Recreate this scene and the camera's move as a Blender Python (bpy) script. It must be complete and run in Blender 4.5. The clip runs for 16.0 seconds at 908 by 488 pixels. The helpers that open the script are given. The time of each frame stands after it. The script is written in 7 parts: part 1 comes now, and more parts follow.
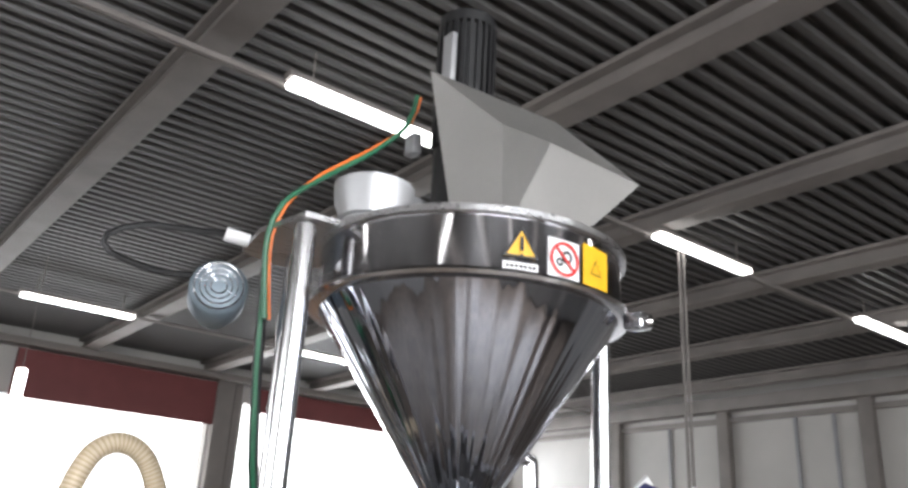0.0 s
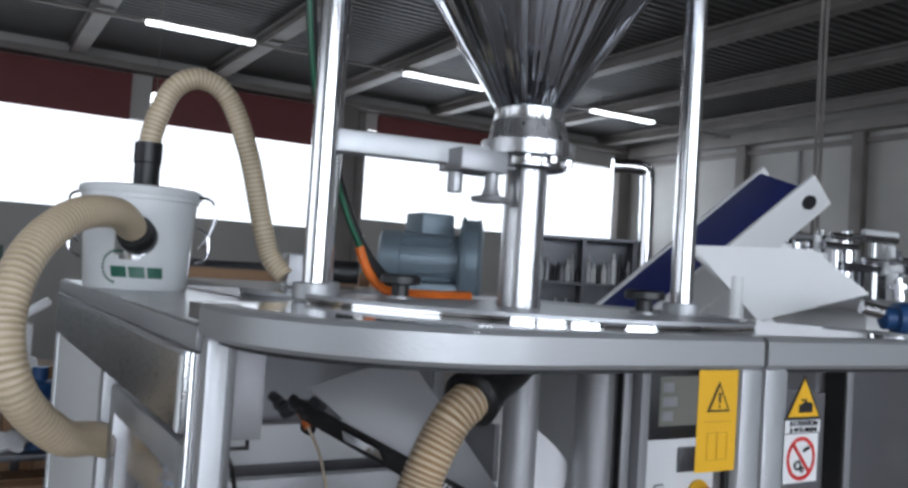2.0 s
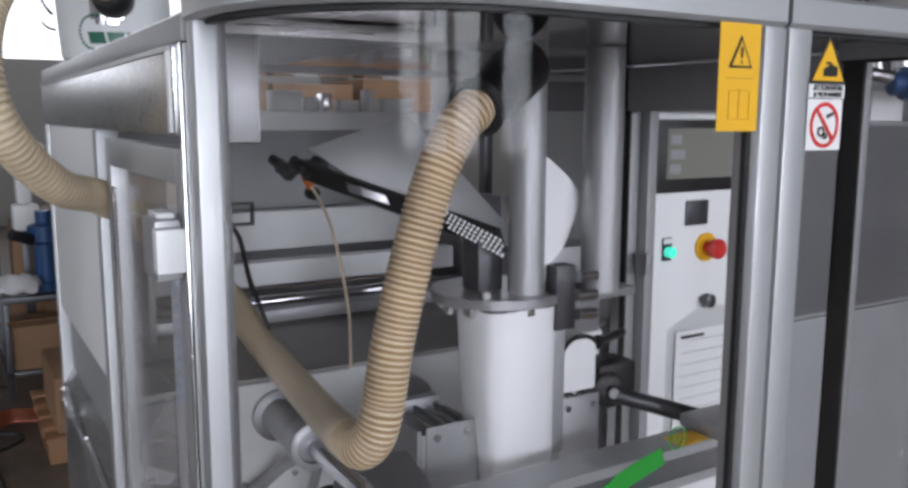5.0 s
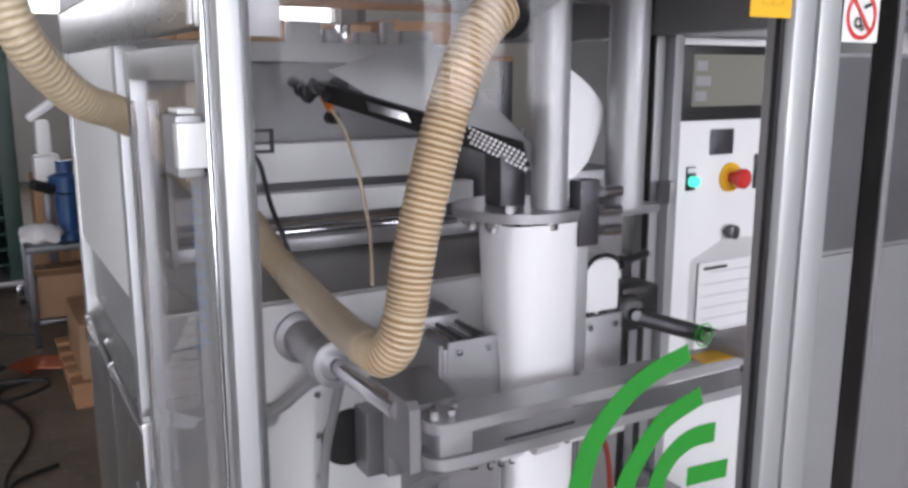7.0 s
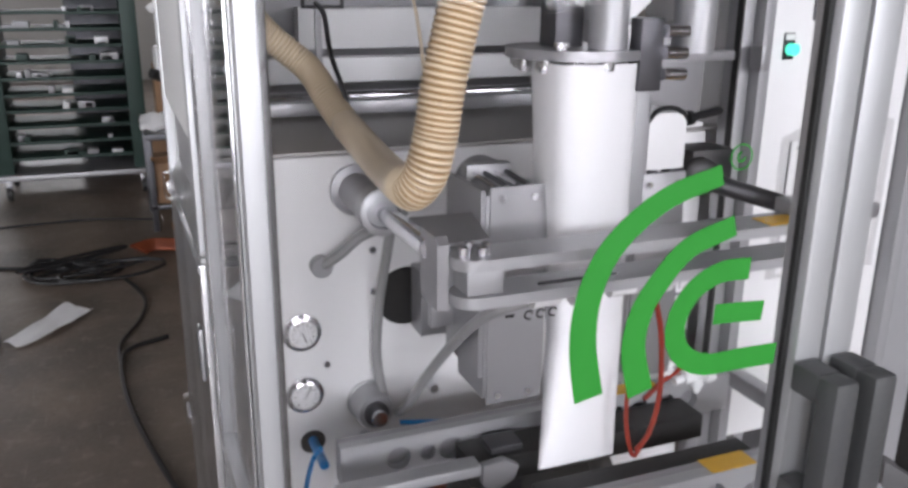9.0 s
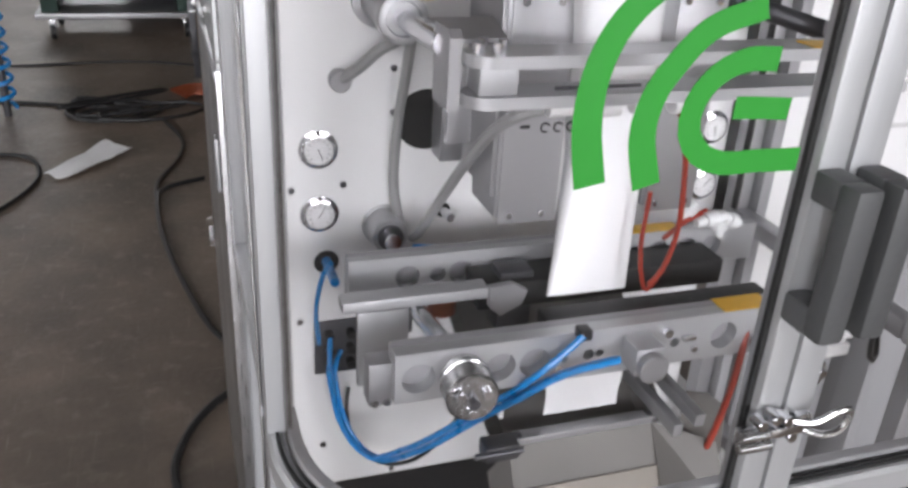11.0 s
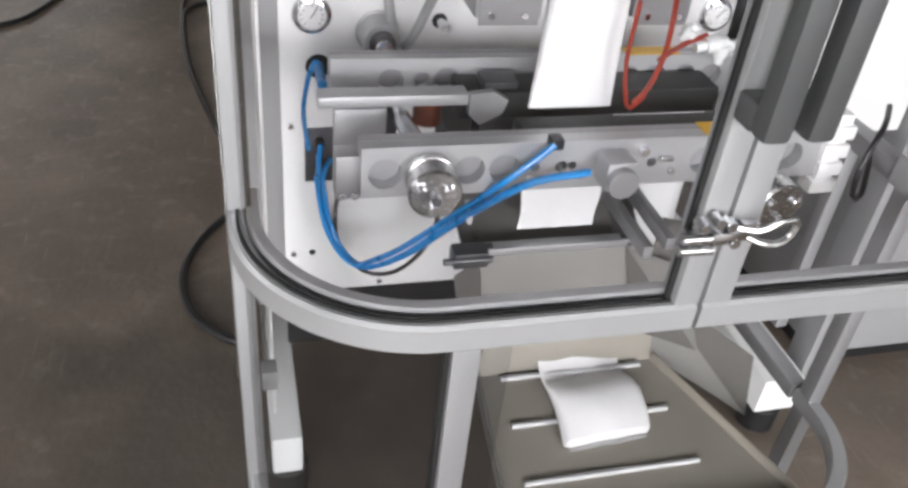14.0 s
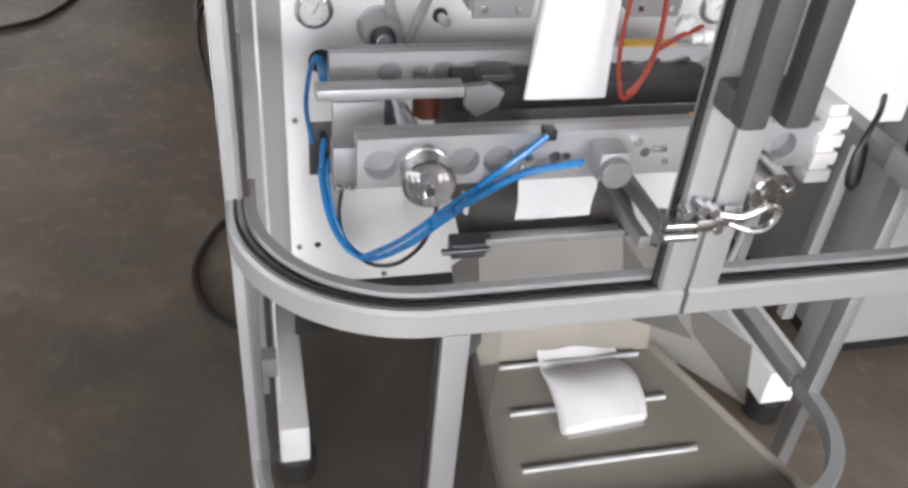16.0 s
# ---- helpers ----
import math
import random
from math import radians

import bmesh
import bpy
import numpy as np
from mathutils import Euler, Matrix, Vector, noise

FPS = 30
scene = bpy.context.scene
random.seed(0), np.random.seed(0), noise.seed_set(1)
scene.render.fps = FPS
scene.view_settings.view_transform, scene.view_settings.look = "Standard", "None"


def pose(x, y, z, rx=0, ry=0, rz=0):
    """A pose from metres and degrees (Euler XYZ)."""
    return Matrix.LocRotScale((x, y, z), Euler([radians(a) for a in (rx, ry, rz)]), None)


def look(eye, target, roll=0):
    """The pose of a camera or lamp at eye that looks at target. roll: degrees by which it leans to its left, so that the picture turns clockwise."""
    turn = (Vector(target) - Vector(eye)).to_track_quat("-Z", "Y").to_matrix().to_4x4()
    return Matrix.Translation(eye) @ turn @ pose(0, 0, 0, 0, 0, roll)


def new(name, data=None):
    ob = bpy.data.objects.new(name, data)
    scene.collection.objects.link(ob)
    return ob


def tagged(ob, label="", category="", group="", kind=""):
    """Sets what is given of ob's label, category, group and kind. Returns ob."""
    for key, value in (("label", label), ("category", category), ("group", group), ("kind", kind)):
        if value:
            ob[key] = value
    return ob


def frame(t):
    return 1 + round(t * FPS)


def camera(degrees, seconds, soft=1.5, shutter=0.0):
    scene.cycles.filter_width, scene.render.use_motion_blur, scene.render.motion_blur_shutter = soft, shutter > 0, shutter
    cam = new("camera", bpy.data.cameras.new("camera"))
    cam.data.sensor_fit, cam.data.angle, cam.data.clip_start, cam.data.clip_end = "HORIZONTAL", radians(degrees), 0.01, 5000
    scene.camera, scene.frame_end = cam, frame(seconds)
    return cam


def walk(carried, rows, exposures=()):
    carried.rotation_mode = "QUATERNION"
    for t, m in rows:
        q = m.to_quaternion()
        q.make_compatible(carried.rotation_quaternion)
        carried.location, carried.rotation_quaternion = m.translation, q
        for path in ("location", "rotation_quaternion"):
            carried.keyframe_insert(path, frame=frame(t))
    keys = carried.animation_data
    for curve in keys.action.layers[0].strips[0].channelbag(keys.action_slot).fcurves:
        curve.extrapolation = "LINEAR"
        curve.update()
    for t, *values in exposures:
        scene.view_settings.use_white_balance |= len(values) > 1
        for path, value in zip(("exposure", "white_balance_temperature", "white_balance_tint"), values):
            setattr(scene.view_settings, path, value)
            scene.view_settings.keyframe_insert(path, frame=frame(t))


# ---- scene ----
cam = camera(56.56, 16.0, soft=3.0)
ROWS = [  # seconds, eye, turn
    (0, 0.0084, 0.0035, 2.0933, 110.56, -2.93, -39.1),
    (0.5, 0.0355, 0.0078, 2.0686, 107.41, -3.7, -37.29),
    (1, 0.0805, 0.0257, 2.0247, 101.66, -4.19, -35.14),
    (1.5, 0.126, 0.0416, 1.9763, 96.37, -4.4, -33.56),
    (2, 0.152, 0.0545, 1.9375, 92.13, -3.65, -30.8),
    (2.5, 0.1614, 0.083, 1.8848, 87.58, -3.28, -30.57),
    (3, 0.1765, 0.0978, 1.8383, 84.29, -1.64, -30.9),
    (3.5, 0.1755, 0.0949, 1.8241, 83.07, -1, -31.11),
    (6, 0.163, 0.083, 1.7603, 80.11, 0.17, -30.76),
    (6.5, 0.1626, 0.0897, 1.7452, 79.3, 0.09, -30.32),
    (7, 0.1637, 0.0894, 1.7326, 78.58, -0.02, -29.95),
    (7.5, 0.166, 0.0812, 1.7233, 77.99, -0.16, -29.39),
    (8, 0.1944, 0.0779, 1.6926, 76.53, -0.6, -27.21),
    (8.5, 0.2278, 0.0742, 1.6635, 74.56, -0.11, -24),
    (11, 0.2911, 0.0654, 1.553, 64.16, -2.89, -17.84),
    (11.5, 0.3004, 0.0799, 1.5315, 61.29, -3.11, -17.6),
    (12, 0.332, 0.0587, 1.5103, 58.2, -5.43, -16.76),
    (12.5, 0.3519, 0.0387, 1.5105, 57.13, -5.66, -16.59),
    (13, 0.3611, 0.026, 1.5038, 56.1, -5.62, -15.84),
    (13.5, 0.3614, 0.02, 1.4946, 54.89, -5.24, -14.11),
    (14, 0.3657, 0.0117, 1.4983, 54.15, -5.21, -13.5),
    (14.5, 0.3669, 0.0105, 1.4997, 53.91, -4.9, -13.08),
    (15, 0.3726, 0.0058, 1.5007, 53.9, -4.67, -12.85),
    (15.5, 0.3785, -0.0095, 1.5041, 53.89, -4.42, -12.71),
    (16, 0.3884, -0.016, 1.5039, 53.91, -4.33, -12.6),
]
walk(cam, [(t, pose(*p)) for t, *p in ROWS], exposures=[(0.0, 0.33, 6350, 11), (1.0, -0.35, 6050, 10), (1.5, -0.66, 5950, 9), (2.0, -0.76, 5800, 9), (3.5, -0.74, 5850, 10), (6.0, -0.25, 6150, 14), (8.5, 0.03, 6280, 15), (11.0, 0.25, 6400, 13), (12.0, 0.36, 6450, 12), (14.0, 0.48, 6500, 11), (16.0, 0.46, 6500, 11)])

# ---- world, sun and window light ----
world = bpy.data.worlds.new("sky")
scene.world = world
world.use_nodes = True
wn = world.node_tree.nodes
sky = wn.new("ShaderNodeTexSky")
sky.sky_type, sky.sun_disc = "NISHITA", False
sky.sun_elevation, sky.sun_rotation = radians(42), radians(160)
wn["Background"].inputs["Strength"].default_value = 0.15
world.node_tree.links.new(sky.outputs["Color"], wn["Background"].inputs["Color"])


def area(name, eye, target, w, h, watts, colour=(1, 1, 1)):
    la = bpy.data.lights.new(name, "AREA")
    la.shape, la.size, la.size_y, la.energy, la.color = "RECTANGLE", w, h, watts, colour
    ob = new(name, la)
    ob.matrix_world = look(eye, target)
    return ob


sun = bpy.data.lights.new("sun", "SUN")
sun.energy, sun.angle, sun.color = 2.0, radians(0.6), (1.0, 0.95, 0.88)
new("sun", sun).matrix_world = look((0, 0, 20), (4.0, 9.0, 0))
# daylight standing in the window openings
area("window_light_far_a", (2.0, 15.3, 3.5), (2.0, 0, 2.0), 8.5, 1.4, 60, (0.95, 0.98, 1))
area("window_light_far_b", (10.4, 15.3, 3.9), (8, 0, 2.0), 6.6, 1.6, 200, (0.95, 0.98, 1))
# south windows are unseen, assumed and spaced to light the machine front
for wx, ww in ((-5.05, 1.9), (-2.55, 1.9), (-0.05, 1.9), (4.25, 2.5)):
    area("window_light_near", (wx, -7.75, 2.95), (wx * 0.6 + 0.4, 2, 1.0), ww, 3.2, 126 * ww, (0.97, 0.985, 1))
# added side fill in an unseen west window opening
area("west_fill_light", (-8.7, 2.0, 3.0), (1, 2, 1.0), 8.0, 2.6, 55, (0.97, 0.985, 1))


# ---- materials ----
def mat(name, colour, rough=0.5, metal=0.0, var=0.12, scale=6.0, bump=0.02, bump_scale=60.0, stretch=(1, 1, 1), rvar=0.12, colour2=None, stain=0.0, emit=None, glow=0.0, coat=0.0):
    m = bpy.data.materials.new(name)
    m.use_nodes = True
    n, l = m.node_tree.nodes, m.node_tree.links
    b = n["Principled BSDF"]
    b.inputs["Metallic"].default_value = metal
    b.inputs["Coat Weight"].default_value = coat
    tc = n.new("ShaderNodeTexCoord")
    mp = n.new("ShaderNodeMapping")
    mp.inputs["Scale"].default_value = stretch
    l.new(tc.outputs["Object"], mp.inputs["Vector"])
    big = n.new("ShaderNodeTexNoise")
    big.inputs["Scale"].default_value, big.inputs["Detail"].default_value = scale, 6
    fine = n.new("ShaderNodeTexNoise")
    fine.inputs["Scale"].default_value, fine.inputs["Detail"].default_value = bump_scale, 4
    l.new(mp.outputs["Vector"], big.inputs["Vector"])
    l.new(mp.outputs["Vector"], fine.inputs["Vector"])
    ramp = n.new("ShaderNodeMapRange")
    ramp.inputs["From Min"].default_value, ramp.inputs["From Max"].default_value = 0.3, 0.7
    l.new(big.outputs["Fac"], ramp.inputs["Value"])
    mix = n.new("ShaderNodeMix")
    mix.data_type = "RGBA"
    c2 = colour2 or tuple(max(0.0, c * (1 - var)) for c in colour)
    mix.inputs["A"].default_value, mix.inputs["B"].default_value = (*colour, 1), (*c2, 1)
    l.new(ramp.outputs["Result"], mix.inputs["Factor"])
    out = mix.outputs["Result"]
    if stain:
        spots = n.new("ShaderNodeTexNoise")
        spots.inputs["Scale"].default_value, spots.inputs["Detail"].default_value = scale * 0.23, 9
        l.new(mp.outputs["Vector"], spots.inputs["Vector"])
        rs = n.new("ShaderNodeMapRange")
        rs.inputs["From Min"].default_value, rs.inputs["From Max"].default_value = 0.52, 0.68
        rs.inputs["To Max"].default_value = stain
        l.new(spots.outputs["Fac"], rs.inputs["Value"])
        m2 = n.new("ShaderNodeMix")
        m2.data_type = "RGBA"
        m2.inputs["B"].default_value = (*[c * 0.35 for c in colour], 1)
        l.new(rs.outputs["Result"], m2.inputs["Factor"])
        l.new(out, m2.inputs["A"])
        out = m2.outputs["Result"]
    l.new(out, b.inputs["Base Color"])
    rr = n.new("ShaderNodeMapRange")
    rr.inputs["To Min"].default_value, rr.inputs["To Max"].default_value = max(0.02, rough - rvar), min(1, rough + rvar)
    l.new(fine.outputs["Fac"], rr.inputs["Value"])
    l.new(rr.outputs["Result"], b.inputs["Roughness"])
    if bump:
        bp = n.new("ShaderNodeBump")
        bp.inputs["Strength"].default_value, bp.inputs["Distance"].default_value = 0.5, bump
        l.new(fine.outputs["Fac"], bp.inputs["Height"])
        l.new(bp.outputs["Normal"], b.inputs["Normal"])
    if emit:
        b.inputs["Emission Color"].default_value, b.inputs["Emission Strength"].default_value = (*emit, 1), glow
    return m


def pane_mat(name, tint=(1, 1, 1), gloss=1.0):
    m = bpy.data.materials.new(name)
    m.use_nodes = True
    n, l = m.node_tree.nodes, m.node_tree.links
    n.remove(n["Principled BSDF"])
    clear, shine, lw, mx = n.new("ShaderNodeBsdfTransparent"), n.new("ShaderNodeBsdfGlossy"), n.new("ShaderNodeLayerWeight"), n.new("ShaderNodeMixShader")
    power, fr = n.new("ShaderNodeMath"), n.new("ShaderNodeMapRange")
    power.operation = "POWER"
    power.inputs[1].default_value = 4.0
    l.new(lw.outputs["Facing"], power.inputs[0])
    l.new(power.outputs["Value"], fr.inputs["Value"])
    fr.inputs["To Min"].default_value, fr.inputs["To Max"].default_value = 0.007, 0.65
    clear.inputs["Color"].default_value = (*tint, 1)
    shine.inputs["Roughness"].default_value = 0.03
    shine.inputs["Color"].default_value = (gloss, gloss, gloss, 1)
    l.new(fr.outputs["Result"], mx.inputs["Fac"])
    l.new(clear.outputs["BSDF"], mx.inputs[1])
    l.new(shine.outputs["BSDF"], mx.inputs[2])
    l.new(mx.outputs["Shader"], n["Material Output"].inputs["Surface"])
    return m


ALU = mat("anodised aluminium", (0.47, 0.475, 0.485), 0.46, 0.6, 0.08, 5, 0.0004, 300, (1, 1, 0.06))
ALU_H = mat("anodised aluminium rail", (0.48, 0.485, 0.495), 0.44, 0.6, 0.08, 5, 0.0004, 300, (0.06, 1, 1))
STEEL = mat("brushed stainless steel", (0.58, 0.58, 0.585), 0.30, 1.0, 0.15, 4, 0.0004, 260, (0.05, 1, 1))
STEEL_V = mat("brushed stainless steel upright", (0.52, 0.52, 0.53), 0.30, 1.0, 0.12, 4, 0.0004, 260, (1, 1, 0.05))
POLISH = mat("polished stainless steel", (0.60, 0.60, 0.625), 0.09, 1.0, 0.12, 5, 0.0, 60, (1, 1, 0.12), 0.05)
CHROME = mat("chromed steel", (0.70, 0.70, 0.72), 0.16, 1.0, 0.06, 8, 0.0002, 120)
MATT_STEEL = mat("matt grey steel sheet", (0.40, 0.40, 0.41), 0.42, 0.7, 0.12, 5, 0.0006, 160)
DARK_STEEL = mat("dark oiled steel", (0.12, 0.12, 0.13), 0.4, 0.8, 0.25, 10, 0.001, 120)
WHITE = mat("white painted sheet steel", (0.80, 0.80, 0.80), 0.38, 0.0, 0.05, 3, 0.0004, 200)
WHITE_MATT = mat("white film", (0.86, 0.86, 0.87), 0.45, 0.0, 0.05, 9, 0.002, 40)
GREY_BODY = mat("grey painted sheet", (0.33, 0.33, 0.34), 0.42, 0.1, 0.12, 4, 0.0006, 120)
MID_GREY = mat("smoke grey door sheet", (0.15, 0.15, 0.155), 0.35, 0.1, 0.2, 4, 0.0006, 120)
BLACK = mat("black plastic", (0.015, 0.015, 0.016), 0.42, 0.0, 0.3, 10, 0.0006, 150)
GASKET = mat("black rubber gasket", (0.012, 0.012, 0.012), 0.6, 0.0, 0.3, 10, 0.0006, 100)
GREY_PLASTIC = mat("grey plastic handle", (0.065, 0.066, 0.068), 0.5, 0.0, 0.2, 9, 0.0006, 200)
BUCKET = mat("white plastic bucket", (0.74, 0.75, 0.75), 0.35, 0.0, 0.06, 8, 0.0006, 60)
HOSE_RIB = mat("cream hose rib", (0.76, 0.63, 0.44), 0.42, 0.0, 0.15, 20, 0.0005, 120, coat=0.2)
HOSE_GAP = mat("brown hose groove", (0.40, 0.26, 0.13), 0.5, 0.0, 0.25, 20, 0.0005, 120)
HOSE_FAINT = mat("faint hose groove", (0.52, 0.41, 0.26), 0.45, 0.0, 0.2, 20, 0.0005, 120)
HOSE_PALE = mat("pale smooth hose", (0.66, 0.55, 0.40), 0.4, 0.0, 0.12, 16, 0.0005, 120, coat=0.2)
BLUE_AIR = mat("blue air tube", (0.008, 0.23, 0.60), 0.3, 0.0, 0.15, 20, 0.0003, 60)
RED_TUBE = mat("red rubber tube", (0.30, 0.035, 0.018), 0.4, 0.0, 0.2, 20, 0.0003, 60)
ORANGE = mat("orange cable", (0.75, 0.17, 0.02), 0.4, 0.0, 0.15, 20, 0.0003, 60)
GREEN_WIRE = mat("green cable", (0.015, 0.13, 0.06), 0.4, 0.0, 0.15, 20, 0.0003, 60)
GREY_TUBE = mat("grey flexible conduit", (0.30, 0.30, 0.30), 0.5, 0.0, 0.15, 20, 0.0006, 160)
YELLOW = mat("yellow sticker", (0.80, 0.45, 0.015), 0.42, 0.0, 0.06, 14, 0.0002, 60)
STICK_WHITE = mat("white sticker", (0.78, 0.78, 0.78), 0.42, 0.0, 0.05, 14, 0.0002, 60)
RED = mat("red print", (0.62, 0.03, 0.025), 0.42, 0.0, 0.08, 14, 0.0002, 60)
INK = mat("black print", (0.012, 0.012, 0.012), 0.5, 0.0, 0.1, 14, 0.0002, 60)
GREEN_VINYL = mat("green vinyl film", (0.010, 0.22, 0.014), 0.65, 0.0, 0.06, 10, 0.0002, 60)
DARK_GREEN = mat("dark green print", (0.01, 0.10, 0.06), 0.4, 0.0, 0.08, 14, 0.0002, 60)
MOTOR = mat("blue grey motor paint", (0.20, 0.25, 0.29), 0.42, 0.25, 0.12, 9, 0.001, 120)
MOTOR_BLUE = mat("blue motor paint", (0.02, 0.07, 0.20), 0.4, 0.1, 0.2, 9, 0.001, 120)
BELT_BLUE = mat("blue conveyor belt", (0.012, 0.022, 0.16), 0.5, 0.0, 0.2, 9, 0.0008, 100)
def rolled_sheet(name, colour, rough, cx, cy_):
    """Polished sheet rolled to a cone: slight waves that run from rim to neck."""
    m = mat(name, colour, rough, 1.0, 0.1, 5, 0.0, 60, (1, 1, 0.12), 0.03)
    n, l = m.node_tree.nodes, m.node_tree.links
    tc, mp, vm = n.new("ShaderNodeTexCoord"), n.new("ShaderNodeMapping"), n.new("ShaderNodeVectorMath")
    mp.inputs["Location"].default_value, mp.inputs["Scale"].default_value = (-cx, -cy_, 0), (1, 1, 0)
    vm.operation = "NORMALIZE"
    t, bp = n.new("ShaderNodeTexNoise"), n.new("ShaderNodeBump")
    t.inputs["Scale"].default_value, t.inputs["Detail"].default_value = 3.6, 2.0
    bp.inputs["Strength"].default_value, bp.inputs["Distance"].default_value = 0.7, 0.018
    l.new(tc.outputs["Object"], mp.inputs["Vector"])
    l.new(mp.outputs["Vector"], vm.inputs[0])
    l.new(vm.outputs["Vector"], t.inputs["Vector"])
    l.new(t.outputs["Fac"], bp.inputs["Height"])
    l.new(bp.outputs["Normal"], n["Principled BSDF"].inputs["Normal"])
    return m


CONE = rolled_sheet("polished rolled cone sheet", (0.36, 0.375, 0.42), 0.04, 0.81, 0.985)
FAINT = mat("faint grey print", (0.45, 0.45, 0.46), 0.5, bump=0)
FUNNEL = mat("dull grey funnel sheet", (0.44, 0.43, 0.41), 0.45, 0.45, 0.14, 5, 0.0005, 120)
TURNED = mat("turned steel", (0.55, 0.55, 0.55), 0.24, 1.0, 0.15, 8, 0.0, 200)
DISC = mat("polished plate", (0.78, 0.78, 0.79), 0.06, 1.0, 0.05, 4, 0.0, 120, rvar=0.03)
POST = mat("bright ground steel post", (0.74, 0.74, 0.75), 0.2, 1.0, 0.06, 8, 0.0002, 120, (1, 1, 0.05))
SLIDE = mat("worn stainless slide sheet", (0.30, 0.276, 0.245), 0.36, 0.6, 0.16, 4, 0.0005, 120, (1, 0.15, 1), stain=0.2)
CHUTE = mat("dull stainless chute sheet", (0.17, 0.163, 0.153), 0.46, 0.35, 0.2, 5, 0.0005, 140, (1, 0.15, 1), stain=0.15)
def concrete():
    """Worn floor: mottled, stained, with pale scuffs and fine scratches."""
    m = mat("worn grey workshop concrete", (0.225, 0.176, 0.138), 0.44, 0.0, 0.3, 2.4, 0.004, 45, rvar=0.2, colour2=(0.125, 0.099, 0.08), stain=0.55)
    n, l = m.node_tree.nodes, m.node_tree.links
    b = n["Principled BSDF"]
    last = b.inputs["Base Color"].links[0].from_socket
    tc = n.new("ShaderNodeTexCoord")
    for scale, stretch, lo, hi, amount, colour in ((1.7, (1, 1, 1), 0.47, 0.66, 0.55, (0.062, 0.052, 0.044)), (14, (1, 1, 1), 0.56, 0.70, 0.4, (0.29, 0.25, 0.215)), (9, (9, 0.5, 1), 0.64, 0.72, 0.35, (0.34, 0.30, 0.26)), (7, (0.5, 11, 1), 0.65, 0.73, 0.35, (0.34, 0.30, 0.26)), (110, (1, 1, 1), 0.62, 0.70, 0.3, (0.04, 0.034, 0.03))):
        mp, t, r, x = n.new("ShaderNodeMapping"), n.new("ShaderNodeTexNoise"), n.new("ShaderNodeMapRange"), n.new("ShaderNodeMix")
        mp.inputs["Scale"].default_value = stretch
        mp.inputs["Rotation"].default_value = (0, 0, 0.4)
        t.inputs["Scale"].default_value, t.inputs["Detail"].default_value = scale, 5
        r.inputs["From Min"].default_value, r.inputs["From Max"].default_value, r.inputs["To Max"].default_value = lo, hi, amount
        x.data_type = "RGBA"
        x.inputs["B"].default_value = (*colour, 1)
        l.new(tc.outputs["Object"], mp.inputs["Vector"])
        l.new(mp.outputs["Vector"], t.inputs["Vector"])
        l.new(t.outputs["Fac"], r.inputs["Value"])
        l.new(r.outputs["Result"], x.inputs["Factor"])
        l.new(last, x.inputs["A"])
        last = x.outputs["Result"]
    # ragged darker patch round the front of the machine
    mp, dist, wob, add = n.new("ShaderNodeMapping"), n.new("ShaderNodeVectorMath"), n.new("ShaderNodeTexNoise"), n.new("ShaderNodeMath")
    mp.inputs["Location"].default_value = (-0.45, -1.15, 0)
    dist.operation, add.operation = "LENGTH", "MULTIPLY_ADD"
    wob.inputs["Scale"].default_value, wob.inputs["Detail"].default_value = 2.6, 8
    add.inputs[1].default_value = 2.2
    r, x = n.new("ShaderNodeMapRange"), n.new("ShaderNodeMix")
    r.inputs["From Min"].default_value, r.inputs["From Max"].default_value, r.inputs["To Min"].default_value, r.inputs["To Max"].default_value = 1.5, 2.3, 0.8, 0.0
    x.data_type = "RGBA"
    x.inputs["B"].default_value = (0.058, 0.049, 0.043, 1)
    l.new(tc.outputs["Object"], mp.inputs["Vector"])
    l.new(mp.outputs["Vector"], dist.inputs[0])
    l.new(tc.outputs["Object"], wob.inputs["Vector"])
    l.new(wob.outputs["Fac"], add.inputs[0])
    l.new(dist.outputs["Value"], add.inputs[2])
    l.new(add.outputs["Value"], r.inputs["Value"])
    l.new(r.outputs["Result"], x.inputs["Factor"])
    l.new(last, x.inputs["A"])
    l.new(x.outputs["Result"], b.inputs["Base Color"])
    return m


CONCRETE = concrete()
# passes slightly less than GLASS
GUARD_PANE = pane_mat("lower guard acrylic pane", (0.90, 0.905, 0.91))
ROOF = mat("grey corrugated roof sheet", (0.100, 0.096, 0.093), 0.5, 0.15, 0.18, 1.6, 0.003, 30, (0.15, 1, 1), stain=0.2)
GIRDER = mat("grey weathered girder", (0.22, 0.198, 0.184), 0.6, 0.05, 0.2, 2.5, 0.003, 40, stain=0.3)
WALL = mat("cream painted wall panel", (0.47, 0.455, 0.43), 0.6, 0.0, 0.1, 1.4, 0.003, 30, stain=0.15)
MAROON = mat("maroon blind", (0.17, 0.045, 0.045), 0.7, 0.0, 0.15, 3, 0.003, 50)
CARD = mat("brown cardboard", (0.34, 0.20, 0.11), 0.7, 0.0, 0.2, 5, 0.001, 70)
WOOD = mat("pallet wood", (0.38, 0.20, 0.10), 0.65, 0.0, 0.3, 6, 0.002, 60, (0.2, 1, 1))
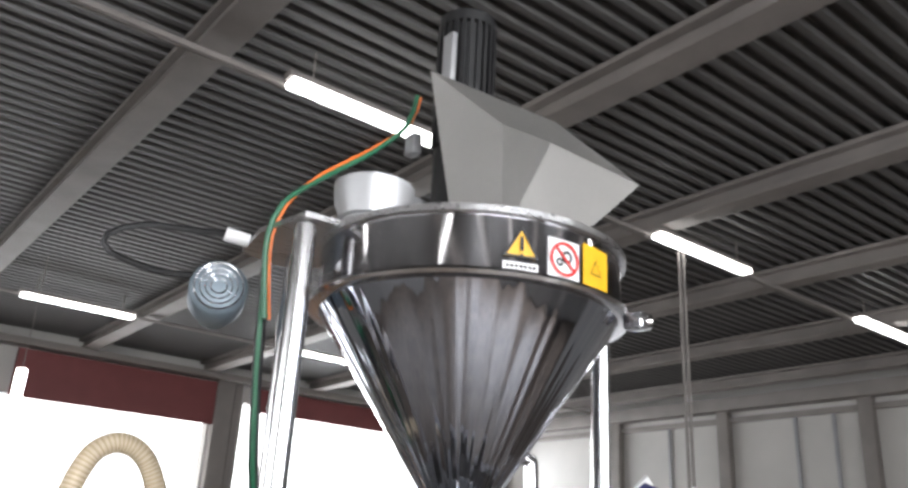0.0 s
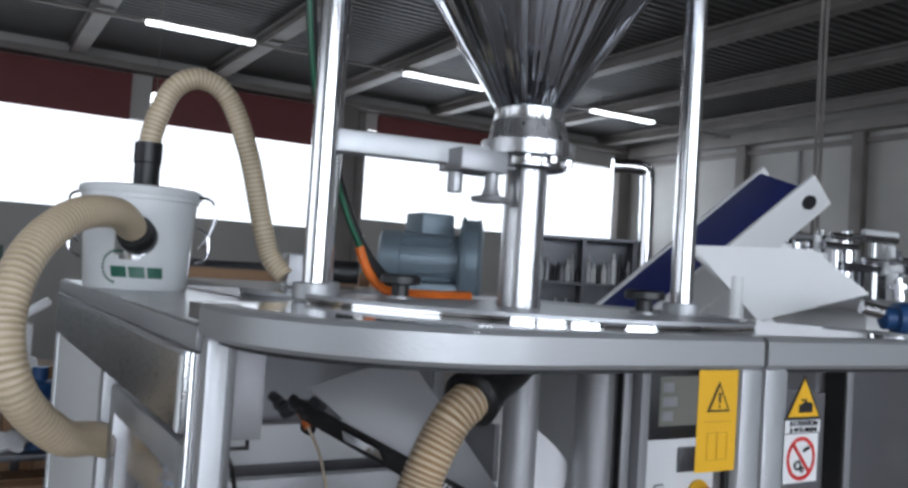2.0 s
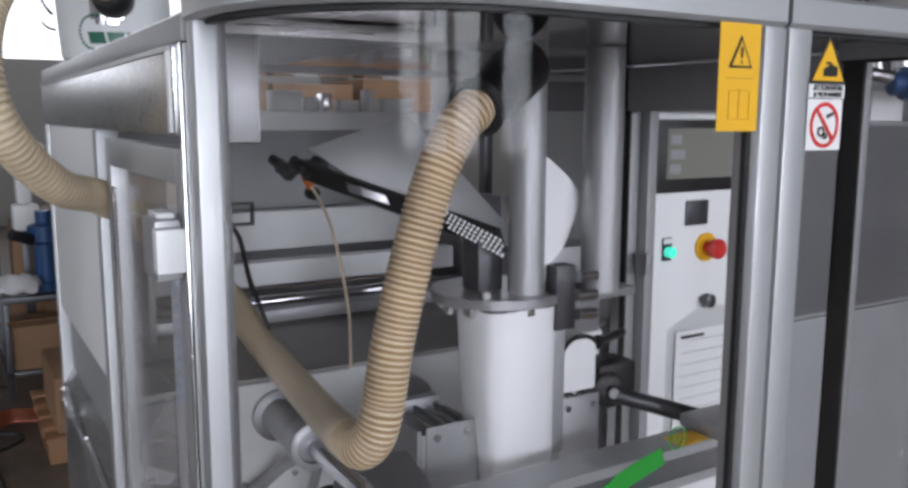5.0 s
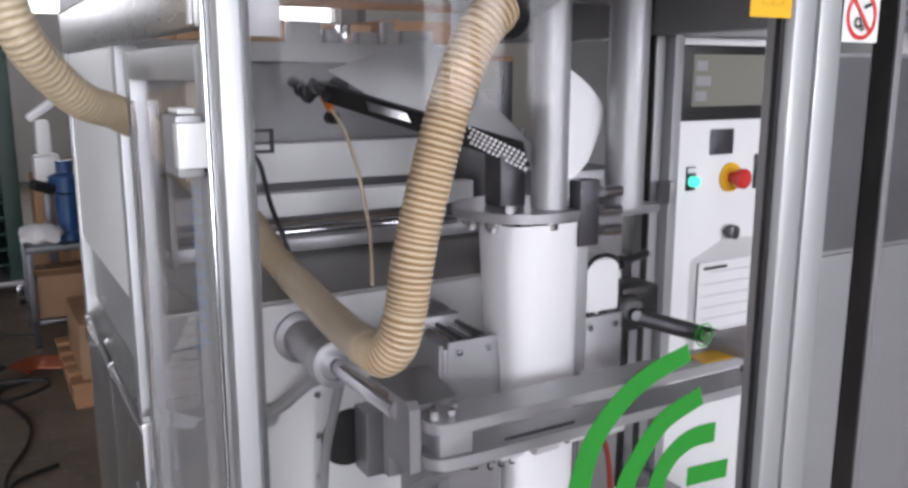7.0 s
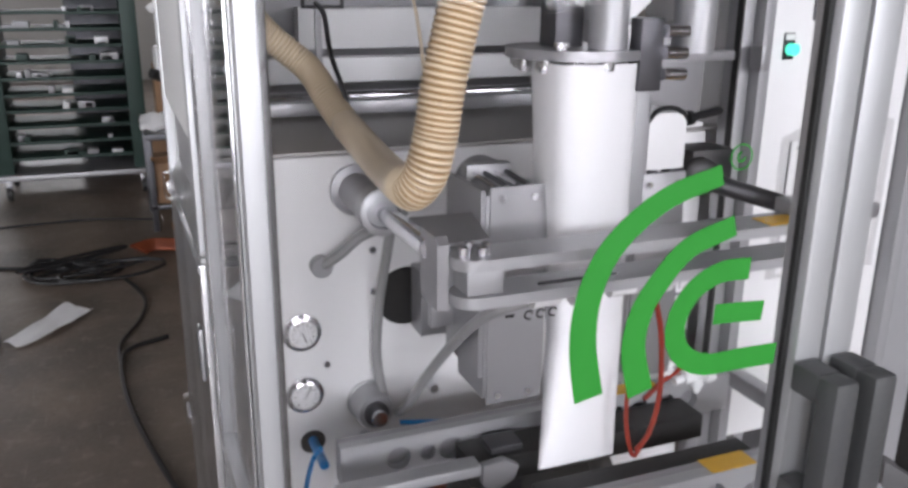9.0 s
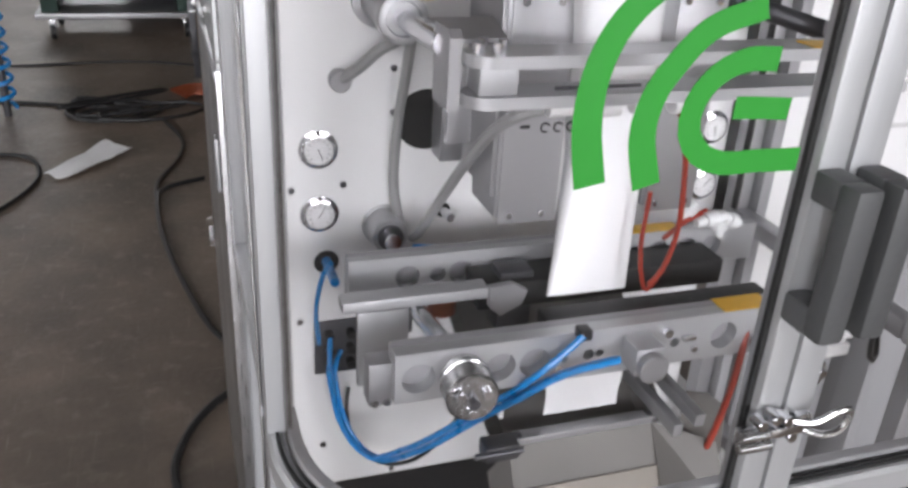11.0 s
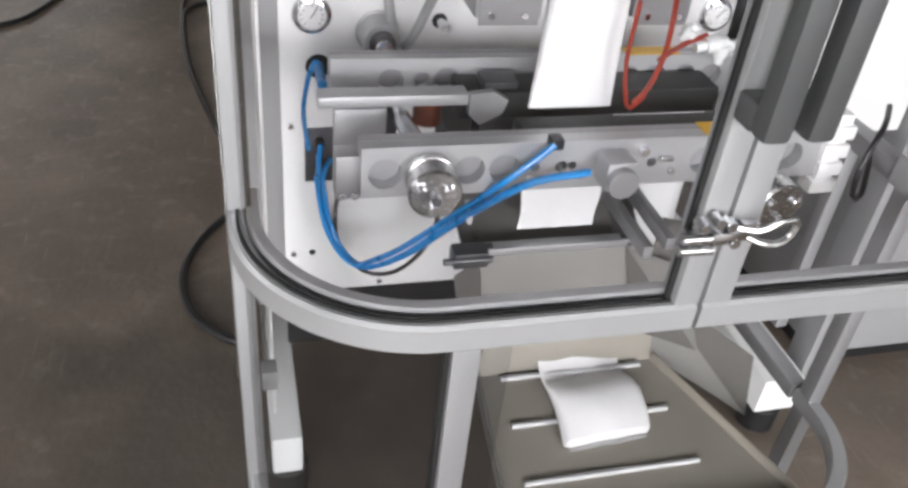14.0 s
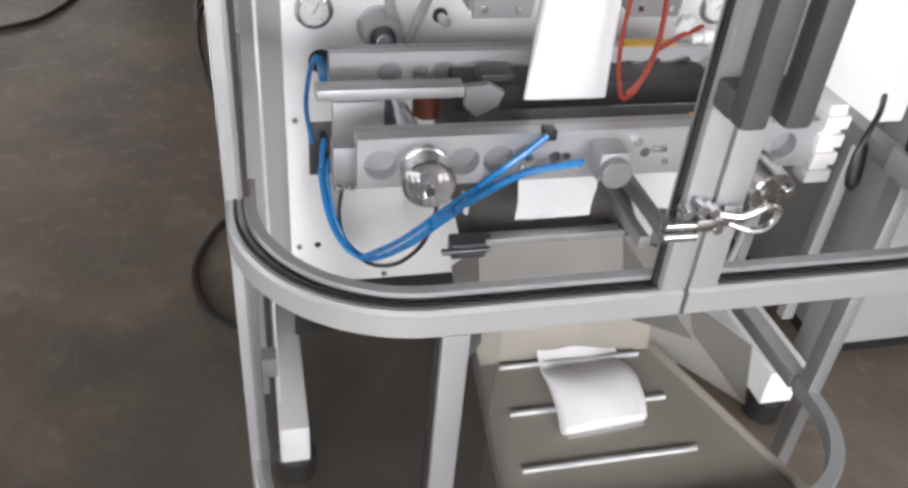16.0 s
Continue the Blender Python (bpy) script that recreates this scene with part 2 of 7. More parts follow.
RACK_GREEN = mat("dark green painted steel", (0.018, 0.045, 0.035), 0.5, 0.1, 0.25, 6, 0.001, 80)
COPPER = mat("copper coloured sleeve", (0.28, 0.07, 0.03), 0.35, 0.4, 0.2, 14, 0.0006, 90)
TUBE_LIT = mat("lit fluorescent tube", (0.9, 0.9, 0.9), 0.4, emit=(1.0, 0.99, 0.95), glow=8.0, bump=0)
LED_GREEN = mat("lit green push button", (0.05, 0.5, 0.35), 0.3, emit=(0.10, 0.95, 0.65), glow=1.2, bump=0)
SCREEN = mat("dim lit screen", (0.10, 0.10, 0.09), 0.2, emit=(0.40, 0.40, 0.33), glow=0.35, bump=0)
SKYCARD = mat("overcast daylight outside", (0.9, 0.9, 0.9), 1.0, emit=(1, 1, 1), glow=2.3, bump=0)
GLASS = pane_mat("clear acrylic pane", (0.955, 0.95, 0.955))
CLEARBAG = pane_mat("clear plastic wrap", (0.92, 0.92, 0.92))


# ---- mesh helpers ----
def box(bm, x0, x1, y0, y1, z0, z1, bevel=0.0, m=None, mi=0):
    r = bmesh.ops.create_cube(bm, size=1)
    vs = r["verts"]
    for v in vs:
        v.co = Vector(((x0 + x1) / 2 + v.co.x * (x1 - x0), (y0 + y1) / 2 + v.co.y * (y1 - y0), (z0 + z1) / 2 + v.co.z * (z1 - z0)))
    if bevel:
        es = list({e for v in vs for e in v.link_edges})
        vs = list({v for f in bmesh.ops.bevel(bm, geom=es, offset=bevel, segments=2, affect="EDGES", profile=0.6)["faces"] for v in f.verts} | {v for v in vs if v.is_valid})
    if m is not None:
        bmesh.ops.transform(bm, matrix=m, verts=vs)
    if mi:
        for f in {f for v in vs for f in v.link_faces}:
            f.material_index = mi
    return vs


def basis(d):
    d = d.normalized()
    a = Vector((0, 0, 1)) if abs(d.z) < 0.9 else Vector((1, 0, 0))
    u = a.cross(d).normalized()
    return u, d.cross(u)


def lathe(bm, p0, axis, prof, seg=24, mi=0):
    """prof: (distance along axis, radius) pairs."""
    p0, axis = Vector(p0), Vector(axis).normalized()
    u, w = basis(axis)
    rings = []
    for h, r in prof:
        c = p0 + axis * h
        rings.append([bm.verts.new(c + (u * math.cos(a) + w * math.sin(a)) * max(r, 0.00005)) for a in [2 * math.pi * i / seg for i in range(seg)]])
    fs = []
    for a, b in zip(rings, rings[1:]):
        for i in range(seg):
            fs.append(bm.faces.new((a[i], a[(i + 1) % seg], b[(i + 1) % seg], b[i])))
    fs.append(bm.faces.new(list(reversed(rings[0]))))
    fs.append(bm.faces.new(rings[-1]))
    for f in fs:
        f.smooth, f.material_index = True, mi
    fs[-1].smooth = fs[-2].smooth = False
    return fs


def cyl(bm, p0, p1, r, seg=20, bevel=0.0, mi=0):
    d = Vector(p1) - Vector(p0)
    h = d.length
    b = bevel or min(r, h) * 0.08
    return lathe(bm, p0, d, [(0, r - b), (b, r), (h - b, r), (h, r - b)], seg, mi)


def spline(pts, step):
    pts = [Vector(p) for p in pts]
    pts = [pts[0] * 2 - pts[1]] + pts + [pts[-1] * 2 - pts[-2]]
    out = []
    for i in range(1, len(pts) - 2):
        a, b, c, d = pts[i - 1:i + 3]
        n = max(2, int((c - b).length / step))
        for k in range(n):
            t = k / n
            out.append(0.5 * (2 * b + (c - a) * t + (2 * a - 5 * b + 4 * c - d) * t * t + (3 * b - a - 3 * c + d) * t ** 3))
    out.append(pts[-2])
    return out


def tube(bm, pts, r, seg=10, step=0.02, ribs=0.0, depth=0.0, mi=0, smooth=True):
    """A round tube through the points; ribs: pitch of the corrugation."""
    line = spline(pts, ribs / 4 if ribs else step)
    u = basis(line[1] - line[0])[0]
    rings = []
    for i, p in enumerate(line):
        d = (line[min(i + 1, len(line) - 1)] - line[max(i - 1, 0)]).normalized()
        u = (u - d * u.dot(d)).normalized()
        w = d.cross(u)
        rr = r - (depth if ribs and i % 4 == 0 else depth * 0.3 if ribs and i % 2 else 0)
        rings.append([bm.verts.new(p + (u * math.cos(a) + w * math.sin(a)) * rr) for a in [2 * math.pi * k / seg for k in range(seg)]])
    for i, (a, b) in enumerate(zip(rings, rings[1:])):
        for k in range(seg):
            f = bm.faces.new((a[k], a[(k + 1) % seg], b[(k + 1) % seg], b[k]))
            f.smooth = smooth
            f.material_index = mi + (1 if ribs and i % 4 in (0, 3) else 0)
    bm.faces.new(list(reversed(rings[0]))).material_index = mi
    bm.faces.new(rings[-1]).material_index = mi


def band(bm, path, d0, d1, z0, z1, bev=0.0):
    """A strip that follows the plan path, from d0 to d1 metres inside it and from z0 to z1."""
    n = len(path)
    sec = [(d0 + bev, z0), (d1, z0), (d1, z1), (d0 + bev, z1), (d0, z1 - bev), (d0, z0 + bev)] if bev else [(d0, z0), (d1, z0), (d1, z1), (d0, z1)]
    rows = []
    for i, p in enumerate(path):
        a, b = Vector(path[max(i - 1, 0)]), Vector(path[min(i + 1, n - 1)])
        t = (b - a).normalized()
        nrm = Vector((-t.y, t.x))
        rows.append([bm.verts.new((p[0] + nrm.x * d, p[1] + nrm.y * d, z)) for d, z in sec])
    k = len(sec)
    for a, b in zip(rows, rows[1:]):
        for j in range(k):
            bm.faces.new((a[j], a[(j + 1) % k], b[(j + 1) % k], b[j]))
    bm.faces.new(rows[0])
    bm.faces.new(list(reversed(rows[-1])))


def prism(bm, pts, z0, z1, m=None, mi=0):
    """Extrudes the outline pts from z0 to z1."""
    a = [bm.verts.new((x, y, z0)) for x, y in pts]
    b = [bm.verts.new((x, y, z1)) for x, y in pts]
    fs = [bm.faces.new(list(reversed(a))), bm.faces.new(b)] + [bm.faces.new((a[i], a[(i + 1) % len(a)], b[(i + 1) % len(a)], b[i])) for i in range(len(a))]
    for f in fs:
        f.material_index = mi
    if m is not None:
        bmesh.ops.transform(bm, matrix=m, verts=a + b)


def pierced(bm, x0, x1, z0, z1, y0, y1, holes, seg=24):
    """A plate that faces -y, with round holes (x, z, radius) cut through it."""
    loops = [[(x0, z0), (x1, z0), (x1, z1), (x0, z1)]] + [[(x + r * math.cos(2 * math.pi * i / seg), z + r * math.sin(2 * math.pi * i / seg)) for i in range(seg)] for x, z, r in holes]
    edges = []
    for lp in loops:
        vs = [bm.verts.new((x, y0, z)) for x, z in lp]
        edges += [bm.edges.new((vs[i], vs[(i + 1) % len(vs)])) for i in range(len(vs))]
    fs = [f for f in bmesh.ops.triangle_fill(bm, edges=edges, use_beauty=True)["geom"] if isinstance(f, bmesh.types.BMFace)]
    ext = bmesh.ops.extrude_face_region(bm, geom=fs)["geom"]
    for v in ext:
        if isinstance(v, bmesh.types.BMVert):
            v.co.y = y1


def sheet(bm, quad, thick, nu=8, nv=8, sag=None):
    """A thin curved sheet between four corners."""
    a, b, c, d = [Vector(q) for q in quad]
    grid = []
    for j in range(nv + 1):
        row = []
        for i in range(nu + 1):
            u, v = i / nu, j / nv
            p = (a * (1 - u) + b * u) * (1 - v) + (d * (1 - u) + c * u) * v
            if sag:
                p = p + Vector(sag(u, v))
            row.append(bm.verts.new(p))
        grid.append(row)
    fs = []
    for j in range(nv):
        for i in range(nu):
            f = bm.faces.new((grid[j][i], grid[j][i + 1], grid[j + 1][i + 1], grid[j + 1][i]))
            f.smooth = nu > 2
            fs.append(f)
    if thick:
        bmesh.ops.recalc_face_normals(bm, faces=fs)
        bmesh.ops.solidify(bm, geom=fs, thickness=thick)


def part(name, bm, material, parent=None, label="", smooth=False):
    bmesh.ops.recalc_face_normals(bm, faces=bm.faces)
    me = bpy.data.meshes.new(name)
    bm.to_mesh(me)
    bm.free()
    me.set_sharp_from_angle(angle=radians(38))
    for m in (material if isinstance(material, (list, tuple)) else [material]):
        me.materials.append(m)
    ob = new(name, me)
    if parent is not None:
        ob.parent = parent
        ob.matrix_parent_inverse = parent.matrix_world.inverted()
    if label:
        tagged(ob, label)
    return ob


def B():
    return bmesh.new()


def bx(name, dims, material, parent=None, bevel=0.002, label="", m=None):
    bm = B()
    box(bm, *dims, bevel, m)
    return part(name, bm, material, parent, label)


def cy(name, p0, p1, r, material, parent=None, label="", seg=24, bevel=0.0):
    bm = B()
    cyl(bm, p0, p1, r, seg, bevel)
    return part(name, bm, material, parent, label)


def tb(name, pts, r, material, parent=None, label="", seg=8, step=0.02):
    bm = B()
    tube(bm, pts, r, seg, step)
    return part(name, bm, material, parent, label)


def thing(name, label, category, group="", kind="", at=(0, 0, 0)):
    ob = new(name)
    ob.location = at
    bpy.context.view_layer.update()
    return tagged(ob, label, category, group, kind)


def text(name, words, size, m, material, parent, depth=0.0004):
    cu = bpy.data.curves.new(name, "FONT")
    cu.body, cu.size, cu.extrude, cu.align_x, cu.align_y = words, size, depth, "CENTER", "CENTER"
    tmp = new(name + "_curve", cu)
    dg = bpy.context.evaluated_depsgraph_get()
    me = bpy.data.meshes.new_from_object(tmp.evaluated_get(dg))
    bpy.data.objects.remove(tmp)
    me.materials.clear()
    me.materials.append(material)
    ob = new(name, me)
    me.transform(m)
    if parent is not None:
        ob.parent = parent
        ob.matrix_parent_inverse = parent.matrix_world.inverted()
    return ob


FACE = pose(0, 0, 0, 90)  # a flat drawing in x, z that faces the front (-y)

# ---- the hall ----
X0, X1, Y0, Y1, ZC = -9.0, 14.0, -8.0, 15.5, 5.2
bm = B()
box(bm, X0 - 1, X1 + 1, Y0 - 1, Y1 + 1, -0.2, 0.0)
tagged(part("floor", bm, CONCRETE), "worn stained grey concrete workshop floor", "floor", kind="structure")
bm = B()  # corrugated roof, ribs along x
PITCH = 0.155
rows, k = [], 0
y = Y0
while y < Y1:
    for dy, dz in ((0, 0), (0.055, 0), (0.078, 0.06), (0.133, 0.06)):
        rows.append((y + dy, ZC + 0.2 + dz))
    y += PITCH
va = [(bm.verts.new((X0, yy, zz)), bm.verts.new((X1, yy, zz))) for yy, zz in rows]
for a, b in zip(va, va[1:]):
    bm.faces.new((a[0], a[1], b[1], b[0]))
box(bm, X0 - 0.3, X1 + 0.3, Y0 - 0.3, Y1 + 0.3, ZC + 0.35, ZC + 0.45)
tagged(part("ceiling", bm, ROOF), "grey corrugated metal roof sheeting with long ribs", "ceiling", kind="structure")
for bxx in (-5.3, -3.0, -0.65, 1.68, 4.0, 6.25, 8.55, 10.85, 13.1):
    bm = B()
    box(bm, bxx - 0.12, bxx + 0.12, Y0, Y1, ZC + 0.155, ZC + 0.195, 0.004)
    box(bm, bxx - 0.025, bxx + 0.025, Y0, Y1, ZC + 0.03, ZC + 0.155)
    box(bm, bxx - 0.12, bxx + 0.12, Y0, Y1, ZC - 0.01, ZC + 0.03, 0.004)
    tagged(part("roof_beam", bm, GIRDER), "weathered grey steel roof beam under the roof sheets", "beam", "roof beams", "structure")


def wall_with_holes(name, label, along, u0, u1, at, thick, z1, holes, material):
    """A wall from u0 to u1 with openings (u0, u1, z0, z1)."""
    bm = B()
    us = sorted({u0, u1, *[h[0] for h in holes], *[h[1] for h in holes]})
    for a, b in zip(us, us[1:]):
        cut = [h for h in holes if h[0] <= a and h[1] >= b]
        spans = [(0, z1)]
        for h in cut:
            spans = [s for p in spans for s in ((p[0], min(p[1], h[2])), (max(p[0], h[3]), p[1])) if s[1] - s[0] > 0.001]
        for s in spans:
            if along == "x":
                box(bm, a, b, at, at + thick, *s)
            else:
                box(bm, at, at + thick, a, b, *s)
    return tagged(part(name, bm, material), label, "wall", kind="structure")


far_holes = [(-6.0, 6.45, 2.68, 4.3), (7.12, 13.85, 2.95, 4.75)]
# south and west openings are out of view, assumed for their light
near_holes = [(-6.0, -4.1, 1.3, 4.6), (-3.5, -1.6, 1.3, 4.6), (-1.0, 0.9, 1.3, 4.6), (3.0, 5.5, 1.3, 4.6)]
left_holes = [(-2.5, 6.5, 1.6, 4.3)]
wall_with_holes("wall_north", "grey wall with long strip windows", "x", X0, X1, Y1, 0.25, ZC + 0.36, far_holes, WALL)
wall_with_holes("wall_south", "unseen cream wall with assumed window openings", "x", X0, X1, Y0 - 0.25, 0.25, ZC + 0.36, near_holes, WALL)
wall_with_holes("wall_west", "unseen cream wall with assumed window openings", "y", Y0, Y1, X0 - 0.25, 0.25, ZC + 0.36, left_holes, WALL)
wall_with_holes("wall_east", "cream panelled wall with steel columns", "y", Y0, Y1, X1, 0.25, ZC + 0.36, [], WALL)
for i, (name, dims) in enumerate((("backdrop_north", (-8, 15.5, Y1 + 0.9, Y1 + 0.95, 0.5, 6.0)), ("backdrop_south", (-8, 10, Y0 - 1.0, Y0 - 0.95, 0.5, 6.0)), ("backdrop_west", (X0 - 1.0, X0 - 0.95, -4, 8, 0.5, 6.0)))):
    tagged(bx(name, dims, SKYCARD, bevel=0), "bright overcast daylight outside the windows", "sky", kind="structure")
# columns and the blind at the far wall
for cx in (6.78, 13.95):
    bm = B()
    box(bm, cx - 0.3, cx + 0.05, Y1 - 0.2, Y1, 0, ZC, 0.01)
    box(bm, cx + 0.1, cx + 0.25, Y1 - 0.12, Y1, 0, ZC, 0.01)
    tagged(part("column", bm, GIRDER), "grey steel column between the strip windows", "column", "columns", "structure")
for x0, x1 in ((-6.1, 2.6), (2.95, 6.5), (7.3, 11.0)):
    tagged(bx("window_blind", (x0, x1, Y1 - 0.16, Y1 - 0.06, 4.25 if x0 < 7 else 4.6, 5.05, ), MAROON, bevel=0.01), "rolled maroon blind above the strip window", "blind", "blinds")
bm = B()
box(bm, X0, X1, Y1 - 0.35, Y1 - 0.05, 5.08, 5.2, 0.01)
tagged(part("trim_north", bm, GIRDER), "grey steel edge beam under the roof", "trim", kind="structure")
bm = B()
box(bm, X1 - 0.3, X1, Y0, Y1 - 0.4, 4.95, 5.19, 0.01)
box(bm, X1 - 0.1, X1, Y0, Y1 - 0.4, 4.75, 4.85, 0.01)
tagged(part("trim_east", bm, GIRDER), "grey steel edge beam along the cream wall", "trim", kind="structure")
for cyy in (11.9, 9.3, 6.6, 3.9, 1.2):
    bm = B()
    box(bm, X1 - 0.16, X1, cyy - 0.12, cyy + 0.12, 0, 4.95, 0.01)
    tagged(part("wall_column", bm, GIRDER), "pale grey steel column on the cream wall", "column", "columns", "structure")
for cyy in (10.6, 7.9, 7.2, 5.2):
    bm = B()
    box(bm, X1 - 0.05, X1, cyy - 0.03, cyy + 0.03, 0, 4.75, 0.005)
    tagged(part("wall_pipe", bm, GREY_BODY), "thin upright pipe on the cream wall", "pipe", "wall pipes", "structure")


def strip_light(x, y, z, length=1.55):
    t = thing("strip_light", "lit white fluorescent strip light under a beam", "lamp", "strip lights", at=(x, y, z))
    bm = B()
    box(bm, x, x + length, y - 0.05, y + 0.05, z, z + 0.05, 0.006)
    part("housing", bm, GIRDER, t)
    bm = B()
    box(bm, x + 0.03, x + length - 0.03, y - 0.065, y + 0.065, z - 0.05, z - 0.002, 0.015)
    part("tube", bm, TUBE_LIT, t, "glowing white tube")
    for xx in (x + 0.2, x + length - 0.2):
        cy("hanger", (xx, y, z + 0.05), (xx, y, ZC + 0.2), 0.008, GIRDER, t, seg=8)


for ly in (4.7, 12.0, -2.6):
    for lx in (-5.6, -1.7, 2.15, 6.1, 9.95):
        strip_light(lx, ly, 5.12 if ly > 0 else 5.0)
    bm = B()
    box(bm, X0, X1, ly + 0.09, ly + 0.13, 5.11, 5.15, 0.004)
    box(bm, X0, X1, ly + 0.17, ly + 0.19, 5.13, 5.15, 0.004)
    tagged(part("cable_tray", bm, GIRDER), "thin galvanised cable rail under the roof beams", "cable tray", "cable rails")
bm = B()
for dx in (0, 0.1):
    cyl(bm, (6.52 + dx * 0.7, 4.75, 0), (6.52 + dx * 0.7, 4.75, 5.12), 0.016, 10)
tagged(part("conduit", bm, GIRDER), "pair of thin galvanised conduits from floor to roof", "conduit")

hl = thing("hanging_lamp", "lit white tube lamp hanging upright on a cord", "lamp", at=(2.2, 11, 3.6))
cy("tube", (2.2, 11, 3.60), (2.2, 11, 3.96), 0.06, TUBE_LIT, hl, "glowing white tube")
cy("cord", (2.2, 11, 3.96), (2.2, 11, 5.4), 0.005, GIRDER, hl, seg=8)

# ---- the bagging machine ----
CX, FY, LX, RX, RAD = 0.812, 0.583, 0.350, 1.274, 0.2


def arc(cx, cy_, r, a0, a1, n=14):
    return [(cx + r * math.cos(radians(a0 + (a1 - a0) * i / n)), cy_ + r * math.sin(radians(a0 + (a1 - a0) * i / n))) for i in range(n + 1)]


LEFT = [(LX, 0.835), (LX, 0.8)] + arc(LX + RAD, FY + RAD, RAD, 180, 270, 30) + [(0.62, FY), (0.7, FY), (CX - 0.003, FY)]
RIGHT = [(CX + 0.003, FY), (0.95, FY), (1.0, FY)] + arc(RX - RAD, FY + RAD, RAD, 270, 360, 30) + [(RX, 0.8), (RX, 0.835)]
Z_RAIL, Z_TOP = 0.970, 1.898
machine = thing("bagging_machine", "aluminium framed vertical bagging machine with curved clear doors and white panel", "machine", at=(CX, 1.2, 0))


def door(path, stile, corner, left):
    bm = B()
    band(bm, path, 0, 0.03, 0.935, Z_RAIL, 0.004)
    d = part("door", bm, ALU_H, machine, "curved clear door in an aluminium frame, closed")
    bm = B()
    band(bm, path, 0, 0.03, 1.868, Z_TOP, 0.004)
    part("top_rail", bm, ALU_H, d)
    bm = B()
    box(bm, stile[0], stile[1], FY + 0.001, FY + 0.031, Z_RAIL, 1.868, 0.003)
    part("stile", bm, ALU, d)
    bm = B()
    box(bm, *corner, 0.80, 0.822, Z_RAIL, 1.868, 0.003)
    part("corner_stile", bm, ALU, d)
    # black strip added in place of the dark gap beside the post
    bx("corner_gap_strip", (corner[0] + 0.006, corner[1] - 0.006, 0.8222, 0.836, Z_RAIL, 1.868), GASKET, d, 0)
    bm = B()
    band(bm, path, 0.013, 0.017, Z_RAIL, 1.868)
    p = part("pane", bm, GLASS, d)
    p.visible_shadow = False
    for d0, d1, z0, z1 in ((0.0085, 0.0125, Z_RAIL, Z_RAIL + 0.003), (0.0175, 0.0195, Z_RAIL, Z_RAIL + 0.003), (0.010, 0.021, 1.864, 1.868)):
        bm = B()
        band(bm, path, d0, d1, z0, z1)
        part("gasket", bm, GASKET, d)
    bm = B()
    band(bm, path, 0.0205, 0.034, 0.94, Z_RAIL + 0.007, 0.002)
    part("inner_lip", bm, ALU_H, d)
    gx = stile[0] - 0.005 if left else stile[1]
    bx("gasket", (gx, gx + 0.005, FY + 0.011, FY + 0.017, Z_RAIL, 1.868), GASKET, d, 0)
    cx0 = corner[1] if left else corner[0] - 0.006
    bx("gasket", (cx0, cx0 + 0.006, 0.797, 0.822, Z_RAIL, 1.868), GASKET, d, 0)
    return d


door_l = door(LEFT, (0.782, CX - 0.002), (LX, LX + 0.02), True)
door_r = door(RIGHT, (CX + 0.002, 0.846), (RX - 0.02, RX), False)


def grip(x0, x1, lean):
    bm = B()
    box(bm, x0, x1, FY - 0.052, FY - 0.028, 1.185, 1.325, 0.006)
    box(bm, x0, x1, FY - 0.03, FY, 1.185, 1.212, 0.004)
    box(bm, x0, x1, FY - 0.03, FY, 1.298, 1.325, 0.004)
    return bm


part("handle", grip(0.778, 0.804, 0), GREY_PLASTIC, door_l, "grey plastic bow handle")
part("handle", grip(0.820, 0.846, 0), GREY_PLASTIC, door_r, "grey plastic bow handle")
# toggle latch across the two stiles
bm = B()
box(bm, 0.760, 0.826, FY - 0.006, FY, 1.050, 1.068, 0.001)
box(bm, 0.786, 0.822, FY - 0.020, FY - 0.006, 1.064, 1.074, 0.002)
lt = part("latch", bm, CHROME, door_l, "chromed toggle latch")
for zz in (1.053, 1.066):
    cy("latch_rod", (0.757, FY - 0.014, zz), (0.792, FY - 0.014, zz), 0.0055, TURNED, lt, seg=14)
bm = B()
tube(bm, [(0.815, FY - 0.012, 1.074), (0.832, FY - 0.022, 1.077), (0.848, FY - 0.026, 1.088), (0.862, FY - 0.027, 1.090), (0.864, FY - 0.027, 1.080), (0.858, FY - 0.026, 1.066), (0.842, FY - 0.024, 1.062), (0.822, FY - 0.014, 1.066)], 0.0035, 8, 0.006)
part("latch_lever", bm, TURNED, lt, "bent chromed lever")
for xx, zz in ((0.775, 1.080), (0.790, 1.084), (0.803, 1.080), (0.812, 1.060)):
    cy("latch_screw", (xx, FY - 0.020, zz), (xx, FY - 0.004, zz), 0.0055, CHROME, lt, seg=10)
bx("latch_hook", (0.822, 0.838, FY - 0.010, FY, 1.068, 1.076), CHROME, door_r, 0.002)

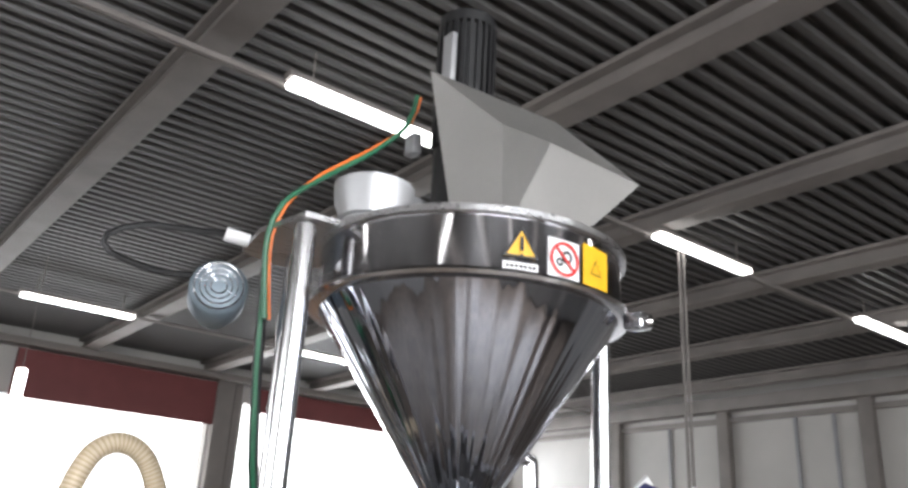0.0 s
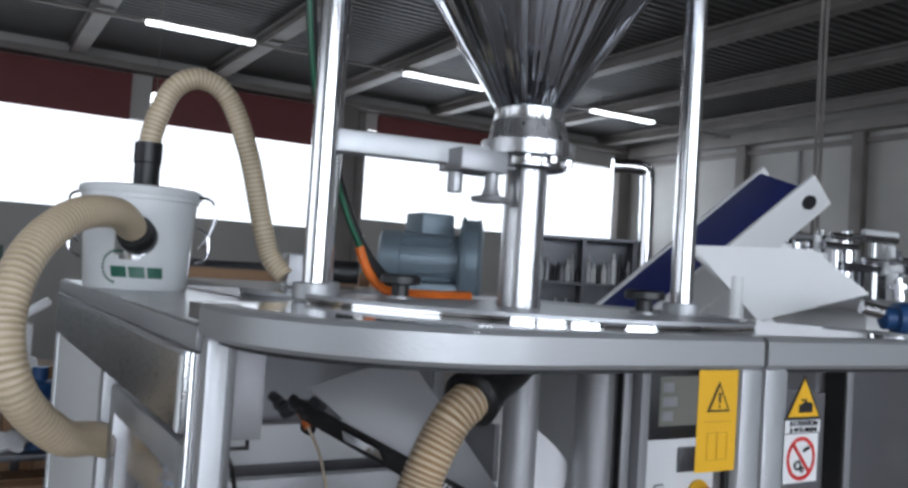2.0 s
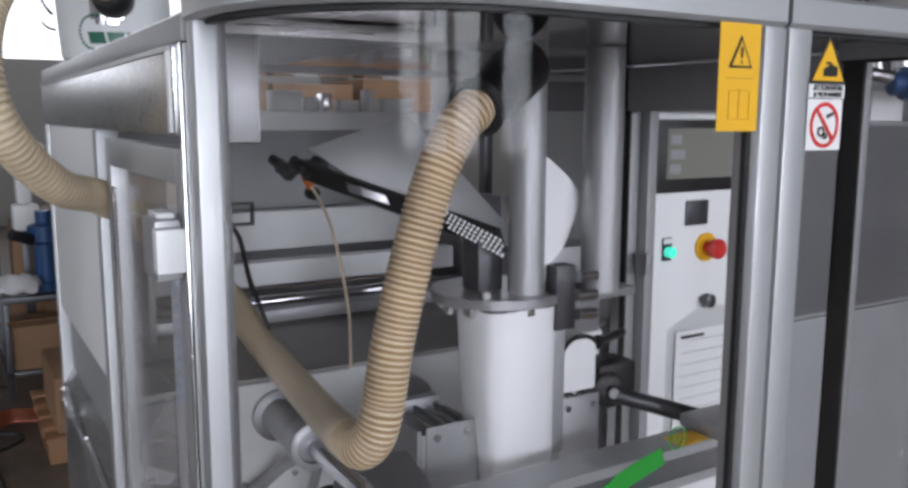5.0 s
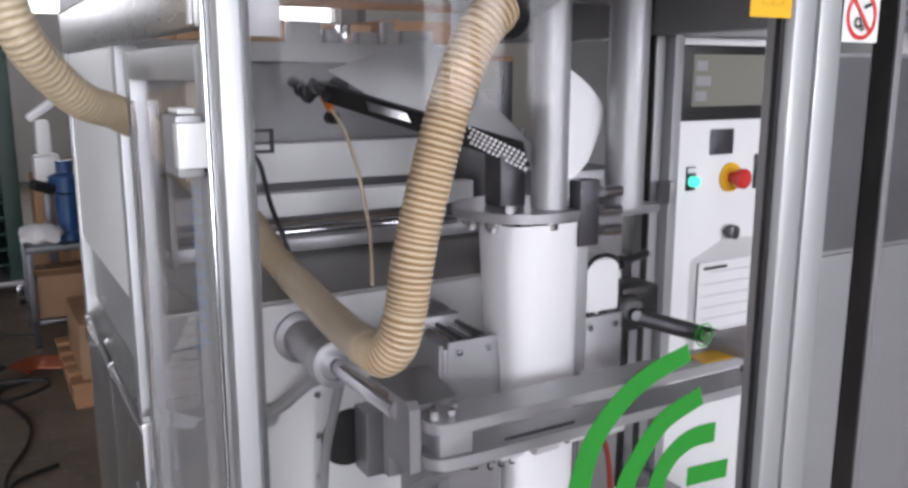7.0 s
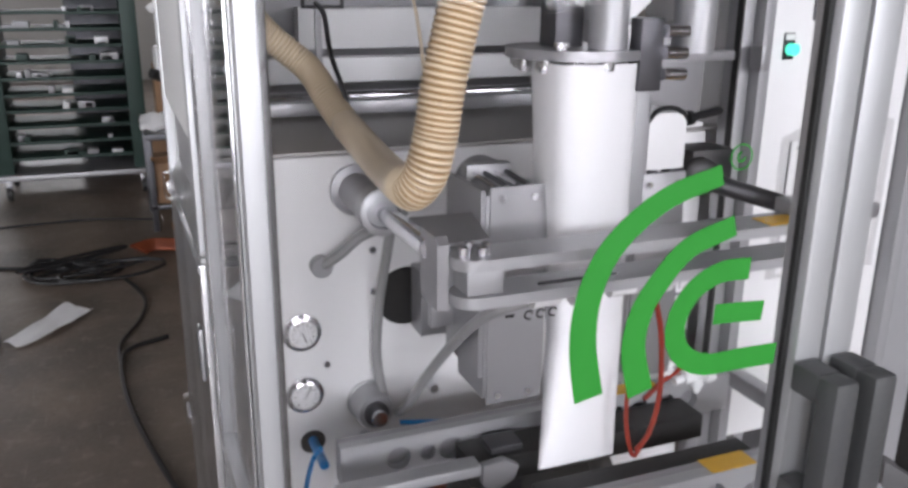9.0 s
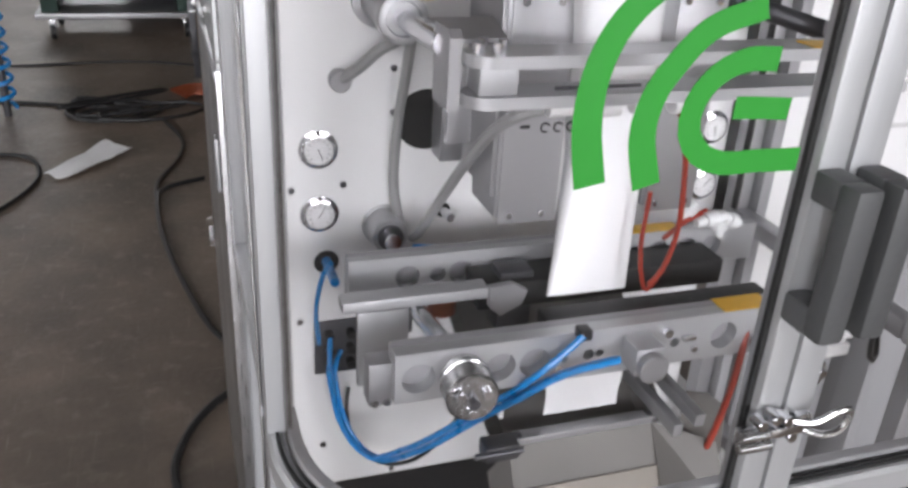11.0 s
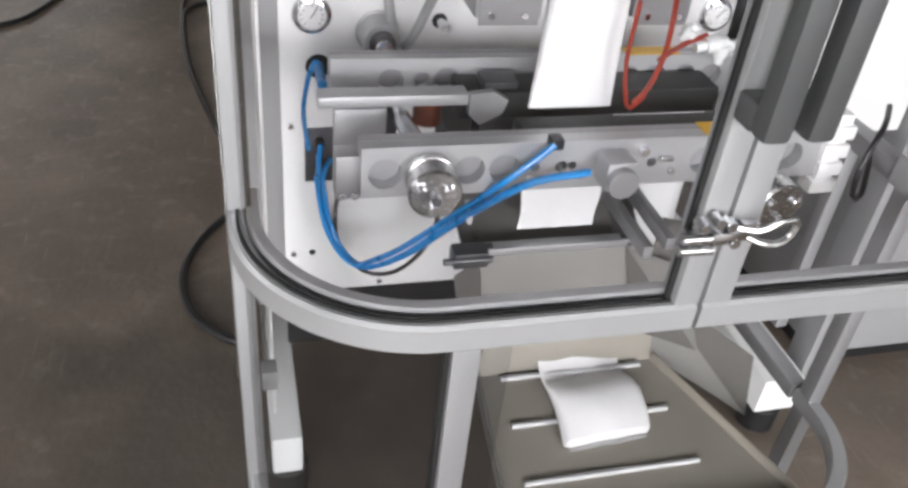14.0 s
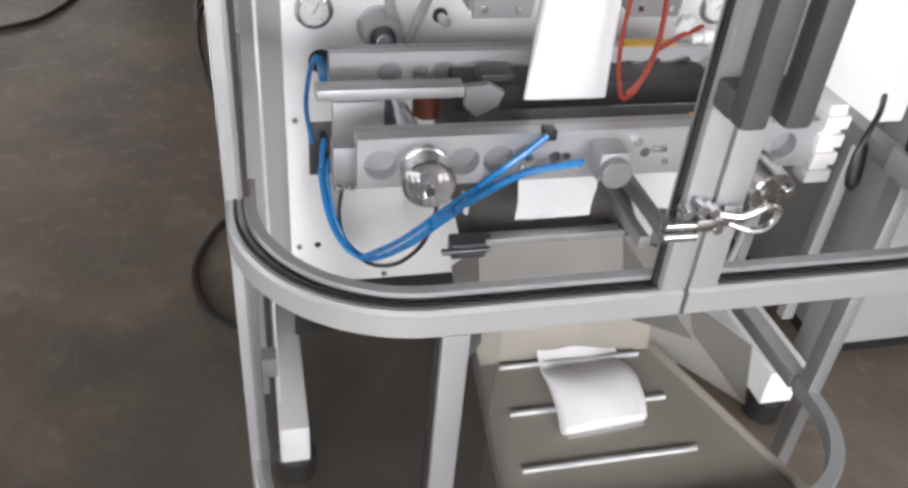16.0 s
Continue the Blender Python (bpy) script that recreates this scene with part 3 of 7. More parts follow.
# lower guard below the doors
bm = B()
band(bm, LEFT, 0.004, 0.026, 0.50, 0.53, 0.003)
g = part("lower_guard", bm, ALU_H, machine, "fixed curved clear guard below the doors")
for name, dims in (("post", (0.556, 0.586, FY + 0.005, FY + 0.035, 0.1, 0.933)), ("post", (LX, LX + 0.025, 0.80, 0.83, 0.1, 0.933)), ("post", (RX - 0.025, RX, 0.80, 0.83, 0.1, 0.933))):
    bx(name, dims, MATT_STEEL, g, 0.003)
bm = B()
band(bm, LEFT[:34], 0.012, 0.016, 0.53, 0.933)
part("pane", bm, GUARD_PANE, g).visible_shadow = False
bm = B()
band(bm, RIGHT, 0.004, 0.026, 0.50, 0.53, 0.003)
part("lower_rail", bm, ALU_H, g)
bx("gasket", (0.551, 0.556, FY + 0.012, FY + 0.028, 0.53, 0.933), GASKET, g, 0)
for yy, zz in ((0.80, 0.72), (0.80, 0.86)):
    bx("clip", (LX + 0.026, LX + 0.045, yy - 0.03, yy - 0.005, zz, zz + 0.03), MATT_STEEL, g)

# top plate with its trim
outline = LEFT[1:] + RIGHT[:-1] + [(RX, 1.98), (0.56, 1.98), (0.56, 1.06), (0.46, 0.95), (LX, 0.90)]
bm = B()
prism(bm, [(x + (0.006 if x < CX else -0.006), max(y, FY + 0.006)) for x, y in outline], 1.880, 1.896)
top = part("top_plate", bm, DISC, machine, "mirror polished steel top plate")
bm = B()
prism(bm, [(x, y) for x, y in arc(CX, 0.985, 0.30, 0, 360, 40)[:-1]], 1.8965, 1.900)
part("disc", bm, DISC, top, "polished steel disc")
bm = B()
lathe(bm, (CX, 0.985, 1.9002), (0, 0, 1), [(0, 0.300), (0.004, 0.300), (0.0045, 0.297), (0.0045, 0.290), (0.0005, 0.289)], 64)
part("disc_rim", bm, ALU, top)

bm = B()
prism(bm, [(LX + 0.004, 0.86), (0.60, 0.86), (0.60, 1.975), (LX + 0.004, 1.975)], 1.864, 1.878)
part("side_deck", bm, STEEL, machine, "lower steel deck at the flank")
# left flank
bx("fascia", (LX - 0.004, LX + 0.016, 0.86, 1.96, 1.772, 1.852), STEEL, machine, 0.004, "brushed steel side fascia")
bx("fascia_lip", (LX - 0.006, LX - 0.0045, 0.866, 1.95, 1.846, 1.851), ALU, machine, 0)
bx("fascia_end", (LX - 0.007, LX - 0.0045, 0.862, 0.872, 1.775, 1.846), WHITE, machine, 0)
bx("trim_strip", (LX, LX + 0.02, 0.84, 1.98, 1.853, 1.876), GREY_BODY, machine)
bx("corner_post", (LX, LX + 0.02, 0.838, 0.862, 0.1, 1.852), MATT_STEEL, machine, 0.003)
bx("corner_bead", (LX - 0.003, LX, 0.838, 0.843, 0.1, 1.852), CHROME, machine, 0.001)
bm = B()
box(bm, LX + 0.003, LX + 0.025, 0.875, 0.90, 0.95, 1.76, 0.003)
box(bm, LX + 0.003, LX + 0.025, 1.255, 1.285, 0.95, 1.76, 0.003)
box(bm, LX + 0.003, LX + 0.025, 0.90, 1.255, 1.725, 1.76, 0.003)
box(bm, LX + 0.003, LX + 0.025, 0.90, 1.255, 0.95, 0.98, 0.003)
sd = part("side_door", bm, ALU, machine, "narrow clear side door in an aluminium frame")
bx("pane", (LX + 0.012, LX + 0.015, 0.90, 1.255, 0.98, 1.725), GLASS, sd, 0).visible_shadow = False
bm = B()
box(bm, LX + 0.0005, LX + 0.0025, 1.236, 1.244, 0.98, 1.70)
box(bm, LX + 0.0005, LX + 0.0025, 1.215, 1.222, 0.98, 1.70)
part("pull_strip", bm, CHROME, sd)
bm = B()
box(bm, LX - 0.024, LX, 0.866, 0.925, 1.640, 1.696, 0.003)
sw = part("safety_switch", bm, ALU, sd, "grey door switch box")
bx("switch_plate", (LX - 0.027, LX + 0.002, 0.848, 0.865, 1.650, 1.690), WHITE, sw, 0.002)
bx("switch_bracket", (LX - 0.005, LX - 0.001, 0.926, 0.940, 1.630, 1.700), MATT_STEEL, sw, 0.001)
bx("switch_cap", (LX - 0.020, LX - 0.004, 0.875, 0.915, 1.6965, 1.702), WHITE, sw, 0.002)
bx("inner_panel", (LX + 0.045, LX + 0.049, 0.99, 1.13, 0.44, 1.755), WHITE, sd, 0.001, "white sheet behind the side door")
bx("lock_case", (LX + 0.025, LX + 0.0445, 0.945, 1.03, 1.66, 1.75), WHITE, sd, 0.004, "white lock case behind the side door")
for yy in (0.965, 1.01):
    cy("screw", (LX + 0.0249, yy, 1.738), (LX + 0.021, yy, 1.738), 0.005, DARK_STEEL, sd, seg=8)
bx("side_panel", (LX + 0.004, LX + 0.02, 1.38, 1.955, 1.40, 1.771), WHITE, machine, 0.004, "white painted side panel")
bx("corner_post", (LX, LX + 0.03, 1.955, 1.985, 0.1, 1.852), ALU, machine, 0.003)
bx("corner_post", (LX, LX + 0.03, 1.34, 1.37, 0.1, 1.771), ALU, machine, 0.003)
bm = B()
prism(bm, [(0, 0), (0.085, 0), (0.085, 0.16)], 1.33, 1.955, Matrix(((1, 0, 0, LX), (0, 0, 1, 0), (0, 1, 0, 1.235), (0, 0, 0, 1))))
part("ledge", bm, STEEL, machine, "sloping brushed steel ledge")
for y0, y1 in ((1.33, 1.64), (1.645, 1.95)):
    c = bx("cabinet_door", (LX - 0.003, LX + 0.015, y0, y1, 0.14, 1.225), STEEL_V, machine, 0.004, "brushed steel cabinet door")
    bx("edge_strip", (LX - 0.005, LX - 0.003, y0 + 0.003, y1 - 0.003, 1.212, 1.222), ALU, c, 0)
    for yy, zz in (((1.335, 0.17),) if y0 < 1.5 else ((1.76, 1.225), (1.79, 0.72))):
        h = bx("hinge", (LX - 0.022, LX - 0.0035, yy, yy + 0.05, zz, zz + 0.05), CLEARBAG, c, 0.004, "clear plastic hinge block")
        cy("hinge_pin", (LX - 0.013, yy - 0.004, zz + 0.02), (LX - 0.013, yy + 0.054, zz + 0.02), 0.005, CHROME, h, seg=10)
    if y0 < 1.5:
        k = bx("door_pull", (LX - 0.010, LX - 0.0035, y0 + 0.03, y0 + 0.06, 1.02, 1.11), MATT_STEEL, c, 0.003)
        # recess of the pull as a dark plate, its shade put into colour
        bx("dark_slot_plate", (LX - 0.0115, LX - 0.0105, y0 + 0.036, y0 + 0.054, 1.03, 1.10), DARK_STEEL, k, 0)
bm = B()
box(bm, LX + 0.02, RX - 0.02, 1.335, 1.95, 0.42, 1.385)
part("body", bm, GREY_BODY, machine, "grey rear body")
bx("rear_deck", (LX + 0.03, RX - 0.01, 1.306, 1.96, 1.386, 1.392), FUNNEL, machine, 0.001, "bare steel deck")
bx("rear_post", (RX - 0.03, RX, 1.25, 1.285, 0.1, 1.878), MATT_STEEL, machine, 0.003)
bx("rear_post", (RX - 0.03, RX, 1.95, 1.98, 0.1, 1.878), ALU, machine, 0.003)
bx("side_rail", (RX - 0.03, RX, 0.84, 1.25, 0.935, 0.965), MATT_STEEL, machine, 0.003)
bx("side_rail", (RX - 0.03, RX, 0.84, 1.25, 0.50, 0.53), MATT_STEEL, machine, 0.003)
bx("side_rail", (RX - 0.03, RX, 0.84, 1.95, 1.80, 1.878), GREY_BODY, machine, 0.003)
bx("side_gasket", (RX - 0.034, RX - 0.030, 1.242, 1.256, 0.965, 1.80), GASKET, machine, 0)
bx("inner_header", (LX + 0.04, RX - 0.04, 1.29, 1.31, 1.852, 1.8635), GREY_BODY, machine, 0.003)
bx("cross_rail", (LX + 0.04, RX - 0.04, 1.90, 1.95, 1.758, 1.80), WHITE, machine, 0.003)
bx("back_screen", (LX + 0.035, RX - 0.035, 1.956, 1.962, 1.395, 1.755), GREY_BODY, machine, 0.001, "grey sheet at the back of the film bay")
bx("bracket_plate", (0.385, 0.425, 0.86, 0.866, 1.765, 1.862), MATT_STEEL, machine, 0.002)
for yy in (1.15,):
    for x0, x1 in ((0.393, 0.453), (1.495, 1.60)):
        bm = B()
        box(bm, x0, x1, yy, 1.95, 0.09, 0.19, 0.006)
        f = part("base_beam", bm, WHITE, machine, "white square base beam")
        cy("foot", ((x0 + x1) / 2, yy + 0.045, 0), ((x0 + x1) / 2, yy + 0.045, 0.085), 0.045, BLACK, f, "black rubber levelling foot", 24, 0.012)

# white front panel and what is mounted on it
PY = 1.305
bm = B()
box(bm, 0.440, RX - 0.035, PY, PY + 0.012, 0.435, 1.385, 0.003)
panel = part("front_panel", bm, WHITE, machine, "white painted mounting panel")
bx("skirt", (0.44, RX - 0.035, PY + 0.002, PY + 0.010, 0.30, 0.433), BLACK, machine, 0)


def gauge(x, z, turn):
    bm = B()
    lathe(bm, (x, PY - 0.0005, z), (0, -1, 0), [(0, 0.031), (0.003, 0.031), (0.004, 0.0265), (0.010, 0.0265), (0.011, 0.0235), (0.008, 0.0225)], 28)
    gg = part("pressure_gauge", bm, CHROME, machine, "round white dial in a chrome bezel")
    bm = B()
    cyl(bm, (x, PY - 0.009, z), (x, PY - 0.0095, z), 0.0222, 28, 0.0001)
    dial = part("dial", bm, STICK_WHITE, gg)
    bm = B()
    for i in range(11):
        a = radians(225 - 27 * i)
        m = Matrix.Translation((x, PY - 0.0101, z)) @ Matrix.Rotation(-a, 4, "Y")
        box(bm, 0.015, 0.0195, -0.0002, 0.0002, -0.0006, 0.0006, 0, m)
    m = Matrix.Translation((x, PY - 0.0106, z)) @ Matrix.Rotation(radians(turn), 4, "Y")
    box(bm, -0.004, 0.016, -0.0002, 0.0002, -0.0007, 0.0007, 0, m)
    part("pointer", bm, INK, gg)
    for a in (90, 210, 330):
        px, pz = x + 0.0285 * math.cos(radians(a)), z + 0.0285 * math.sin(radians(a))
        cy("screw", (px, PY - 0.003, pz), (px, PY - 0.005, pz), 0.0022, DARK_STEEL, gg, seg=8)


gauge(0.492, 1.105, 70)
gauge(0.492, 0.996, -60)
gauge(1.202, 0.996, -50)
gauge(1.202, 1.105, 80)


def bolt(x, z, r=0.006):
    cy("bolt", (x, PY, z), (x, PY - 0.006, z), r, CHROME, panel, seg=6)


for x, z in ((0.448, 1.04), (0.53, 1.045), (0.455, 0.80), (0.455, 0.53), (0.62, 0.45), (0.70, 1.09), (0.61, 1.16), (0.61, 1.09), (0.61, 1.23), (0.70, 1.24), (0.53, 1.20)):
    bolt(x, z)
cy("hole_rim", (0.49, PY - 0.002, 0.53), (0.49, PY, 0.53), 0.006, BLACK, panel)
# round holes as flat black discs, their inner shade put into colour
for x, z, r in ((0.502, 0.908, 0.021), (0.70, 0.985, 0.013), (0.665, 1.145, 0.05)):
    bm = B()
    lathe(bm, (x, PY - 0.001, z), (0, 1, 0), [(0, r), (0.0012, r * 0.98)], 28)
    part("opening", bm, GASKET, panel, "flat black disc in place of a round hole")
bx("opening_cover", (0.675, 0.73, PY - 0.05, PY, 1.09, 1.20), MATT_STEEL, panel)
# plate with tube fittings
bm = B()
box(bm, 0.478, 0.562, PY - 0.006, PY, 0.690, 0.795, 0.001)
fp = part("fitting_plate", bm, DARK_STEEL, panel, "dark plate with tube fittings")
for x, z in ((0.503, 0.772), (0.540, 0.772), (0.503, 0.742), (0.540, 0.742), (0.503, 0.712), (0.540, 0.712)):
    cy("fitting", (x, PY - 0.022, z), (x, PY - 0.006, z), 0.008, BLACK, fp)
# rollers and shafts out of the panel
bm = B()
lathe(bm, (0.597, PY, 0.968), (0, -1, 0), [(0, 0.036), (0.004, 0.036), (0.006, 0.032), (0.045, 0.031), (0.05, 0.028)], 28)
r1 = part("roller_hub", bm, ALU, machine)
cy("collar", (0.597, PY - 0.05, 0.968), (0.597, PY - 0.058, 0.968), 0.021, DARK_STEEL, r1)
cy("shaft", (0.597, PY - 0.058, 0.968), (0.597, PY - 0.075, 0.968), 0.014, CHROME, r1)
cy("pin", (0.70, PY, 0.985), (0.704, PY - 0.035, 0.984), 0.008, CHROME, machine)
bm = B()
lathe(bm, (0.584, PY, 1.331), (-0.02, -1, 0.02), [(0, 0.040), (0.012, 0.040), (0.014, 0.028), (0.13, 0.028)], 28)
part("clamp_shaft", bm, MATT_STEEL, machine, "grey round hub")
bm = B()
lathe(bm, (0.582, 1.175, 1.334), (-0.05, -1, 0.05), [(0, 0.030), (0.002, 0.034), (0.036, 0.034), (0.038, 0.031), (0.0385, 0.024), (0.030, 0.022)], 28)
part("collar", bm, ALU, machine)
cy("clamp_rod", (0.580, 1.15, 1.335), (0.560, 0.90, 1.358), 0.0135, CHROME, machine)
cy("round_boss", (0.79, PY, 1.33), (0.79, PY - 0.06, 1.33), 0.042, MATT_STEEL, machine)
tb("conduit", [(0.60, 1.2, 1.30), (0.575, 1.25, 1.27), (0.55, 1.27, 1.24), (0.525, 1.295, 1.215)], 0.009, GREY_TUBE, machine)
cy("gland", (0.525, PY, 1.215), (0.525, PY - 0.02, 1.215), 0.017, MATT_STEEL, machine)
tb("conduit", [(0.60, 1.17, 1.31), (0.603, 1.20, 1.26), (0.606, 1.26, 1.15), (0.607, 1.28, 1.05), (0.615, 1.27, 0.985)], 0.008, GREY_TUBE, machine)
tb("conduit", [(0.632, 1.25, 0.965), (0.636, 1.22, 0.989), (0.643, 1.12, 1.098), (0.638, 1.02, 1.183), (0.633, 0.93, 1.251), (0.642, 0.875, 1.287), (0.662, 0.862, 1.296)], 0.0075, GREY_TUBE, machine)

# film drawing unit
HY = 0.968
for x0, x1, z1 in ((0.658, 0.744, 1.404), (0.868, 0.948, 1.404)):
    bm = B()
    box(bm, x0, x1, HY + 0.004, HY + 0.09, 1.12, z1 - 0.012, 0.002)
    u = part("belt_housing", bm, MATT_STEEL, machine, "matt steel film belt housing")
    bx("front_cover", (x0 + 0.004, x1 - 0.004, HY, HY + 0.004, 1.112, z1 - 0.002), MATT_STEEL, u, 0.001)
    bx("side_cheek", (x0 - 0.006, x0, HY + 0.006, HY + 0.12, 1.15, z1 - 0.006), MATT_STEEL, u, 0.001)
    for dx in (0.018, 0.062):
        for zz in (1.125, z1 - 0.016):
            cy("bolt", (x0 + dx, HY, zz), (x0 + dx, HY - 0.005, zz), 0.0045, CHROME, u, seg=12)
    bx("guide", (x0 + 0.004, x1 - 0.02, HY + 0.075, HY + 0.095, z1 - 0.006, z1 + 0.010), ALU, u)
    for i in range(4):
        cy("rod", (x0 + 0.014 + 0.015 * i, HY + 0.01, z1 - 0.004), (x0 + 0.014 + 0.015 * i, HY + 0.08, z1 - 0.001), 0.0035, DARK_STEEL if i % 2 else CHROME, u, seg=8)
bm = B()
box(bm, 0.838, 0.866, 0.95, 1.01, 1.335, 1.515, 0.002)
bp_ = part("belt_post", bm, ALU, machine, "aluminium post beside the film")
bx("belt_post_wing", (0.866, 0.886, 0.975, 1.0, 1.335, 1.50), MATT_STEEL, bp_)
bm = B()
box(bm, 0.892, 0.952, 0.985, 1.08, 1.402, 1.478, 0.004)
db = part("drive_box", bm, WHITE, machine, "white drive box")
bx("drive_lid", (0.874, 0.892, 0.982, 1.06, 1.395, 1.465), WHITE, db, 0.003)
tb("drive_cable", [(0.885, 0.98, 1.466), (0.895, 0.975, 1.482), (0.92, 0.98, 1.485), (0.945, 0.985, 1.476), (0.955, 0.99, 1.46)], 0.0032, BLACK, db)
bx("rear_box", (0.95, 1.10, 1.15, 1.30, 1.43, 1.58), MATT_STEEL, machine)
bx("rear_box_edge", (0.945, 1.105, 1.148, 1.1495, 1.425, 1.432), WHITE, machine, 0)
tb("blue_hose", [(0.86, 1.02, 1.56), (0.862, 1.03, 1.64), (0.858, 1.05, 1.74), (0.856, 1.06, 1.87)], 0.004, BLUE_AIR, machine)
tb("blue_hose", [(0.86, 1.02, 1.55), (0.862, 1.02, 1.52), (0.864, 1.01, 1.49)], 0.004, BLUE_AIR, machine)
bm = B()
lathe(bm, (0.955, 0.99, 1.468), (0.97, 0.1, 0.12), [(0, 0.010), (0.006, 0.010), (0.008, 0.005), (0.055, 0.0065), (0.06, 0.004)], 12)
part("lever", bm, BLACK, machine, "black clamping lever")
bm = B()
box(bm, 1.0, 1.075, 1.03, 1.09, 1.352, 1.415, 0.010)
sn = part("encoder", bm, BLACK, machine, "black encoder with a round nose")
bm = B()
lathe(bm, (1.012, 1.03, 1.378), (-0.25, -1, 0), [(0, 0.027), (0.012, 0.027), (0.016, 0.022), (0.017, 0.010), (0.024, 0.009)], 24)
part("encoder_nose", bm, BLACK, sn)
cy("encoder_face", (1.006, 1.006, 1.378), (1.0055, 1.004, 1.378), 0.008, GREY_BODY, sn)
bm = B()
cyl(bm, (0.965, 1.06, 1.388), (1.11, 0.93, 1.345), 0.013, 16)
part("sensor_arm", bm, DARK_STEEL, machine, "dark round cross rod")
# clamp bars in front of the belts
for z0 in (1.346, 1.304):
    bm = B()
    prism(bm, arc(0.594, 0.862, 0.026, 90, 270, 14) + [(1.12, 0.836), (1.12, 0.888)], z0, z0 + 0.013)
    part("clamp_bar", bm, ALU_H, machine, "rounded aluminium clamp bar")
bx("bar_spacer", (0.580, 0.622, 0.842, 0.882, 1.3175, 1.3455), ALU, machine, 0.002)
bx("bar_slot", (0.66, 0.76, 0.8355, 0.8365, 1.3235, 1.3275), DARK_STEEL, machine, 0)
bm = B()
prism(bm, [(0.862, 1.298), (0.862, 1.372), (0.870, 1.380), (0.915, 1.380), (0.915, 1.298)], 0.553, 0.5665, Matrix(((0, 0, 1, 0), (1, 0, 0, 0), (0, 1, 0, 0), (0, 0, 0, 1))))
part("clamp_block", bm, MATT_STEEL, machine, "grey clamp cheek")
bm = B()
prism(bm, [(0.567, 0.885), (0.625, 0.888), (0.650, 1.0), (0.567, 1.0)], 1.362, 1.366)
part("clamp_deck", bm, MATT_STEEL, machine)
for xx, yy in ((0.580, 0.855), (0.600, 0.850), (0.592, 0.872), (0.612, 0.866)):
    cy("bolt", (xx, yy, 1.359), (xx, yy, 1.370), 0.0055, CHROME, machine, seg=8)
bx("bar_head", (1.03, 1.13, 0.82, 0.895, 1.360, 1.378), MATT_STEEL, machine)
bx("bar_head_leg", (1.085, 1.12, 0.845, 0.875, 1.318, 1.345), DARK_STEEL, machine)
bx("amber_strip", (0.975, 1.028, 0.838, 0.872, 1.3595, 1.3605), YELLOW, machine, 0)
bm = B()
for i in range(4):
    cyl(bm, (0.665 + 0.05 * i, 0.86, 1.297), (0.70 + 0.05 * i, 0.86, 1.298), 0.010 + 0.003 * (i % 2), 14)
part("valve_row", bm, WHITE, machine, "row of white air valves")
bx("back_plate", (0.62, 0.72, 1.06, 1.075, 1.19, 1.30), MATT_STEEL, machine)

# sealing jaws
bm = B()
JAW_HOLES = ((0.535, 0.021), (0.64, 0.020), (0.685, 0.020), (0.725, 0.006), (0.76, 0.008), (0.775, 0.006), (0.845, 0.009), (0.885, 0.007), (0.96, 0.020), (1.09, 0.02))
pierced(bm, 0.506, 1.15, 0.935, 1.004, 0.865, 0.8849, [(x, 0.968, r) for x, r in JAW_HOLES])
jaw = part("front_jaw", bm, ALU_H, machine, "aluminium sealing jaw bar with round holes")
# grey backing: shade inside the holes is put into its colour
bx("bore_shade_core", (0.506, 1.15, 0.8851, 0.90, 0.935, 1.004), GREY_BODY, jaw, 0.002)
for xx in (0.718, 0.79, 0.915):
    cy("set_screw", (xx, 0.865, 0.955), (xx, 0.860, 0.955), 0.005, CHROME, jaw, seg=8)
bx("jaw_stop", (0.893, 0.912, 0.857, 0.865, 0.972, 0.978), TURNED, jaw, 0.001)
cy("bolt", (0.868, 0.865, 0.988), (0.868, 0.855, 0.988), 0.007, CHROME, jaw, seg=6)
bx("rubber_strip", (0.72, 1.06, 0.902, 0.945, 0.978, 0.996), GASKET, machine, 0.002)
bx("warning_strip", (0.955, 1.03, 0.866, 0.90, 1.0045, 1.0055), YELLOW, jaw, 0)
bm = B()
lathe(bm, (0.590, 0.866, 0.968), (-0.10, -1, 0.05), [(0, 0.028), (0.015, 0.028), (0.016, 0.032), (0.024, 0.032), (0.025, 0.0300), (0.030, 0.03), (0.031, 0.032), (0.055, 0.032), (0.058, 0.029)], 32)
cl = part("clutch", bm, TURNED, jaw, "turned steel clutch cap")
for a in (20, 160, 270):
    dx, dz = 0.018 * math.cos(radians(a)), 0.018 * math.sin(radians(a))
    cy("bolt", (0.5842 + dx, 0.8085, 0.971 + dz), (0.5835 + dx, 0.800, 0.9713 + dz), 0.0065, CHROME, cl, seg=12)
cy("nose", (0.5842, 0.809, 0.968), (0.5835, 0.797, 0.9683), 0.006, DARK_STEEL, cl)
bm = B()
lathe(bm, (1.03, 0.866, 0.952), (0.02, -1, -0.05), [(0, 0.026), (0.02, 0.026), (0.021, 0.031), (0.03, 0.031), (0.031, 0.0285), (0.06, 0.0285), (0.061, 0.031), (0.085, 0.031), (0.088, 0.028)], 32)
cl = part("clutch", bm, TURNED, jaw, "turned steel clutch cap")
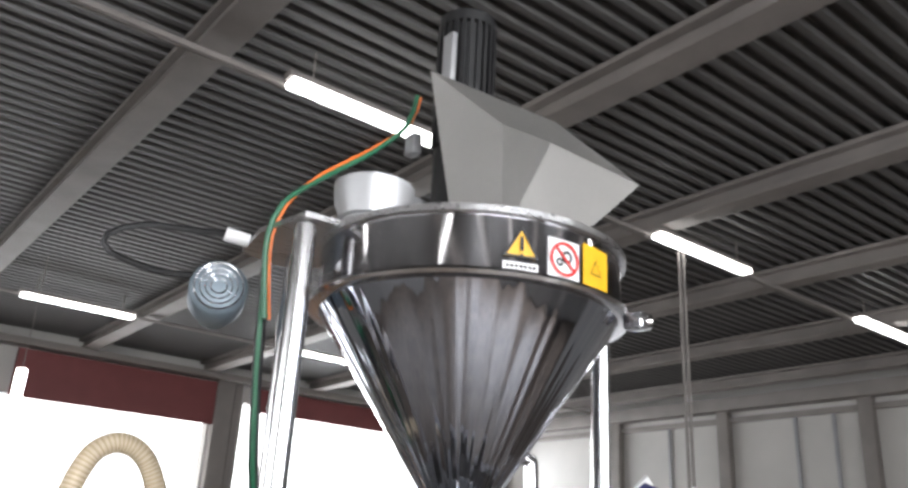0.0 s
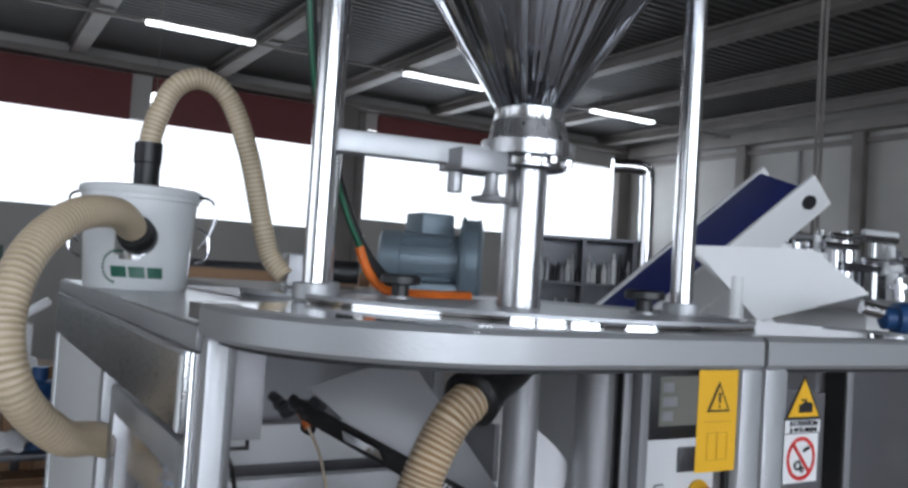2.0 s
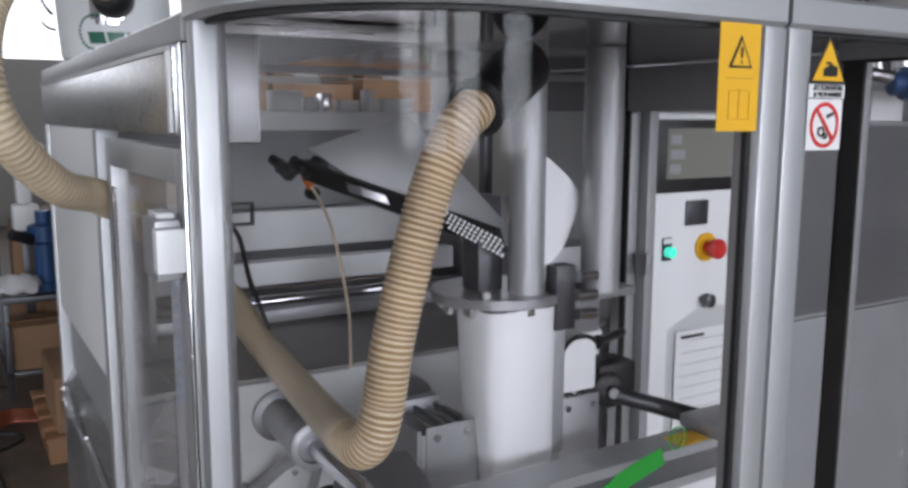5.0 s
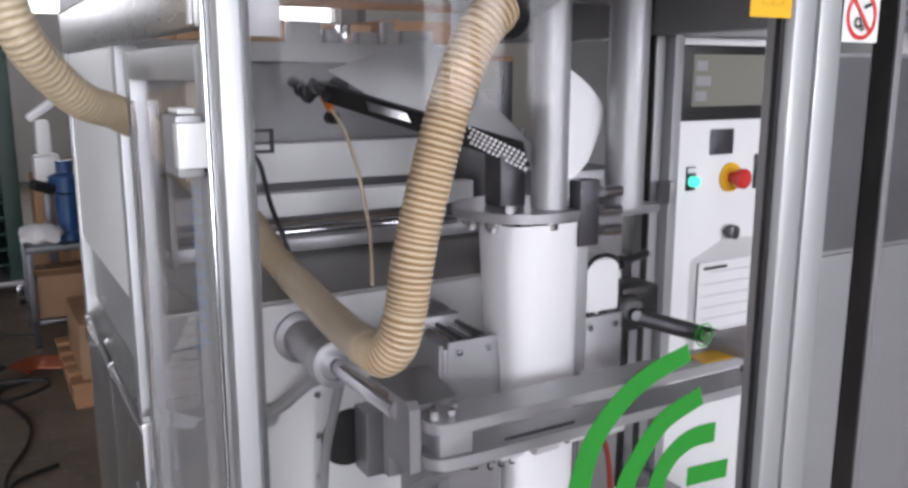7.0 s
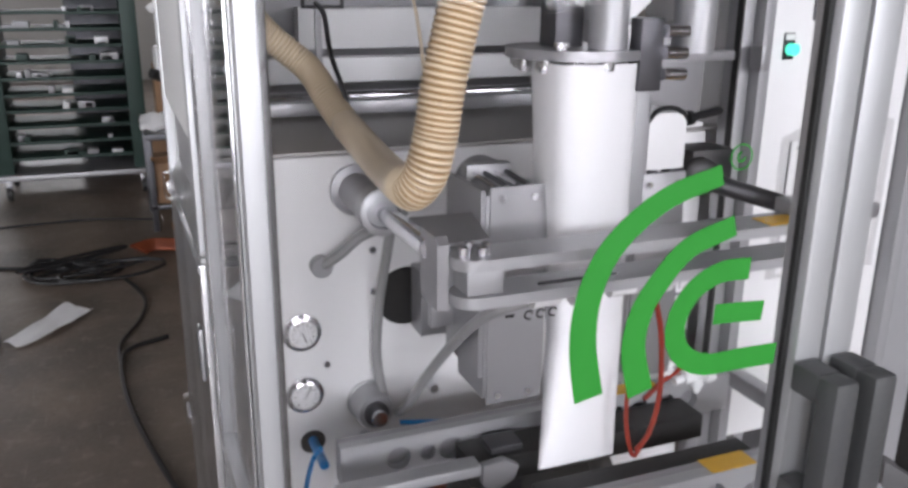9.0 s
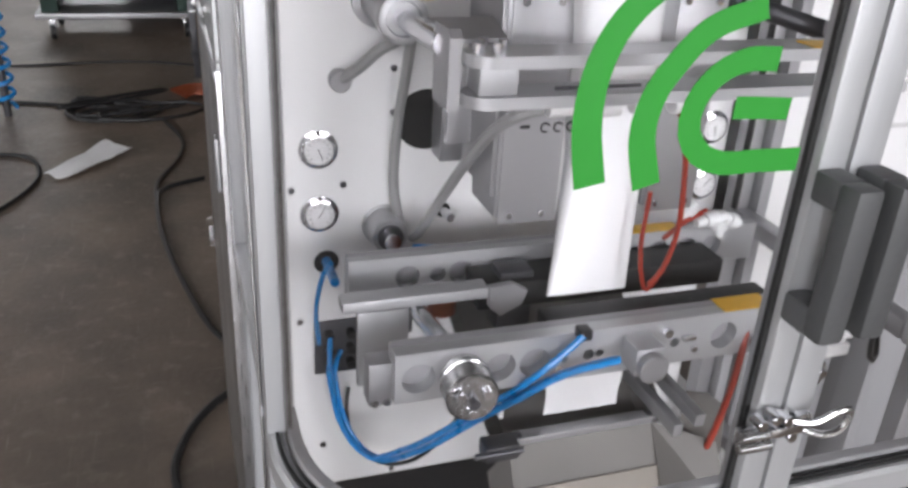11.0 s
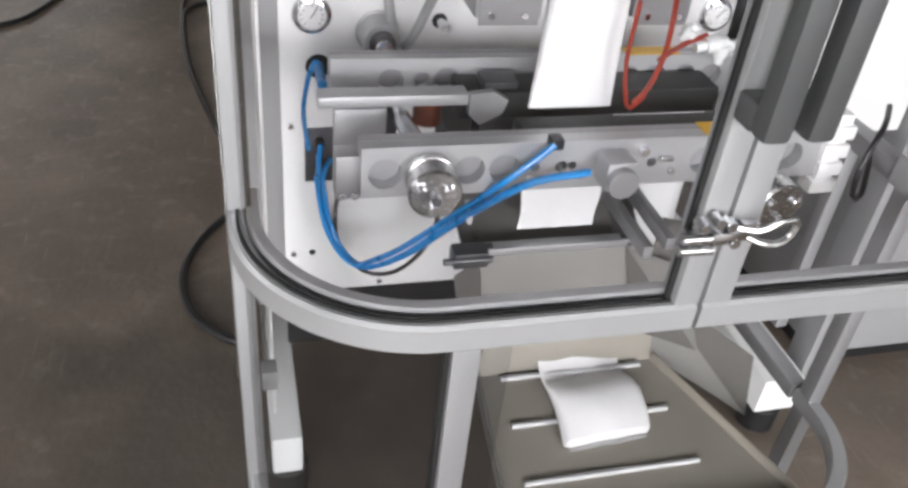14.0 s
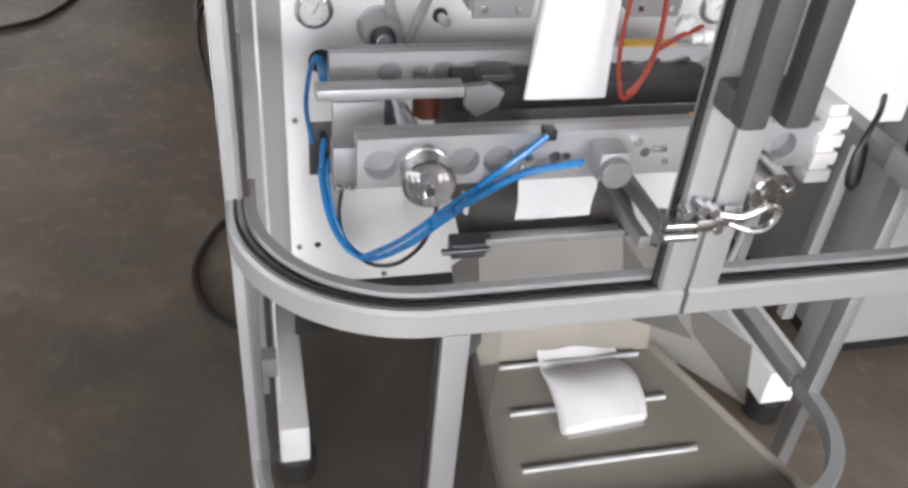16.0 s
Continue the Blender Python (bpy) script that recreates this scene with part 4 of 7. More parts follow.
for a in (20, 160, 270):
    dx, dz = 0.018 * math.cos(radians(a)), 0.018 * math.sin(radians(a))
    cy("bolt", (1.032 + dx, 0.779, 0.948 + dz), (1.032 + dx, 0.770, 0.947 + dz), 0.0065, CHROME, cl, seg=12)
bx("end_block", (0.478, 0.507, 0.88, 0.91, 0.925, 0.985), MATT_STEEL, jaw)
for xx in (0.485, 0.500):
    cy("bolt", (xx, 0.878, 0.932), (xx, 0.874, 0.932), 0.005, CHROME, jaw, seg=6)
cy("guide_rod", (0.590, PY, 0.90), (0.600, 0.90, 0.955), 0.013, CHROME, machine)
bm = B()
pierced(bm, 0.495, 1.16, 0.955, 1.018, 1.085, 1.0999, [(x, 0.985, 0.018) for x in (0.58, 0.66, 0.985, 1.035, 1.08)] + [(0.625, 0.985, 0.012), (0.695, 0.985, 0.009), (0.945, 0.985, 0.014)])
rj = part("rear_jaw", bm, ALU_H, machine, "rear aluminium jaw bar with round holes")
# rear bar backed the same way, hole shade given by grey
bx("bore_shade_core", (0.495, 1.16, 1.1001, 1.115, 0.955, 1.018), GREY_BODY, rj, 0.002)
bx("warning_strip", (0.935, 1.02, 1.086, 1.114, 1.0185, 1.0195), YELLOW, rj, 0)
bx("jaw_pad", (0.665, 1.06, 1.02, 1.083, 0.955, 0.995), GASKET, rj, 0.004, "dark rubber jaw pad")
bx("support_plate", (0.49, 0.56, 1.0, 1.01, 0.87, 0.985), ALU, machine)
bx("support_bar", (0.468, 0.668, 0.99, 1.02, 0.992, 1.008), ALU_H, machine, 0.003)
bm = B()
prism(bm, [(0.668, 0.985), (0.70, 0.988), (0.722, 0.975), (0.715, 0.955), (0.685, 0.94), (0.668, 0.955)], 0, 0.012, Matrix(((1, 0, 0, 0), (0, 0, 1, 0.985), (0, 1, 0, 0.025), (0, 0, 0, 1))))
part("cam_plate", bm, MATT_STEEL, machine)
bx("knife_box", (0.70, 0.75, 1.03, 1.07, 0.91, 1.005), DARK_STEEL, machine)
bx("dark_block", (0.555, 0.60, 1.12, 1.17, 0.87, 0.94), DARK_STEEL, machine)
cy("rubber_foot", (0.645, 1.12, 0.90), (0.645, 1.12, 0.95), 0.022, COPPER, machine, "reddish rubber buffer")
bx("jaw_bracket", (0.805, 0.845, 0.825, 0.865, 0.952, 0.992), ALU, jaw, 0.004)
cy("bracket_cap", (0.825, 0.826, 0.968), (0.825, 0.812, 0.968), 0.02, MATT_STEEL, jaw)
bx("link_arm", (0.925, 0.94, 0.84, 1.05, 0.84, 0.86), MATT_STEEL, machine, 0.002)
bx("link_arm", (0.90, 0.915, 0.85, 1.05, 0.82, 0.84), MATT_STEEL, machine, 0.002)
# discharge chute
chute = thing("discharge_chute", "bare stainless steel discharge chute under the jaws", "chute", at=(0.81, 0.95, 0.5))
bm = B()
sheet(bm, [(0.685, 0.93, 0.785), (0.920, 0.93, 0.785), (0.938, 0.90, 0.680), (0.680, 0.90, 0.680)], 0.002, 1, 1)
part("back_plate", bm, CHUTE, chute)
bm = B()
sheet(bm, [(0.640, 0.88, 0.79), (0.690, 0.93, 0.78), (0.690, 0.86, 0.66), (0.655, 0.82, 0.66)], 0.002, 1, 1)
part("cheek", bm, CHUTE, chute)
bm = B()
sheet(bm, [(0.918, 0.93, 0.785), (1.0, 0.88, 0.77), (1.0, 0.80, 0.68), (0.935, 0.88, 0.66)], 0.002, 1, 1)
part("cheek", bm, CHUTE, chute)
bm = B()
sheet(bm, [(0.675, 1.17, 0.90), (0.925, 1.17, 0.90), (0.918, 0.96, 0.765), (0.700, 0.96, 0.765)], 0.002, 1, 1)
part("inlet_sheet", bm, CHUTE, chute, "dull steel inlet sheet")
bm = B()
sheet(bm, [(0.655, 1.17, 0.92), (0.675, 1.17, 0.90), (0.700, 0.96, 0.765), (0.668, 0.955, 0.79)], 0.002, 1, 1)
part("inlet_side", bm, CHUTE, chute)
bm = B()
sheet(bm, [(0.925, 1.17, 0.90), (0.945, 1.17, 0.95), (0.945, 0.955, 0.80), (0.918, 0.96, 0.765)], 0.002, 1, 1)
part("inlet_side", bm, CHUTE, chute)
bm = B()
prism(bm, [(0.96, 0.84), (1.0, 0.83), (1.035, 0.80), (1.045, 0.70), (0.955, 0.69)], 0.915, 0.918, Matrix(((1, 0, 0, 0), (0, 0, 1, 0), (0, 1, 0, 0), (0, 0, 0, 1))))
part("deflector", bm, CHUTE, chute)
for xx in (0.698, 0.922):
    cy("pivot", (xx - 0.012, 0.935, 0.79), (xx + 0.012, 0.935, 0.79), 0.010, DARK_STEEL, chute)
bx("top_bar", (0.70, 0.918, 0.925, 0.945, 0.785, 0.797), MATT_STEEL, chute)
bm = B()
box(bm, 0.645, 0.695, 0.90, 0.93, 0.785, 0.81, 0.003)
cyl(bm, (0.63, 0.90, 0.80), (0.70, 0.90, 0.80), 0.005, 10)
part("hinge", bm, DARK_STEEL, chute)
bm = B()
sheet(bm, [(0.690, 0.87, 0.60), (0.975, 0.87, 0.60), (1.235, 0.55, 0.44), (0.70, 0.55, 0.44)], 0.003, 2, 2)
part("slide", bm, SLIDE, chute, "sloping steel slide")
bm = B()
sheet(bm, [(0.690, 0.87, 0.60), (0.690, 0.905, 0.72), (0.975, 0.905, 0.72), (0.975, 0.87, 0.60)], 0.003, 1, 1)
part("upper_slide", bm, SLIDE, chute)
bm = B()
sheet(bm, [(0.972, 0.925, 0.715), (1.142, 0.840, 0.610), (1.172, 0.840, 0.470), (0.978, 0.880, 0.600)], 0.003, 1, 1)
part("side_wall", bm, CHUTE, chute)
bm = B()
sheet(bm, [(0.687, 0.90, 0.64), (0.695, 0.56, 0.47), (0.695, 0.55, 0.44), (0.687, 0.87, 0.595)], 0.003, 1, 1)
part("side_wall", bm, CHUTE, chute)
bm = B()
sheet(bm, [(0.976, 0.87, 0.618), (1.237, 0.55, 0.458), (1.236, 0.55, 0.441), (0.976, 0.87, 0.601)], 0.002, 1, 1)
part("slide_rim", bm, SLIDE, chute)
for v in (0.03, 0.235, 0.47):
    yy, zz = 0.87 - 0.32 * v, 0.606 - 0.16 * v
    cy("stop_rod", (0.725 + 0.01 * v, yy, zz), (0.95 + 0.12 * v, yy, zz), 0.0045, ALU_H, chute)

# film: tube and hanging bag
bm = B()
secs = [(1.548, 0.057, 0.050, 0.785), (1.39, 0.055, 0.042, 0.790), (1.20, 0.050, 0.026, 0.806), (1.06, 0.055, 0.014, 0.806), (0.995, 0.060, 0.004, 0.806)]
rings = []
for z, a, b, fx in secs:
    rings.append([bm.verts.new((fx + a * math.copysign(abs(math.cos(t)) ** 0.45, math.cos(t)), 0.975 + b * math.copysign(abs(math.sin(t)) ** 0.45, math.sin(t)), z)) for t in [2 * math.pi * i / 20 for i in range(20)]])
for p, q in zip(rings, rings[1:]):
    for i in range(20):
        bm.faces.new((p[i], p[(i + 1) % 20], q[(i + 1) % 20], q[i])).smooth = True
bm.faces.new(rings[-1])
tagged(part("film_tube", bm, WHITE_MATT), "white plastic film tube drawn down to the jaws", "film")


def pouch(name, w, h, d, label, m):
    bm = B()
    sheet(bm, [(-w / 2, 0, 0), (w / 2, 0, 0), (w / 2, 0, h), (-w / 2, 0, h)], 0, 12, 14, lambda u, v: (0.002 * math.sin(9 * v + 4 * u), -d * (math.sin(math.pi * v) * math.sin(math.pi * u)) ** 0.5 + 0.0015 * math.sin(23 * u + 11 * v), 0))
    sheet(bm, [(-w / 2, 0, 0), (w / 2, 0, 0), (w / 2, 0, h), (-w / 2, 0, h)], 0, 12, 14, lambda u, v: (0.002 * math.sin(9 * v + 4 * u), d * (math.sin(math.pi * v) * math.sin(math.pi * u)) ** 0.5, 0))
    bmesh.ops.transform(bm, matrix=m, verts=bm.verts)
    bmesh.ops.remove_doubles(bm, verts=bm.verts, dist=0.0004)
    return tagged(part(name, bm, WHITE_MATT), label, "bag", "pouches")


pouch("bag", 0.118, 0.125, 0.012, "white filled pouch hanging below the jaws", pose(0.808, 0.95, 0.812))

# ---- forming tube and collar ----
forming = thing("forming_set", "polished steel forming tube with collar and flange plate", "forming tube", at=(CX, 0.97, 1.54))
cy("tube", (0.808, 0.962, 1.552), (0.808, 0.962, 1.88), 0.0235, ALU, forming)
cy("second_tube", (0.918, 0.945, 1.556), (0.918, 0.945, 1.88), 0.026, ALU, forming)
bm = B()
prism(bm, arc(0.79, 1.005, 0.088, 70, 285, 26) + [(0.86, 0.935), (0.86, 1.06)], 1.551, 1.563)
fl = part("flange_plate", bm, MATT_STEEL, forming)
bx("flange_plate", (0.8605, 0.972, 0.93, 1.03, 1.548, 1.560), MATT_STEEL, forming)
for a in (150, 180, 210, 240, 270):
    px, py = 0.79 + 0.072 * math.cos(radians(a)), 1.005 + 0.072 * math.sin(radians(a))
    bm = B()
    cyl(bm, (px, py, 1.540), (px, py, 1.551), 0.010, 12)
    cyl(bm, (px, py, 1.536), (px, py, 1.540), 0.006, 6)
    part("knob", bm, TURNED, fl)
cy("bolt_head", (0.742, 0.955, 1.563), (0.742, 0.955, 1.572), 0.009, TURNED, fl, seg=6)
bx("collar_base", (0.752, 0.79, 0.99, 1.03, 1.5635, 1.630), DARK_STEEL, forming)
bx("clamp_piece", (0.83, 0.862, 0.925, 0.95, 1.515, 1.60), DARK_STEEL, forming)
for zz in (1.56, 1.585, 1.535):
    cy("clamp_screw", (0.86, 0.92, zz), (0.89, 0.92, zz), 0.008, CHROME, forming, seg=10)
bm = B()
sheet(bm, [(0.655, 1.36, 1.722), (0.775, 0.975, 1.648), (0.78, 0.965, 1.618), (0.668, 1.35, 1.690)], 0.008, 6, 1)
part("shoulder_edge", bm, BLACK, forming, "black rounded shoulder edge")
bm = B()
sheet(bm, [(0.690, 1.245, 1.690), (0.715, 1.165, 1.676), (0.717, 1.155, 1.664), (0.69, 1.235, 1.676)], 0.012, 3, 1)
part("bright_edge", bm, CHROME, forming)
bm = B()
for i in range(13):
    for j in range(4):
        u, v = (i + 0.5 * (j % 2)) / 12.5, j / 3
        p = Vector((0.735, 1.04, 1.663)).lerp(Vector((0.772, 0.965, 1.632)), u) + Vector((0, 0, -0.018 * v))
        cyl(bm, p, p + Vector((-0.003, -0.004, 0.0005)), 0.0023, 6)
part("perforated_strip", bm, STICK_WHITE, forming, "row of pale dots on the shoulder")
film = thing("film_web", "white plastic film web running over the forming collar", "film", at=(0.8, 1.2, 1.7))
bm = B()
sheet(bm, [(0.672, 1.37, 1.738), (0.85, 1.36, 1.790), (0.845, 0.985, 1.600), (0.70, 1.28, 1.700)], 0.001, 10, 10, lambda u, v: (0, 0.012 * math.sin(3.1 * u), 0.012 * math.sin(math.pi * v) * math.sin(math.pi * u)))
part("left_web", bm, WHITE_MATT, film)
bm = B()
sheet(bm, [(0.840, 0.975, 1.742), (0.897, 0.970, 1.690), (0.878, 0.962, 1.640), (0.826, 0.955, 1.590)], 0.001, 8, 8, lambda u, v: (0.004 * math.sin(math.pi * v), -0.010 * math.sin(math.pi * u), 0))
part("right_web", bm, WHITE_MATT, film)
# film rollers at the back
roll = thing("film_carriage", "grey film roll carriage with white bars on the deck", "film carriage", at=(0.8, 1.7, 1.39))
bx("frame_stay", (0.600, 0.612, 1.602, 1.612, 1.426, 1.60), MATT_STEEL, roll)
bx("white_bar", (0.50, 1.18, 1.76, 1.80, 1.44, 1.49), WHITE, roll, 0.004)
bx("white_bar", (0.62, 1.18, 1.85, 1.89, 1.50, 1.585), WHITE, roll, 0.004)
bx("grey_bar", (0.45, 1.20, 1.60, 1.64, 1.40, 1.425), MATT_STEEL, roll, 0.004)
cy("roller", (0.45, 1.70, 1.42), (1.2, 1.70, 1.42), 0.012, CHROME, roll)
for xx in (0.455, 1.19):
    bx("cheek", (xx, xx + 0.012, 1.58, 1.92, 1.392, 1.62), MATT_STEEL, roll)
bm = B()
for dz in (0, 0.038):
    box(bm, 0.575, 0.652, 1.596, 1.602, 1.590 + dz, 1.596 + dz)
for dx in (0, 0.071):
    box(bm, 0.575 + dx, 0.581 + dx, 1.596, 1.602, 1.596, 1.628)
part("black_frame", bm, BLACK, roll)
tb("black_cable", [(0.60, 1.595, 1.60), (0.585, 1.47, 1.585), (0.572, 1.38, 1.53), (0.585, 1.35, 1.47), (0.60, 1.34, 1.40)], 0.004, BLACK, roll)
tb("thin_cable", [(0.66, 1.37, 1.70), (0.675, 1.30, 1.63), (0.66, 1.2, 1.52), (0.61, 1.08, 1.46)], 0.0025, HOSE_PALE, roll)
bm = B()
for i in range(7):
    cyl(bm, (0.625 + 0.008 * i, 1.41 - 0.01 * i, 1.72 - 0.012 * (i % 3)), (0.632 + 0.008 * i, 1.385 - 0.01 * i, 1.712 - 0.008 * (i % 2)), 0.009 + 0.002 * (i % 3), 10)
part("sensor_head", bm, DARK_STEEL, roll, "dark sensor head with cables")
tb("orange_tie", [(0.655, 1.37, 1.715), (0.66, 1.36, 1.695), (0.668, 1.35, 1.675)], 0.006, ORANGE, roll)
cy("black_knob", (0.70, 1.44, 1.66), (0.70, 1.42, 1.66), 0.011, BLACK, roll)

for xx, sx, sz, mt in ((0.80, 0.07, 0.045, WHITE), (0.88, 0.03, 0.03, MATT_STEEL), (0.92, 0.02, 0.04, CHROME), (0.96, 0.05, 0.025, WHITE), (1.03, 0.02, 0.05, WHITE), (1.07, 0.08, 0.03, WHITE)):
    bx("guide_block", (xx, xx + sx, 1.905, 1.945, 1.8005, 1.8005 + sz), mt, machine, 0.003)

# ---- hoses and bucket ----
def hose_run(name, pts, r, mats, parent, pitch=0.0062, depth=0.10):
    bm = B()
    tube(bm, pts, r, 18, ribs=pitch, depth=r * depth)
    return part(name, bm, mats, parent)


hose = thing("suction_hose", "ribbed cream suction hose from the bucket into the machine side", "hose", "suction hoses", at=(0.40, 1.49, 1.97))
hose_run("outer_run", [(0.402, 1.49, 1.978), (0.36, 1.40, 1.998), (0.29, 1.29, 1.985), (0.232, 1.20, 1.93), (0.210, 1.15, 1.85), (0.228, 1.15, 1.77), (0.285, 1.22, 1.705), (0.345, 1.31, 1.68), (0.405, 1.39, 1.64), (0.485, 1.46, 1.56), (0.552, 1.45, 1.50), (0.567, 1.38, 1.458), (0.579, 1.31, 1.424)], 0.0235, [HOSE_PALE, HOSE_FAINT], hose, 0.0080, 0.07)
hose_run("lower_run", [(0.578, 1.325, 1.429), (0.577, 1.18, 1.408), (0.565, 1.05, 1.406), (0.548, 0.95, 1.418)], 0.0235, [HOSE_PALE, HOSE_PALE], hose, 0.0062, 0.03)
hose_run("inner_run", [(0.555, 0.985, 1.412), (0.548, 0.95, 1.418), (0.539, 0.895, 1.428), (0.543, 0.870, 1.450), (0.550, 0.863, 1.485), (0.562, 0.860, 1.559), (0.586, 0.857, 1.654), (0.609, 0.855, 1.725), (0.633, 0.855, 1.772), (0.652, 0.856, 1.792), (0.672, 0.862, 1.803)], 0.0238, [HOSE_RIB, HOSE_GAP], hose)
cy("tie", (0.579, 1.318, 1.426), (0.579, 1.310, 1.425), 0.0246, GREY_TUBE, hose, "dark cable tie")
bm = B()
lathe(bm, (0.660, 0.858, 1.797), (0.75, 0.45, 0.35), [(0, 0.029), (0.006, 0.034), (0.05, 0.03), (0.10, 0.034), (0.14, 0.034)], 24)
tagged(part("hose_cuff", bm, BLACK), "black rubber hose cuff", "hose cuff", "hose cuffs")

BXC, BYC, BZ = 0.430, 1.60, 1.879
bucket = thing("dust_bucket", "white plastic bucket with lid and wire clasps on the machine top", "bucket", at=(BXC, BYC, BZ))
bm = B()
lathe(bm, (BXC, BYC, BZ), (0, 0, 1), [(0, 0.082), (0.004, 0.085), (0.152, 0.094), (0.153, 0.098), (0.160, 0.098)], 40)
part("body", bm, BUCKET, bucket)
bm = B()
lathe(bm, (BXC, BYC, BZ + 0.160), (0, 0, 1), [(0, 0.100), (0.003, 0.102), (0.012, 0.102), (0.015, 0.097), (0.016, 0.09), (0.014, 0.085)], 40)
part("lid", bm, BUCKET, bucket)
for s in (-1, 1):
    bm = B()
    ax, ay = BXC + s * 0.085, BYC - s * 0.055
    tube(bm, [(ax, ay, BZ + 0.165), (ax + s * 0.02, ay - s * 0.012, BZ + 0.16), (ax + s * 0.026, ay - s * 0.015, BZ + 0.125), (ax + s * 0.014, ay - s * 0.008, BZ + 0.09), (ax + s * 0.004, ay, BZ + 0.075)], 0.003, 8, 0.01)
    tube(bm, [(ax, ay, BZ + 0.11), (ax + s * 0.016, ay - s * 0.01, BZ + 0.10), (ax + s * 0.018, ay - s * 0.01, BZ + 0.06), (ax, ay, BZ + 0.05)], 0.0025, 8, 0.01)
    part("clasp", bm, CHROME, bucket, "bent wire clasp")
# printed mark wrapped on the bucket: an arc and three blocks
def on_bucket(a, z, r=0.0905):
    rr = 0.0853 + 0.009 * (z / 0.152) + 0.0006
    return (BXC + rr * math.cos(a), BYC + rr * math.sin(a), BZ + z)
bm = B()
def patch(a0, a1, z0, z1, skew=0.0):
    n = 5
    row = [[bm.verts.new(on_bucket(radians(a0 + (a1 - a0) * i / n + skew * j), z0 + (z1 - z0) * j)) for i in range(n + 1)] for j in (0, 1)]
    for i in range(n):
        bm.faces.new((row[0][i], row[0][i + 1], row[1][i + 1], row[1][i]))
for a0 in (-126, -107, -88):
    patch(a0, a0 + 16.5, 0.021, 0.039, -2)
for i in range(14):
    th = radians(75 + 14 * i)
    patch(-122 + 16 * math.cos(th), -119 + 16 * math.cos(th), 0.036 + 0.026 * math.sin(th), 0.040 + 0.026 * math.sin(th))
part("printed_mark", bm, DARK_GREEN, bucket, "dark green printed mark")
bm = B()
lathe(bm, (BXC + 0.005, BYC, BZ + 0.174), (0, 0, 1), [(0, 0.02), (0.01, 0.022), (0.045, 0.022), (0.047, 0.024), (0.082, 0.024)], 24)
tagged(part("hose_cuff", bm, BLACK), "black rubber hose cuff on the bucket lid", "hose cuff", "hose cuffs")
lid_hose = thing("suction_hose", "pale smooth suction hose arching from the bucket lid", "hose", "suction hoses", at=(0.436, BYC, 2.1))
hose_run("run", [(0.436, BYC, 2.11), (0.440, BYC, 2.16), (0.468, 1.6, 2.235), (0.515, 1.6, 2.262), (0.568, 1.6, 2.235), (0.612, 1.6, 2.14), (0.645, 1.6, 2.02), (0.665, 1.59, 1.95), (0.69, 1.57, 1.915)], 0.0195, [HOSE_PALE, HOSE_FAINT], lid_hose, 0.0080, 0.05)
cdir = Vector((-0.35, -0.85, 0.25)).normalized()
bm = B()
patch(-124, -92, 0.058, 0.112)
patch(-119, -97, 0.050, 0.058)
part("port_plate", bm, CHROME, bucket, "bare metal plate round the hose port")
bm = B()
lathe(bm, Vector((0.417, 1.52, 1.965)), cdir, [(0, 0.027), (0.004, 0.03), (0.03, 0.03), (0.034, 0.027), (0.05, 0.026)], 24)
tagged(part("hose_cuff", bm, BLACK), "black rubber hose cuff on the bucket side", "hose cuff", "hose cuffs")

# ---- auger filler with hopper ----
filler = thing("auger_filler", "polished steel dosing filler with cone hopper on posts", "hopper", at=(CX, 0.985, 1.9))
AX, AY = 0.81, 0.985
bm = B()
lathe(bm, (AX, AY, 2.165), (0, 0, 1), [(0, 0.046), (0.004, 0.048), (0.275, 0.232), (0.277, 0.232)], 64)
part("cone", bm, CONE, filler, "mirror polished cone")
bm = B()
lathe(bm, (AX, AY, 2.437), (0, 0, 1), [(0, 0.236), (0.001, 0.246), (0.006, 0.249), (0.011, 0.246), (0.013, 0.238)], 64)
part("flange_ring", bm, CHROME, filler)
bm = B()
lathe(bm, (AX, AY, 2.45), (0, 0, 1), [(0, 0.235), (0.076, 0.235)], 64)
drum = part("drum", bm, POLISH, filler, "polished steel drum")
bm = B()
lathe(bm, (AX, AY, 2.526), (0, 0, 1), [(0, 0.237), (0.001, 0.243), (0.010, 0.243), (0.013, 0.238), (0.0135, 0.1)], 64)
part("lid", bm, STEEL, filler)
bm = B()
lathe(bm, (AX, AY, 2.085), (0, 0, 1), [(0, 0.050), (0.002, 0.053), (0.012, 0.053), (0.013, 0.048), (0.05, 0.048), (0.052, 0.0465), (0.054, 0.048), (0.079, 0.048), (0.081, 0.045)], 40)
part("neck", bm, TURNED, filler)
bm = B()
lathe(bm, (AX, AY, 2.098), (0, 0, 1), [(0, 0.058), (0.003, 0.064), (0.022, 0.064), (0.025, 0.055), (0.05, 0.05)], 32)
part("neck_collar", bm, STEEL_V, filler)
for a in range(200, 341, 35):
    cy("collar_bolt", (AX + 0.058 * math.cos(radians(a)), AY + 0.058 * math.sin(radians(a)), 2.090), (AX + 0.058 * math.cos(radians(a)), AY + 0.058 * math.sin(radians(a)), 2.099), 0.006, TURNED, filler, seg=6)
bm = B()
cyl(bm, (AX, AY, 1.897), (AX, AY, 2.086), 0.0285, 32)
part("auger_tube", bm, STEEL_V, filler)
